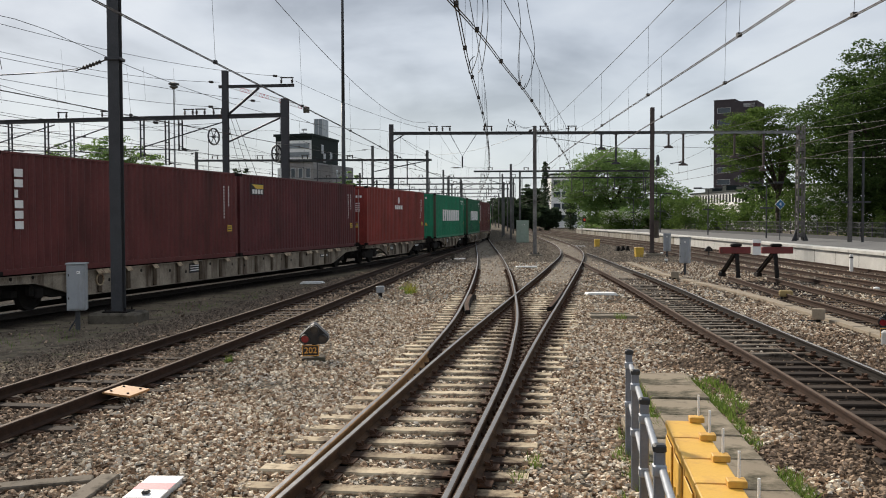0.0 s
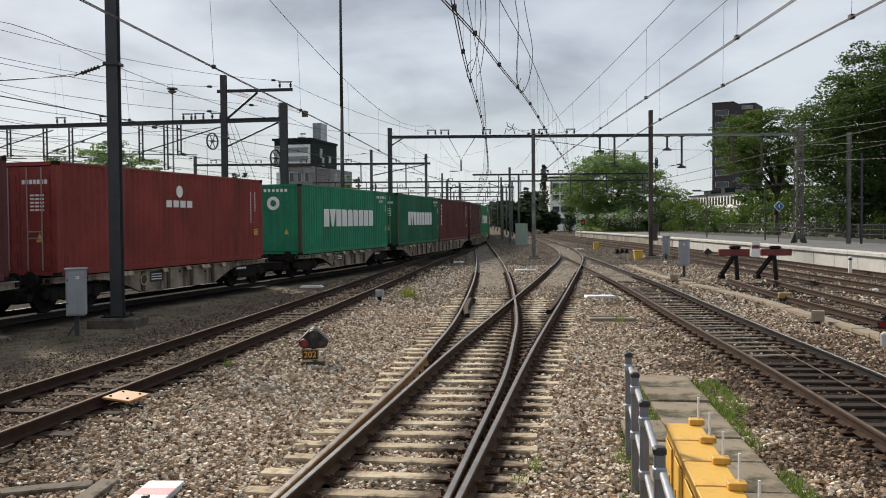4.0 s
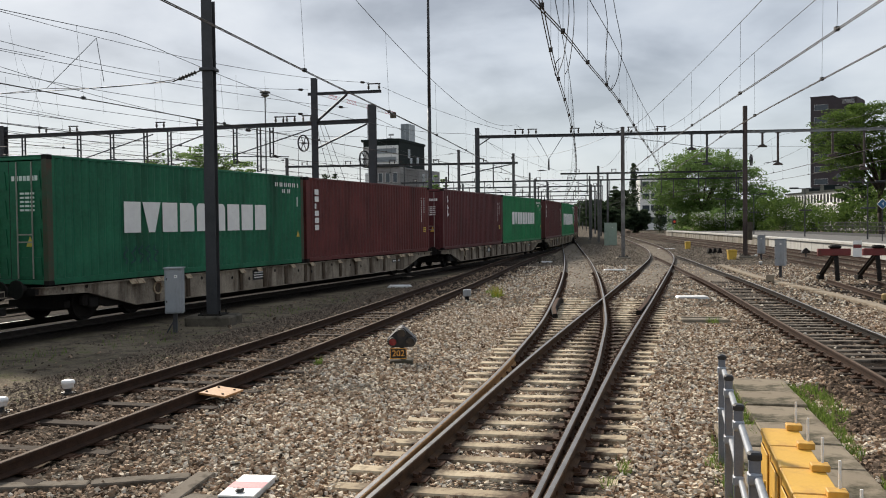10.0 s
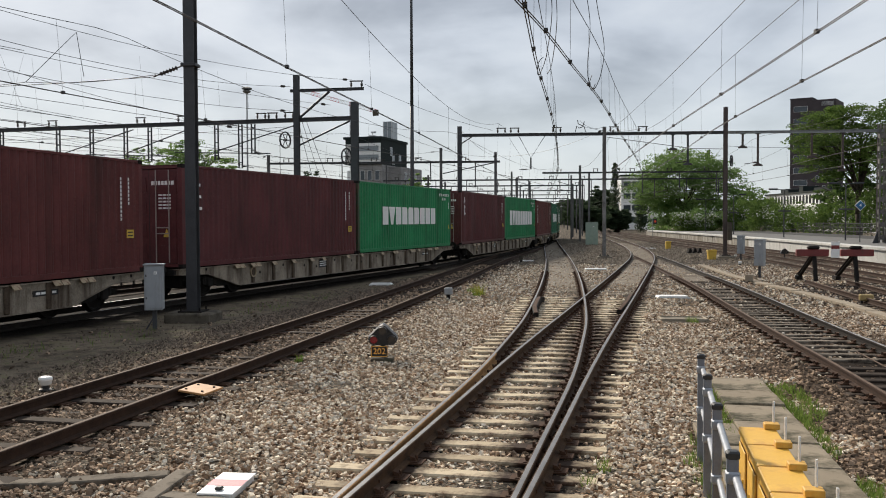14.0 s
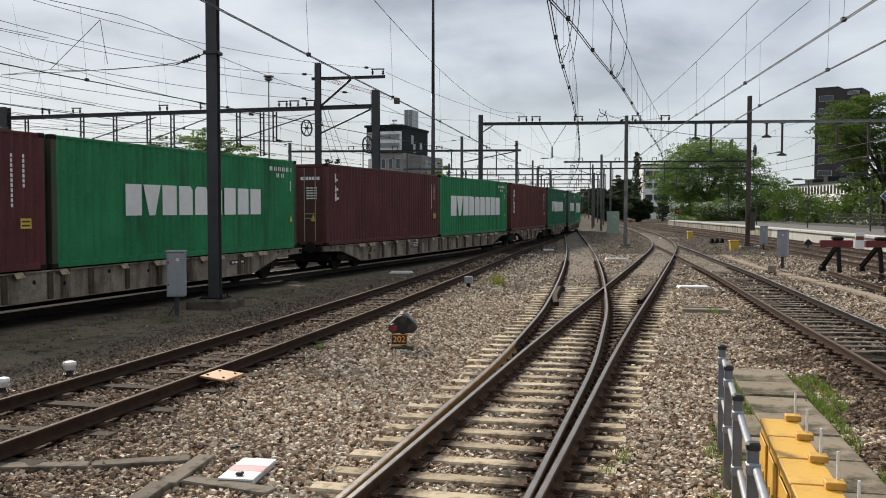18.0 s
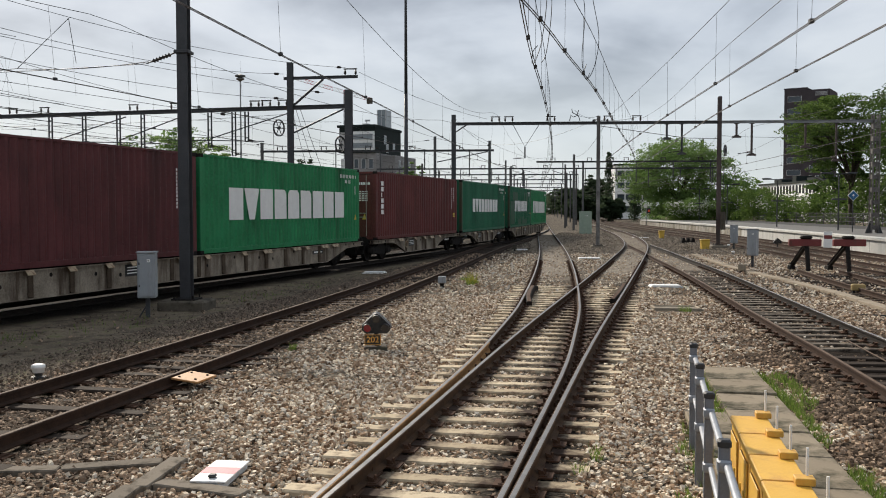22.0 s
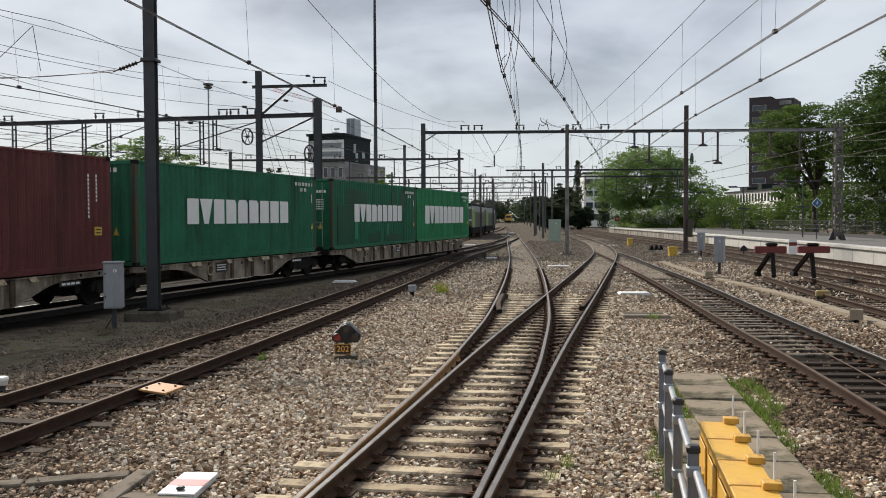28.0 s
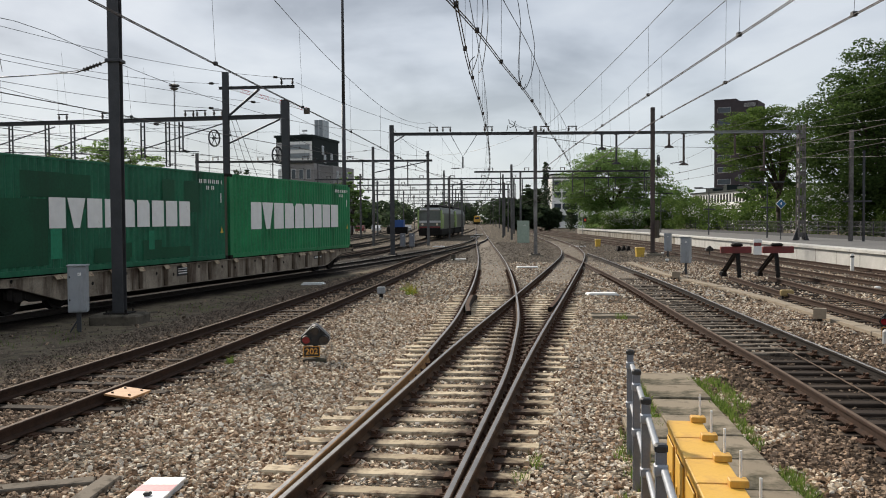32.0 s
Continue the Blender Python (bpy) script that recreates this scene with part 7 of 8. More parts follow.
# long white building behind the hedge, seen at a slant
ob = thing("white_gallery", pose(64.6, 233.0, -0.9, 0, 0, -87.1), "long white building with a row of narrow windows", "building")
part("wall", Geo().box(0, 0, 0, 66, 12, 9.1), m_white, ob)
part("roof", Geo().box(-0.3, -0.3, 9.1, 66.3, 12.3, 9.5), m_cdark, ob)
part("ledge", Geo().box(-0.1, -0.25, 6.0, 66.1, 0.0, 6.45), m_white_clean, ob, "white ledge under the windows")
for k in range(33):
    x = 0.9 + 1.97 * k
    for z0_, z1_ in ((6.75, 8.7), (3.2, 5.3)) if k > 16 else ((6.75, 8.7),):
        wd = part("window", cached("gallery_window_%d" % (z0_ * 10), m_shade, lambda: Geo().prism([(0.0, z0_), (1.25, z0_), (1.25, z1_ - 0.3), (0.9, z1_), (0.35, z1_), (0.0, z1_ - 0.3)], -0.03, 0.1)), m_shade, ob, "dark round-topped window")
        wd.location = (x, 0, 0)
for a_, b_, h_ in ((5.0, 10.0, 1.1), (17.0, 19.5, 1.4), (26.0, 34.0, 0.8), (44.0, 50.0, 0.9)):
    part("roof_box", Geo().box(a_, 2.0, 9.5, b_, 6.0, 9.5 + h_), m_cdark, ob)

ob = thing("apartment_house", pose(30.0, 222.0, 0), "white low building beside the line", "building")
part("wall", Geo().box(-3.0, 0, 0, 6.0, 10, 13.0), m_white, ob)
part("roof", Geo().box(-3.2, -0.2, 13.0, 6.2, 10.2, 13.4), m_cdark, ob)
facade(ob, -2.6, 5.6, 1.0, 12.5, 4, 4, 0.0, w=0.8, h=0.45)
for k, (x, y, w, h, mt) in enumerate(((-60, 330, 30, 6, m_cbuild), (-30, 300, 14, 5, m_white), (-95, 300, 26, 7, m_cbuild))):
    ob = thing("distant_building", pose(x, y, 0), "low pale building in the distance", "building", "distant buildings")
    part("wall", Geo().box(-w / 2, 0, 0, w / 2, 10, h), mt, ob)
    part("roof", Geo().box(-w / 2 - 0.3, -0.3, h, w / 2 + 0.3, 10.3, h + 0.3), m_cdark, ob)
    facade(ob, -w / 2 + 0.5, w / 2 - 0.5, 0.8, h - 0.4, max(3, int(w / 3)), max(1, int(h / 3)), 0.0)

# construction crane
ob = thing("tower_crane", pose(-70.8, 400, 0), "red and white construction crane in the distance", "crane")
g = Geo()
for a in (-0.8, 0.8):
    for b in (-0.8, 0.8):
        g.cyl((a, b, 0), (a, b, 55), 0.14, n=4)
for k in range(27):
    g.cyl((-0.8, -0.8, 2 * k), (0.8, -0.8, 2 * k + 2), 0.1, n=4)
part("mast", g, m_mast_grey, ob)
for k in range(8):
    g = Geo()
    x0_, x1_ = -23 + 4.3 * k, -23 + 4.3 * (k + 1)
    za, zb = 60.5 - 0.29 * (x0_ + 23), 60.5 - 0.29 * (x1_ + 23)
    for dz in (0, 1.5):
        g.cyl((x0_, 0, za + dz), (x1_, 0, zb + dz), 0.16, n=4)
    for q in range(3):
        xa = x0_ + q * 1.43
        g.cyl((xa, 0, za - 0.29 * q * 1.43), (xa + 0.7, 0, za + 1.4 - 0.29 * q * 1.43), 0.1, n=4).cyl((xa + 0.7, 0, za + 1.4 - 0.29 * q * 1.43), (xa + 1.43, 0, za - 0.29 * (q + 1) * 1.43), 0.1, n=4)
    part("jib_section", g, m_pink if k % 2 else m_white, ob)
part("counterweight", Geo().box(9.5, -0.8, 49.5, 12, 0.8, 52), m_conc_dark, ob)

# locomotives standing on the far yard track, a passenger train in the distance
m_loco = M("loco_grey", (0.06, 0.066, 0.055), (0.105, 0.115, 0.095), 1.2, 0.45, 0, 0.05, 20)
m_lime = M("loco_lime", (0.24, 0.34, 0.1), (0.32, 0.43, 0.15), 2, 0.4, 0, 0, 20)
# pale base colour paints the sky's reflection into the windscreen
m_wscreen = M("windscreen_sky_tint", (0.3, 0.325, 0.335), (0.42, 0.45, 0.46), 0.8, 0.12, 0, 0, 10)
m_lamp = glow("headlamp", (1.0, 0.9, 0.7), 0.15)


def loco(x, y, rz):
    ob = thing("locomotive", pose(x, y, 0, 0, 0, rz), "grey electric locomotive with lime green cab edges", "locomotive", "standing locomotives")
    prof = [(-1.48, 1.15), (1.48, 1.15), (1.48, 3.1), (1.2, 3.85), (-1.2, 3.85), (-1.48, 3.1)]
    part("body", Geo().prism(prof, 0.5, 18.4), m_loco, ob)
    g = Geo()
    v = [(px_, 0.5, pz) for px_, pz in prof] + [(px_ * 0.93, 0.0 if pz < 2.2 else 0.38, min(pz, 3.6)) for px_, pz in prof]
    g.add(v, [(0, 1, 7, 6), (1, 2, 8, 7), (2, 3, 9, 8), (3, 4, 10, 9), (4, 5, 11, 10), (5, 0, 6, 11), (6, 7, 8, 9, 10, 11)])
    part("cab_front", g, m_loco, ob)
    part("windscreen", Geo().box(-1.15, 0.2, 2.3, 1.15, 0.32, 3.35, 0.08).turned(pose(0, -0.02, 0, -6, 0, 0)), m_wscreen, ob)
    for s in (-1, 1):
        part("cab_edge", Geo().box(s * 1.42 - 0.09, 0.0, 1.2, s * 1.42 + 0.09, 0.7, 3.5, 0.05), m_lime, ob, "lime green cab edge")
        part("headlamp", Geo().cyl((s * 0.9, -0.03, 1.75), (s * 0.9, 0.03, 1.75), 0.13, n=12), m_lamp, ob)
        part("buffer", Geo().cyl((s * 0.875, -0.5, 1.05), (s * 0.875, 0.1, 1.05), 0.12, n=10).cyl((s * 0.875, -0.55, 1.05), (s * 0.875, -0.5, 1.05), 0.25, n=12), m_under, ob)
    part("front_band", Geo().box(-1.35, -0.04, 1.95, 1.35, 0.02, 2.2), m_frame, ob, "pale band under the windscreen")
    part("front_panel", Geo().box(-1.3, -0.05, 1.32, 1.3, 0.02, 1.5), m_red, ob, "dark red lower stripe")
    part("skirt", Geo().box(-1.3, -0.06, 0.4, 1.3, 0.3, 1.3, 0.06), m_under, ob)
    for s in (-1, 1):
        part("cab_side", Geo().box(s * 1.495 - 0.02, 0.55, 1.25, s * 1.495 + 0.02, 2.6, 3.0), m_lime, ob, "lime green cab side")
    part("roof_edge", Geo().box(-1.25, 0.25, 3.4, 1.25, 0.9, 3.7, 0.1), m_frame, ob)
    part("underframe", Geo().box(-1.4, 0.2, 0.35, 1.4, 18.2, 1.15, 0.1), m_under, ob)
    part("roof_gear", Geo().box(-0.9, 2, 3.85, 0.9, 16, 4.2, 0.1), m_under, ob)
    part("pantograph", Geo().tube([(0, 3, 4.2), (0, 5, 4.7), (0, 3.4, 5.3)], 0.05, 5), m_mast, ob)
    for yy in (3.2, 5.8, 12.8, 15.4):
        for s in (-1, 1):
            part("wheel", Geo().cyl((s * 0.68, yy, 0.55), (s * 0.82, yy, 0.55), 0.55, n=20), m_wheel, ob)
    return ob


loco(-1.6, 110.0, -5.4)
loco(0.35, 129.5, -5.4)
tk = track("railway_track_11", "yard track on which locomotives stand")
LT = spline([(60, -6.3), (110, -1.6), (160, 3.1), (230, 7.4)])
rails(tk, LT, 60, 230, (m_rail_worn, m_rail_worn))

m_ytrain = M("train_yellow", (0.55, 0.3, 0.03), (0.65, 0.38, 0.05), 1, 0.45, 0, 0, 10)
ob = thing("passenger_train", pose(float(B1_(398)[0]), 398, 0, 0, 0, -2.1), "yellow passenger train with dark windows far down the line", "train")
part("body", Geo().prism([(-1.4, 1.0), (1.4, 1.0), (1.4, 3.0), (1.1, 3.8), (-1.1, 3.8), (-1.4, 3.0)], 0, 60), m_ytrain, ob)
part("windscreen", Geo().box(-1.05, -0.06, 2.2, 1.05, 0.02, 3.1, 0.04), m_glass, ob)
part("skirt", Geo().box(-1.3, 0.1, 0.25, 1.3, 60, 1.0), m_under, ob)
for s in (-1, 1):
    part("window_band", Geo().box(s * 1.4 - 0.02, 2, 2.0, s * 1.4 + 0.02, 58, 2.8), m_glass, ob)
    part("headlamp", Geo().cyl((s * 0.9, -0.08, 1.5), (s * 0.9, 0.0, 1.5), 0.12, n=10), m_lamp, ob)
ob = thing("blue_container", pose(-8.2, 160, 0), "blue stacked box beyond the yard", "container")
part("body", Geo().box(-1.2, 0, 1.0, 1.2, 6, 2.3, 0.05), M("box_blue", (0.02, 0.07, 0.24), (0.03, 0.1, 0.32), 1, 0.5, 0, 0, 10), ob)
part("stand", Geo().box(-1.8, 0, -0.2, 1.8, 6, 1.0), m_under, ob)
# parked cars beyond the yard
for k in range(9):
    mt = (m_white, m_cdark, m_cbuild, m_red)[k % 4]
    ob = thing("parked_car", pose(-26.0 + 3.1 * k, 176 + 2.0 * k, -0.2, 0, 0, 90), "parked car beyond the yard", "car", "parked cars")
    part("body", Geo().prism([(-2.1, 0.35), (2.1, 0.35), (2.1, 0.8), (1.3, 0.9), (0.7, 1.4), (-1.1, 1.4), (-1.8, 0.9), (-2.1, 0.85)], -0.85, 0.85), mt, ob)
    part("windows", Geo().prism([(-1.6, 0.93), (1.15, 0.93), (0.66, 1.34), (-1.06, 1.34)], -0.86, 0.86), m_glass, ob)
    for a in (-1.3, 1.3):
        for b in (-0.8, 0.8):
            part("wheel", Geo().cyl((a, b - 0.08, 0.32), (a, b + 0.08, 0.32), 0.32, n=14), m_rubber, ob)

# ---- small things beside the tracks ----
TURN = 8.1   # the railing and boxes run this many degrees off the view
rail_line = spline([(0, 0.46), (5.63, 1.37), (9.68, 2.02)])
ob = thing("railing", Matrix.Identity(4), "galvanised tube railing with black post caps", "railing")
for y in (9.68, 8.42, 7.09, 5.63, 4.2, 2.8):
    x = float(rail_line(y)[0])
    p = part("post", cached("rail_post", m_galv_dk, lambda: Geo().box(-0.035, -0.035, -0.2, 0.035, 0.035, 0.93, 0.008)), m_galv_dk, ob)
    p.matrix_local = pose(x, y, 0, 0, 0, -TURN)
    c = part("cap", cached("post_cap", m_rubber, lambda: Geo().box(-0.042, -0.042, 0.9, 0.042, 0.042, 0.955, 0.012)), m_rubber, p, "black plastic cap")
    for z in (0.79, 0.36):
        part("clamp", cached("rail_clamp_%d" % (z > 0.5), m_galv, lambda: Geo().box(-0.043, -0.05, z - 0.04, 0.043, 0.05, z + 0.04, 0.012)), m_galv, p)
for z in (0.79, 0.36):
    part("rail", Geo().tube([(float(rail_line(y)[0]) + 0.02, y, z) for y in (9.72, 7.0, 5.0, 2.75)], 0.026, 12), m_galv, ob, smooth=True)

ybox = thing("equipment_box", pose(1.96, 7.85, 0, 0, 0, -TURN), "yellow plastic equipment box on a concrete slab", "equipment box", "yellow equipment boxes")
part("body", Geo().box(0.012, -0.6, -0.12, 0.288, -0.012, 0.54, 0.012), m_yellow, ybox)
part("lid", Geo().box(0.0, -0.612, 0.545, 0.3, 0.0, 0.6, 0.007), m_yellow, ybox)
part("side_door", Geo().box(-0.006, -0.52, -0.05, 0.01, -0.1, 0.5, 0.006), m_yellow, ybox)
part("pad", Geo().box(0.2, -0.09, 0.602, 0.325, 0.02, 0.65, 0.005), m_yellow, ybox)
part("rod", Geo().cyl((0.285, 0.0, 0.65), (0.285, 0.0, 0.83), 0.0095, n=8), m_white_clean, ybox, "thin white rod")
for s in (-0.42, -0.2):
    part("latch", Geo().box(-0.016, s - 0.02, 0.2, -0.004, s + 0.02, 0.26), m_yellow_dull, ybox)
d_ = Matrix.Rotation(radians(-TURN), 4, "Z") @ Vector((0, -0.635, 0))
for k in range(1, 7):
    copy_thing(ybox, pose(1.96 + d_.x * k, 7.85 + d_.y * k, 0, 0, 0, -TURN))

path = thing("pavement", Matrix.Identity(4), "worn grey concrete slab path", "path", kind="structure")
slab_l = spline([(0, 2.0), (8.8, 2.48), (11.05, 2.74), (14.56, 3.15)])
rnd = random.Random(3)
for k in range(13):
    y = 14.0 - 1.05 * k
    q = part("slab", cached("slab", m_slab, lambda: Geo().box(0.0, -0.51, -0.14, 0.8, 0.51, 0.0, 0.012)), m_slab, path)
    q.matrix_local = pose(float(slab_l(y)[0]), y, -0.125 + rnd.uniform(-0.008, 0.008), rnd.uniform(-0.6, 0.6), rnd.uniform(-0.6, 0.6), -6.5 + rnd.uniform(-0.7, 0.7))
    if y < 11.5:
        q = part("slab", cached("slab_small", m_slab, lambda: Geo().box(0.0, -0.51, -0.14, 0.5, 0.51, 0.0, 0.012)), m_slab, path)
        q.matrix_local = pose(float(slab_l(y)[0]) - 0.52, y - 0.1, -0.13 + rnd.uniform(-0.008, 0.008), rnd.uniform(-0.6, 0.6), rnd.uniform(-0.6, 0.6), -6.5 + rnd.uniform(-0.7, 0.7))

m_lens_red = glow("signal_red", (0.42, 0.012, 0.03), 0.07)
m_lens = M("signal_lens", (0.02, 0.02, 0.025), (0.035, 0.035, 0.04), 8, 0.12, 0, 0, 50)
m_plate_y = M("plate_yellow", (0.82, 0.38, 0.05), (0.88, 0.43, 0.07), 8, 0.5, 0, 0, 50)


def dwarf_signal(x, y, rz, text, lit, label, scale=1.0):
    ob = thing("dwarf_signal", pose(x, y, -0.24, 0, 0, rz), label, "signal", "dwarf signals")
    part("base", Geo().box(-0.22, -0.16, 0.0, 0.2, 0.18, 0.1, 0.02), m_conc_dark, ob, "small concrete base")
    part("stem", Geo().cyl((0, 0.02, 0.08), (0, 0.02, 0.42), 0.045, n=10), m_black, ob)
    shape = []
    for cx, cz, a0 in ((-0.165, 0.44, 150), (0.165, 0.44, 270), (0.0, 0.6, 30)):
        for k in range(5):
            a = radians(a0 + 30 * k)
            shape.append((cx + 0.1 * math.cos(a), cz + 0.1 * math.sin(a)))
    head = part("head", Geo().prism(shape, -0.1, 0.18), m_black, ob, "black rounded triangular head")
    rim = [(a * 1.05, (b - 0.5) * 1.05 + 0.5) for a, b in shape]
    part("backboard", Geo().prism(rim, 0.17, 0.2), m_galv, head, "pale rim")
    for k, (cx, cz) in enumerate(((-0.16, 0.44), (0.16, 0.44), (0.0, 0.6))):
        hood = Geo()
        n = 12
        v = []
        for yy, r in ((-0.1, 0.085), (-0.2, 0.082)):
            v += [(cx + r * math.cos(radians(-20 + 220 * i / n)), yy, cz + r * math.sin(radians(-20 + 220 * i / n))) for i in range(n + 1)]
            v += [(cx + (r - 0.012) * math.cos(radians(-20 + 220 * i / n)), yy, cz + (r - 0.012) * math.sin(radians(-20 + 220 * i / n))) for i in range(n + 1)]
        m = n + 1
        f = [(i, i + 1, 2 * m + i + 1, 2 * m + i) for i in range(n)] + [(m + i + 1, m + i, 3 * m + i, 3 * m + i + 1) for i in range(n)] + [(2 * m + i, 2 * m + i + 1, 3 * m + i + 1, 3 * m + i) for i in range(n)]
        hood.add(v, f)
        part("hood", hood, m_black, head)
        part("lens", Geo().cyl((cx, -0.1, cz), (cx, -0.112, cz), 0.07, n=18), m_lens_red if (lit and k == 0) else m_lens, head, "red lens" if (lit and k == 0) else "dark lens")
    if text:
        pl = part("number_plate", Geo().box(-0.21, -0.2, 0.135, 0.095, -0.185, 0.335), m_black, ob, "black plate with yellow numerals")
        rimg = Geo()
        for a in ((-0.205, 0.14, 0.09, 0.148), (-0.205, 0.322, 0.09, 0.33), (-0.205, 0.148, -0.197, 0.322), (0.082, 0.148, 0.09, 0.322)):
            rimg.box(a[0], -0.206, a[1], a[2], -0.201, a[3])
        part("plate_rim", rimg, m_plate_y, pl)
        lettering(pl, text, 0.155, pose(-0.0575, -0.203, 0.235, 90, 0, 0), m_plate_y, "numerals")
        part("bracket", Geo().box(-0.06, -0.185, 0.22, -0.02, 0.0, 0.26), m_black, ob)
    return ob


dwarf_signal(-2.36, 16.42, 6, "202", True, "black dwarf signal with a red lens above its number plate")
dwarf_signal(9.32, 18.5, -32, "20", True, "black dwarf signal with a lit red lens beside the siding")
dwarf_signal(18.0, 60.5, -10, "", False, "small dark dwarf signal on a pale base")
solo("signal_base", Geo().box(-0.16, -0.16, -0.05, 0.16, 0.16, 0.3, 0.03), m_conc_white, pose(9.12, 18.2, -0.24, 0, 0, -30), "white concrete signal base", "base")

# boards and covers on the ballast
ob = thing("track_board", pose(-4.52, 12.72, -0.06, 0, 6, -10.5), "orange wooden board with four bolts beside the rail", "board")
part("board", Geo().box(-0.2, -0.28, -0.015, 0.22, 0.28, 0.015, 0.006), m_orange, ob)
for a in (-0.13, 0.13):
    for b in (-0.17, 0.17):
        part("bolt", Geo().cyl((a, b, 0.015), (a, b, 0.03), 0.018, n=8), m_under, ob)
ob = thing("cover_box", pose(-2.735, 8.42, -0.245, 0, 0, -2), "white metal cover with a faded red stripe and a handle", "cover box")
part("body", Geo().box(-0.16, -0.33, 0, 0.16, 0.33, 0.085, 0.006), m_white_clean, ob)
part("lid", Geo().box(-0.175, -0.35, 0.085, 0.175, 0.35, 0.105, 0.005), m_white_clean, ob)
part("stripe", Geo().box(-0.172, -0.1, 0.1055, 0.172, 0.1, 0.107), m_pink, ob, "faded red stripe")
part("knob", Geo().box(-0.03, -0.27, 0.106, 0.04, -0.2, 0.14, 0.01), m_rubber, ob, "black knob")
part("handle", Geo().tube([(-0.1, -0.35, 0.06), (-0.1, -0.4, 0.05), (0.08, -0.4, 0.05), (0.08, -0.35, 0.06)], 0.009, 6), m_galv, ob)

ob = thing("cable_trough", Matrix.Identity(4), "weathered concrete cable trough covers in an elbow", "cable trough")
m_cover = M("cover_dusty_concrete", (0.085, 0.07, 0.055), (0.25, 0.215, 0.17), 4, 0.9, 0, 0.5, 50, dirt=(0.045, 0.036, 0.027), dirt_at=0.56, obrandom=0.3)
tr = cached("trough_cover", m_cover, lambda: Geo().box(-0.48, -0.1, -0.09, 0.48, 0.1, 0.0, 0.012))
rnd = random.Random(8)
for k in range(4):
    part("cover", tr, m_cover, ob).matrix_local = pose(-3.93 - 0.96 * k, 8.68 - 0.24 * k, -0.16 + rnd.uniform(-0.012, 0.012), rnd.uniform(-1.5, 1.5), rnd.uniform(-1, 1), 14 + rnd.uniform(-2, 2))
for k in range(4):
    part("cover", tr, m_cover, ob).matrix_local = pose(-3.35 - 0.07 * k, 8.43 - 0.97 * k, -0.145 + rnd.uniform(-0.012, 0.012), rnd.uniform(-1, 1), rnd.uniform(-1.5, 1.5), 86 + rnd.uniform(-2, 2))
for k in range(2):
    part("cover", tr, m_cover, ob).matrix_local = pose(-2.78 + 0.93 * k, 7.98 - 0.3 * k, -0.16 - 0.03 * k, 0, 0, -18)

ob = thing("cable_trough", Matrix.Identity(4), "pale concrete cable trough beside the siding", "cable trough")
tl = spline([(10, 8.9), (16, 9.25), (22, 9.7), (30, 10.1), (38, 10.0), (50, 10.6)])
for k in range(40):
    y = 12 + 1.0 * k
    s = float((tl(y + 0.5) - tl(y - 0.5))[0])
    part("cover", cached("trough_lid", m_trough, lambda: Geo().box(-0.17, -0.494, -0.09, 0.17, 0.494, 0.0, 0.006)), m_trough, ob).matrix_local = pose(float(tl(y)[0]), y, -0.135 + rnd.uniform(-0.012, 0.012), 0, rnd.uniform(-1, 1), -math.degrees(math.atan(s)) + rnd.uniform(-1, 1))

for x, y, w in ((-5.25, 36.1, 1.0), (4.45, 47.2, 1.25), (5.37, 30.3, 1.12), (1.05, 57.0, 1.0), (12.2, 81.5, 1.6), (-9.5, 90, 1.4), (-0.4, 84, 1.2), (6.0, 150.0, 1.6), (4.6, 128.0, 1.5)):
    ob = thing("marker_slab", pose(x, y, -0.22, 0, 0, random.Random(int(x * 10)).uniform(-5, 3)), "white painted flat marker slab on the ballast", "marker", "white marker slabs")
    part("slab", Geo().prism([(-w / 2, 0), (w / 2, 0), (w / 2 - 0.1, 0.08), (-w / 2 + 0.1, 0.08)], -0.28, 0.28), m_white_clean, ob)
ob = thing("hatch", pose(4.45, 23.6, -0.25, 0, 0, -2), "concrete pit hatch with a pale rim", "hatch")
part("lid", Geo().box(-0.52, -0.3, 0, 0.52, 0.3, 0.07, 0.01), m_conc, ob)
for a in ((-0.6, -0.38, 0.6, -0.31), (-0.6, 0.31, 0.6, 0.38), (-0.6, -0.31, -0.53, 0.31), (0.53, -0.31, 0.6, 0.31)):
    part("rim", Geo().box(a[0], a[1], 0, a[2], a[3], 0.1, 0.01), m_trough, ob)

for x, y in ((-7.45, 11.95), (-7.2, 13.35), (14.8, 30.5), (15.2, 62.0), (14.9, 54.0), (13.0, 52.0)):
    ob = thing("axle_counter_head", pose(x, y, -0.24), "white plastic cap on a short black foot", "track device", "white caps beside the rails")
    part("foot", Geo().lathe([(0.1, 0), (0.1, 0.03), (0.05, 0.05), (0.045, 0.12)], 14), m_rubber, ob)
    part("cap", Geo().lathe([(0.075, 0.1), (0.09, 0.12), (0.09, 0.16), (0.105, 0.17), (0.105, 0.2), (0.095, 0.225), (0.06, 0.235)], 18), m_white_clean, ob, "white cap", True)
    part("cable_loop", Geo().tube([(0.14 * math.cos(a) + 0.04, 0.1 * math.sin(a), 0.03) for a in np.linspace(0.5, 5.8, 12)], 0.012, 6), m_rubber, ob)

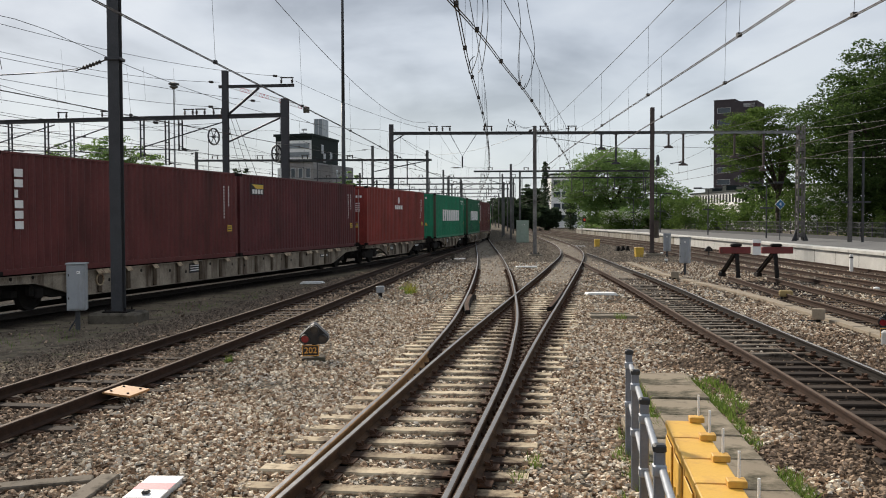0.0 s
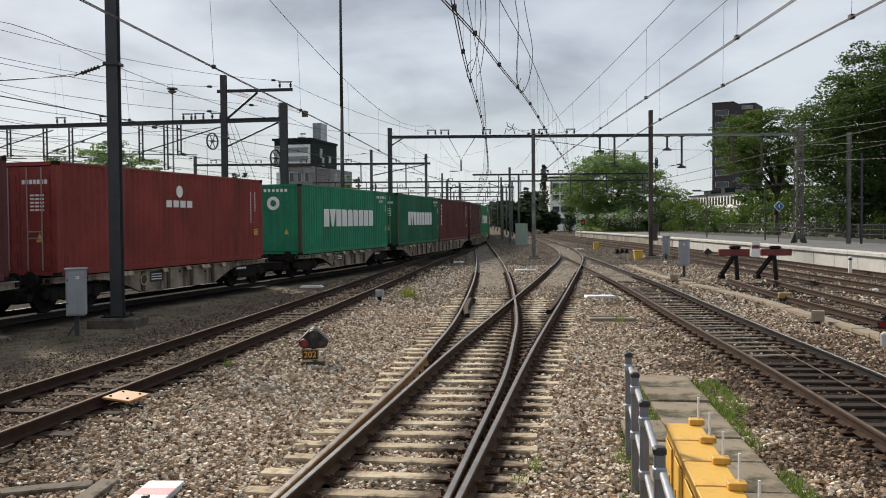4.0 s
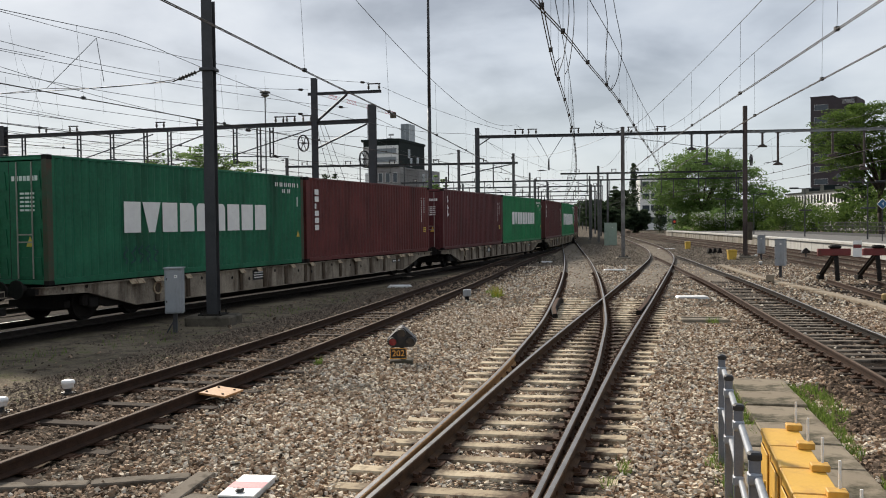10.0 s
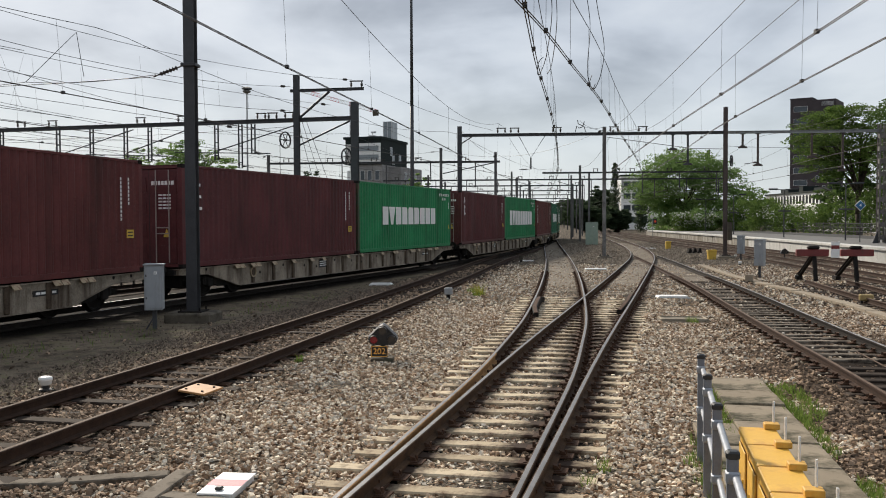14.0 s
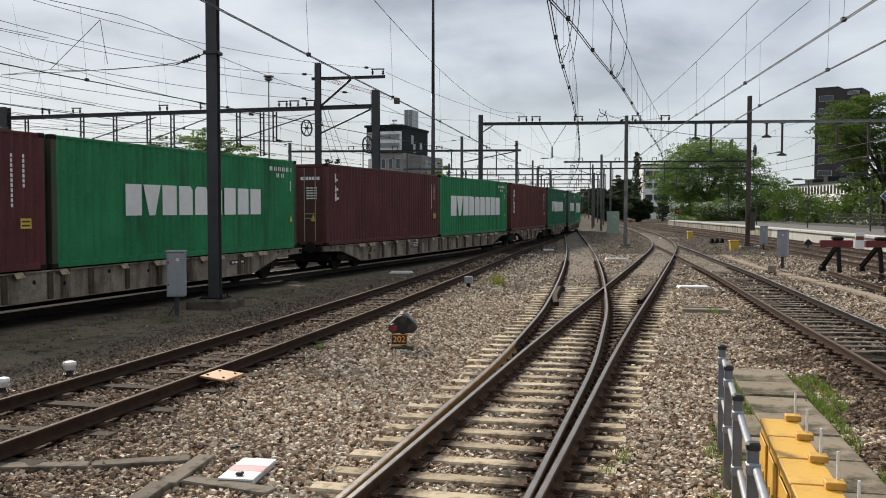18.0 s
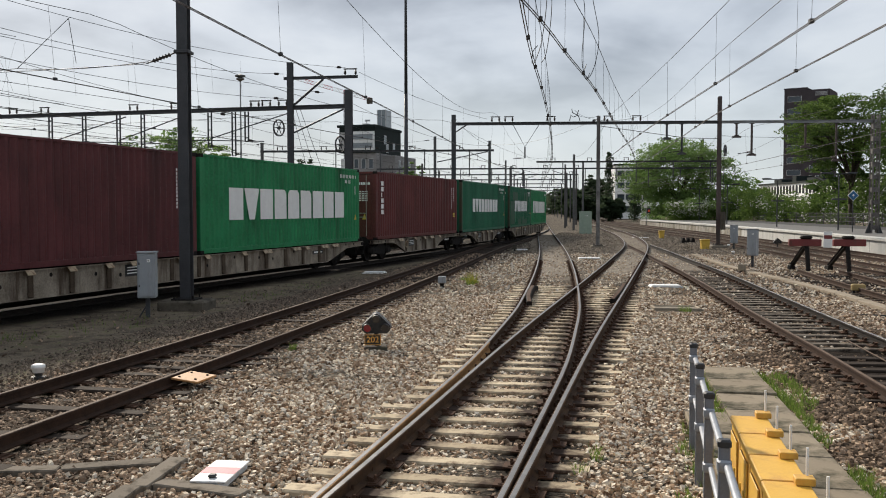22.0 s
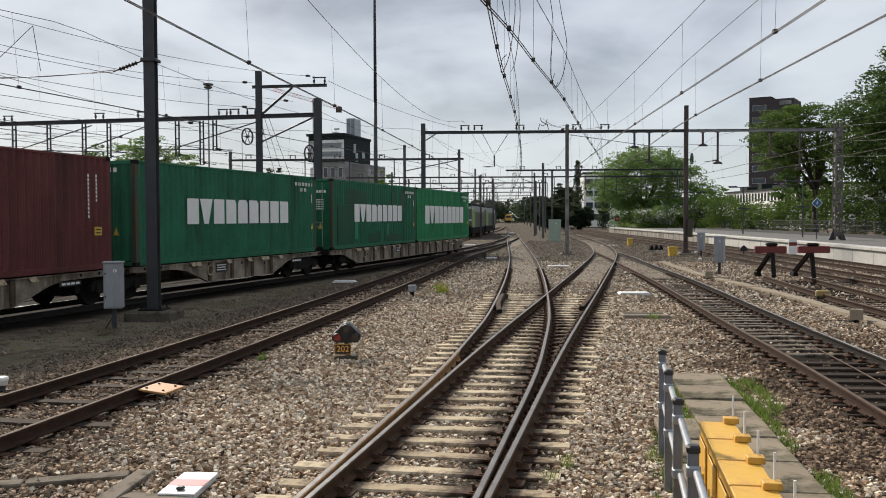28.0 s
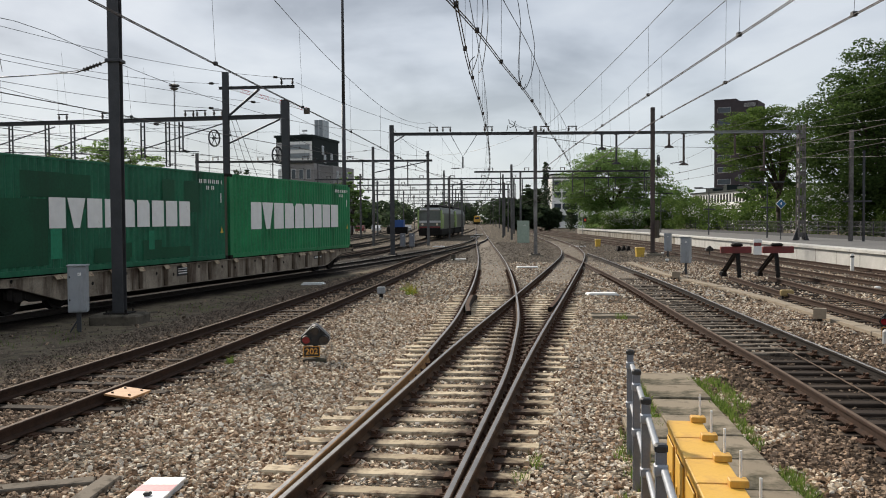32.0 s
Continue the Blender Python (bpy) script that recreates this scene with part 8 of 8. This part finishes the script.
# cabinets and cases
def cabinet(x, y, rz, w, d, h, leg, mat, label, z=-0.22, group="grey trackside cabinets"):
    ob = thing("trackside_cabinet", pose(x, y, z, 0, 0, rz), label, "cabinet", group)
    if leg:
        part("leg", Geo().box(-0.05, -0.04, 0, 0.05, 0.04, leg + 0.02).cyl((-0.2, 0, 0.0), (-0.02, 0, 0.3), 0.02, n=6), m_mast, ob)
    part("body", Geo().box(-w / 2, -d / 2, leg, w / 2, d / 2, leg + h, 0.012), mat, ob)
    part("roof", Geo().box(-w / 2 - 0.025, -d / 2 - 0.03, leg + h, w / 2 + 0.025, d / 2 + 0.025, leg + h + 0.035, 0.01), mat, ob)
    dr = part("door", Geo().box(-w / 2 + 0.03, -d / 2 - 0.018, leg + 0.04, w / 2 - 0.03, -d / 2 - 0.002, leg + h - 0.06, 0.006), mat, ob)
    for q in (0.25, 0.75):
        part("hinge", Geo().cyl((-w / 2 + 0.05, -d / 2 - 0.022, leg + h * q), (-w / 2 + 0.05, -d / 2 - 0.022, leg + h * q + 0.05), 0.014, n=6), m_black, dr)
    part("label_plate", Geo().box(0.02, -d / 2 - 0.022, leg + h * 0.8, 0.02 + w * 0.18, -d / 2 - 0.0185, leg + h * 0.8 + 0.07), m_white_clean, dr, "small white label")
    part("label_mark", Geo().box(0.04, -d / 2 - 0.0255, leg + h * 0.8 + 0.02, 0.02 + w * 0.1, -d / 2 - 0.0225, leg + h * 0.8 + 0.05), m_black, dr)
    return ob


cabinet(-8.6, 21.1, 14, 0.42, 0.4, 1.08, 0.48, m_cabinet, "grey sheet-metal cabinet on a single leg beside the mast")
cabinet(10.95, 40.4, -35, 0.42, 0.3, 1.15, 0.55, m_cabinet, "grey sheet-metal cabinet on a single leg beside the trough")
cabinet(14.75, 58.8, -35, 0.42, 0.3, 1.15, 0.4, m_cabinet, "grey sheet-metal cabinet beside the rusty mast")
cabinet(-3.55, 79.3, -8, 0.44, 0.3, 1.15, 0.2, m_galv_dk, "grey sheet-metal cabinet of a pair beyond the train")
cabinet(-2.75, 79.5, -8, 0.44, 0.3, 1.15, 0.2, m_galv_dk, "grey sheet-metal cabinet of a pair beyond the train")
cabinet(8.55, 95.4, -5, 1.3, 0.9, 2.35, 0.0, m_cab_green, "large pale green relay cabinet between the tracks", group="")


def yellow_case(x, y, w, h, rz=0):
    ob = thing("point_heater_case", pose(x, y, -0.22, 0, 0, rz), "yellow metal case with a lid between the tracks", "case", "yellow cases")
    part("body", Geo().prism([(-w / 2 * 0.85, 0), (w / 2 * 0.85, 0), (w / 2, h), (-w / 2, h)], -0.22, 0.22), m_yellow_dull, ob)
    part("lid", Geo().box(-w / 2 - 0.03, -0.25, h, w / 2 + 0.03, 0.25, h + 0.09, 0.03), m_yellow_dull, ob)


yellow_case(13.0, 59.2, 0.55, 0.55)
yellow_case(13.9, 80.5, 0.45, 0.6)
ob = thing("rail_lubricator", pose(10.75, 28.0, -0.22, 0, 0, -15), "dull yellow small drum case on short legs", "case")
part("drum", Geo().box(-0.2, -0.12, 0.12, 0.2, 0.12, 0.32, 0.03), M("case_faded_yellow", (0.3, 0.21, 0.08), (0.42, 0.31, 0.13), 5, 0.7, 0, 0.1, 40, dirt=(0.15, 0.11, 0.06), dirt_at=0.56), ob)
for s in (-0.13, 0.13):
    part("leg", Geo().box(s - 0.03, -0.1, 0, s + 0.03, 0.1, 0.13), m_under, ob)
for x, y in ((9.3, 22.1), (9.75, 37.5)):
    ob = thing("junction_box", pose(x, y, -0.24, 0, 0, -25), "small weathered beige box on a cable", "junction box", "small beige boxes")
    part("body", Geo().box(-0.15, -0.11, 0.1, 0.15, 0.11, 0.36, 0.01), m_trough, ob)
    part("foot", Geo().box(-0.05, -0.05, 0.0, 0.05, 0.05, 0.11), m_under, ob)
    part("cable", Geo().tube([(0, 0, 0.06), (-0.5, 0.1, 0.03), (-0.95, 0.05, 0.03)], 0.03, 6), m_rubber, ob)
ob = thing("junction_box", pose(-2.05, 29.6, -0.22), "small pale grey box on a stub beside the rail", "junction box", "small beige boxes")
part("body", Geo().box(-0.13, -0.1, 0.16, 0.13, 0.1, 0.38, 0.015), m_cabinet, ob)
part("foot", Geo().box(-0.06, -0.06, 0.0, 0.06, 0.06, 0.17), m_under, ob)
ob = thing("junction_box", pose(0.65, 56.2, -0.22), "small pale grey box on a stub beside the rail", "junction box", "small beige boxes")
part("body", Geo().box(-0.13, -0.1, 0.1, 0.13, 0.1, 0.4, 0.015), m_conc_dark, ob)
part("foot", Geo().box(-0.06, -0.06, 0.0, 0.06, 0.06, 0.11), m_under, ob)

# buffer stop at the end of the siding
ob = thing("buffer_stop", pose(12.6, 36.0, 0, 0, 0, -6), "red buffer stop with a white and red target board", "buffer stop")
for s in (-1, 1):
    part("beam", Geo().box(s * 0.82 - 0.6, -0.12, 0.93, s * 0.82 + 0.6, 0.12, 1.2, 0.02), m_red, ob, "red painted beam")
    part("crown", Geo().box(s * 0.78 - 0.22, -0.16, 1.2, s * 0.78 + 0.22, 0.16, 1.33, 0.05), m_under, ob)
    part("front_leg", Geo().sweep([(s * 0.75, -0.35, -0.02), (s * 0.75, 0.0, 1.0)], H_ring(0.14, 0.14, 0.02, 0.02)), m_under, ob)
    part("back_strut", Geo().sweep([(s * 0.75, 2.8, -0.02), (s * 0.75, 0.1, 1.0)], H_ring(0.14, 0.14, 0.02, 0.02)), m_under, ob)
    part("foot", Geo().box(s * 0.75 - 0.1, 2.5, -0.16, s * 0.75 + 0.1, 3.1, 0.0), m_under, ob)
bd = part("target_board", Geo().box(-0.16, -0.15, 0.88, 0.16, -0.125, 1.5), m_white_clean, ob, "white target board")
part("board_stripe", Geo().box(-0.15, -0.155, 1.22, 0.15, -0.151, 1.36), m_red, bd)
# heap of iron shoes between the tracks
ob = thing("sleeper_stack", pose(14.2, 70.5, -0.25, 0, 0, 10), "short stack of dark iron blocks", "stack")
for k in range(3):
    part("block", Geo().prism([(-0.2, 0), (0.2, 0), (0.08, 0.42), (-0.08, 0.42)], -0.15, 0.15).turned(pose(-0.4 + 0.38 * k, 0, 0)), m_under, ob)

# ---- grass, weeds and loose ballast ----
rng = np.random.default_rng(5)


def blades(spots, h, mat, name, label):
    g = Geo()
    v, f = [], []
    for x, y, r, n in spots:
        for _ in range(n):
            a, rr = rng.uniform(0, 6.283), r * rng.uniform(0, 1) ** 0.5
            px_, py2 = x + math.cos(a) * rr * 0.6, y + math.sin(a) * rr * 1.4
            hh = h * rng.uniform(0.4, 1.2)
            b, w = rng.uniform(0, 6.283), 0.004 + 0.003 * rng.random()
            dx, dy = math.cos(b) * w, math.sin(b) * w
            lx, ly = rng.normal() * 0.4 * hh, rng.normal() * 0.4 * hh
            k = len(v)
            v += [(px_ - dx, py2 - dy, -0.22), (px_ + dx, py2 + dy, -0.22), (px_ + lx * 0.4 + dx * 0.7, py2 + ly * 0.4 + dy * 0.7, -0.22 + hh * 0.6), (px_ + lx * 0.4 - dx * 0.7, py2 + ly * 0.4 - dy * 0.7, -0.22 + hh * 0.6), (px_ + lx, py2 + ly, -0.22 + hh)]
            f += [(k, k + 1, k + 2, k + 3), (k + 3, k + 2, k + 4)]
    g.v, g.f = v, f
    solo(name, g, mat, Matrix.Identity(4), label, "grass", kind="stuff")


edge_r = [(float(slab_l(y)[0]) + 0.84 + 0.1 * rng.random(), y, 0.16, 85) for y in np.arange(7.0, 14.2, 0.22) if rng.random() < (0.7 if y > 11.0 or 8.0 < y < 9.2 else 0.15)]
edge_r += [(float(slab_l(y)[0]) + 1.08 + 0.15 * rng.random(), y, 0.17, 60) for y in np.arange(11.9, 14.2, 0.3)]
edge_l = [(float(slab_l(y)[0]) - 0.08, y, 0.1, 50) for y in np.arange(10.8, 14.4, 0.35)] + [(float(rail_line(y)[0]) + rng.uniform(-0.15, 0.25), y, 0.16, 55) for y in np.arange(6.0, 10.8, 0.32)]
blades(edge_r + edge_l, 0.13, m_grass, "grass_tufts", "fresh green grass along the slab path")
blades([(0.95, 9.3, 0.14, 50), (0.75, 8.75, 0.1, 30), (-3.9, 16.2, 0.12, 50), (-1.1, 31.0, 0.35, 260), (-1.4, 32.5, 0.3, 160), (-7.2, 26.0, 1.2, 60), (-8.8, 19.5, 1.2, 70), (-9.8, 17.0, 0.8, 60), (-6.5, 30.0, 0.8, 40), (4.6, 23.1, 0.25, 80)], 0.16, m_grass, "weeds", "sparse green weeds in the ballast")
blades([(-1.05, 30.9, 0.3, 90), (-1.2, 31.8, 0.2, 50)], 0.42, m_weed, "yellow_weeds", "tall yellow flowering weeds")


def pebbles(name, n, sample, size, mat, label, buried=False):
    """Loose stones, all in one mesh: flat-topped angular lumps near by, plain peaks where buried or far."""
    x, y = sample(n)
    n = len(x)
    if buried:
        base = np.array([(1, 0, 0), (0, 1, 0), (-1, 0, 0), (0, -1, 0), (0, 0, 1)], float)
        faces = np.array([(0, 1, 4), (1, 2, 4), (2, 3, 4), (3, 0, 4)])
    else:
        base = np.array([(1, 0.1, -0.5), (-0.1, 1, -0.5), (-1, -0.1, -0.5), (0.1, -1, -0.5), (0.72, 0.1, 0.7), (-0.1, 0.72, 0.7), (-0.72, -0.1, 0.7), (0.1, -0.72, 0.7)], float)
        faces = np.array([(0, 1, 5, 4), (1, 2, 6, 5), (2, 3, 7, 6), (3, 0, 4, 7), (4, 5, 6, 7)])
    m, w = len(base), faces.shape[1]
    r = size * rng.uniform(0.5, 1.4, n)
    a = rng.uniform(0, 6.283, n)
    v = base[None] * (1 + rng.uniform(-0.3, 0.3, (n, m, 3))) + rng.uniform(-0.16, 0.16, (n, m, 3))
    v *= np.stack([r, r * rng.uniform(0.6, 1.0, n), r * (rng.uniform(0.6, 1.05, n) if buried else rng.uniform(0.5, 0.85, n))], 1)[:, None, :]
    tx, ty = rng.uniform(-0.45, 0.45, n), rng.uniform(-0.45, 0.45, n)
    v[:, :, 2] += v[:, :, 0] * tx[:, None] + v[:, :, 1] * ty[:, None]
    ca, sa = np.cos(a)[:, None], np.sin(a)[:, None]
    vx = v[:, :, 0] * ca - v[:, :, 1] * sa + x[:, None]
    vy = v[:, :, 0] * sa + v[:, :, 1] * ca + y[:, None]
    # ballast lies higher round the turnout and spills over the sleeper ends
    e1, e2 = np.abs(x - B1_(y)), np.abs(x - B2_(y))
    d_ = np.minimum(e1, e2)
    lift = 0.012 * (1 - np.clip((d_ - 1.7) / 0.8, 0, 1)) + 0.05 * np.clip(1 - np.abs(d_ - 1.42) / 0.28, 0, 1) * (0.5 + 0.5 * np.sin(y * 5.3 + 2 * np.sin(y * 1.7)))
    vz = v[:, :, 2] + (-0.213 + lift + np.where(d_ < 1.2, rng.uniform(-0.016, 0.002, n), rng.uniform(-0.022, 0.016, n)))[:, None]
    me_ = bpy.data.meshes.new(name)
    vv = np.stack([vx, vy, vz], -1).reshape(-1, 3)
    ff = (np.arange(n)[:, None, None] * m + faces[None]).reshape(-1, w)
    me_.vertices.add(len(vv))
    me_.vertices.foreach_set("co", vv.astype(np.float32).ravel())
    me_.loops.add(ff.size)
    me_.loops.foreach_set("vertex_index", ff.astype(np.int32).ravel())
    me_.polygons.add(len(ff))
    me_.polygons.foreach_set("loop_start", np.arange(0, ff.size, w, dtype=np.int32))
    me_.update(calc_edges=True)
    me_.shade_flat()
    me_.materials.append(mat)
    tagged(new(name, me_), label, "gravel", kind="stuff")


def clear(x, y):
    """Where loose stones may lie: off rails, slabs and covers."""
    ok = np.ones(len(x), bool)
    for fn in (A_, B1_, B2_, C_):
        c = fn(y)
        for s in (-GAUGE, GAUGE):
            ok &= np.abs(x - c - s) > 0.1
    sl = slab_l(y)
    ok &= ~((x > sl - 0.54) & (x < sl + 0.84) & (y < 14.55) & ((y < 11.6) | (x > sl - 0.03)))
    ok &= ~((np.abs(x + 2.735) < 0.2) & (np.abs(y - 8.42) < 0.4))
    ok &= ~((np.abs(x - tl(y)) < 0.22) & (y > 11.5) & (y < 52))
    for hx, hy, hw, hd in ((4.45, 23.6, 0.65, 0.45), (5.37, 30.3, 0.62, 0.45), (-5.25, 36.1, 0.6, 0.5), (4.45, 47.2, 0.7, 0.6)):
        ok &= ~((np.abs(x - hx) < hw) & (y > hy - hd - 0.4) & (y < hy + hd))
    return ok


def fan(y0, y1, zone):
    def sample(n):
        y = np.sqrt(rng.uniform(y0 * y0, y1 * y1, n))
        x = y * rng.uniform(-0.74, 0.54, n)
        ok = clear(x, y)
        a, c, b2 = A_(y), C_(y), B2_(y)
        is_brown = ((x > c - 1.9 + 0.5 * np.sin(y * 3.1)) & (rng.random(n) > np.clip((y - 15) / 14, 0, 0.8))) | (x < a + 0.9 + 1.6 * rng.random(n) ** 2 + 2.6 * np.clip(11.5 - y, 0, 3) / 3 * rng.random(n))
        # right of the rails, fewer and browner stones for grease and painted rail shadow
        greasy_shaded = np.minimum(np.abs(x - B1_(y) - GAUGE), np.abs(x - B2_(y) - GAUGE)) < 0.3 + 0.25 * rng.random(n)
        is_brown |= greasy_shaded & (y < 34) & (rng.random(n) < 0.9)
        ok &= ~(greasy_shaded & (y < 34) & (rng.random(n) < 0.6))
        ok &= is_brown if zone == "brown" else ~is_brown
        ok &= ~((x < a - 1.5) & (x > T_(y) + 0.9) & (rng.random(n) < np.clip(0.6 + 0.6 * (a - 1.5 - x), 0, 0.995)))
        ok &= ~((x < T_(y) + 2.35))
        ok &= ~((np.abs(x - c) < 0.75) & (y < 34) & (rng.random(n) < np.where(y < 17, 0.93, 0.75)))
        return x[ok], y[ok]
    return sample


pebbles("ballast_stones", 66000, fan(6.0, 13.5, "grey"), 0.0325, m_stone, "loose grey and beige ballast stones")
pebbles("ballast_stones", 40000, fan(6.0, 13.5, "brown"), 0.0325, m_stone_brown, "loose rusty brown ballast stones")
def verge(n):
    """The dirt strip between the freight track and the rusty track."""
    y = np.sqrt(rng.uniform(49.0, 40.0 ** 2, n))
    l_, r_ = T_(y) + 2.35, A_(y) - 0.95
    u = 1 - np.where(rng.random(n) < 0.12, rng.uniform(0, 1, n), 0.42 * rng.uniform(0, 1, n) ** 1.4)
    return l_ + (r_ - l_) * u, y


pebbles("ballast_stones", 34000, verge, 0.026, m_grit, "small dark stones and grit in the dirt strip", True)
pebbles("ballast_stones", 135000, fan(13.5, 27.0, "grey"), 0.034, m_stone, "loose grey and beige ballast stones")
pebbles("ballast_stones", 64000, fan(13.5, 27.0, "brown"), 0.037, m_stone_brown, "loose rusty brown ballast stones")
pebbles("ballast_stones", 60000, fan(27.0, 52.0, "grey"), 0.06, m_stone, "loose grey and beige ballast stones", True)
pebbles("ballast_stones", 50000, fan(27.0, 52.0, "brown"), 0.06, m_stone_brown, "loose rusty brown ballast stones", True)

pebbles("ballast_stones", 80000, fan(52.0, 100.0, "grey"), 0.07, m_stone_dust, "dusty ballast stones farther along the line", True)

motions()
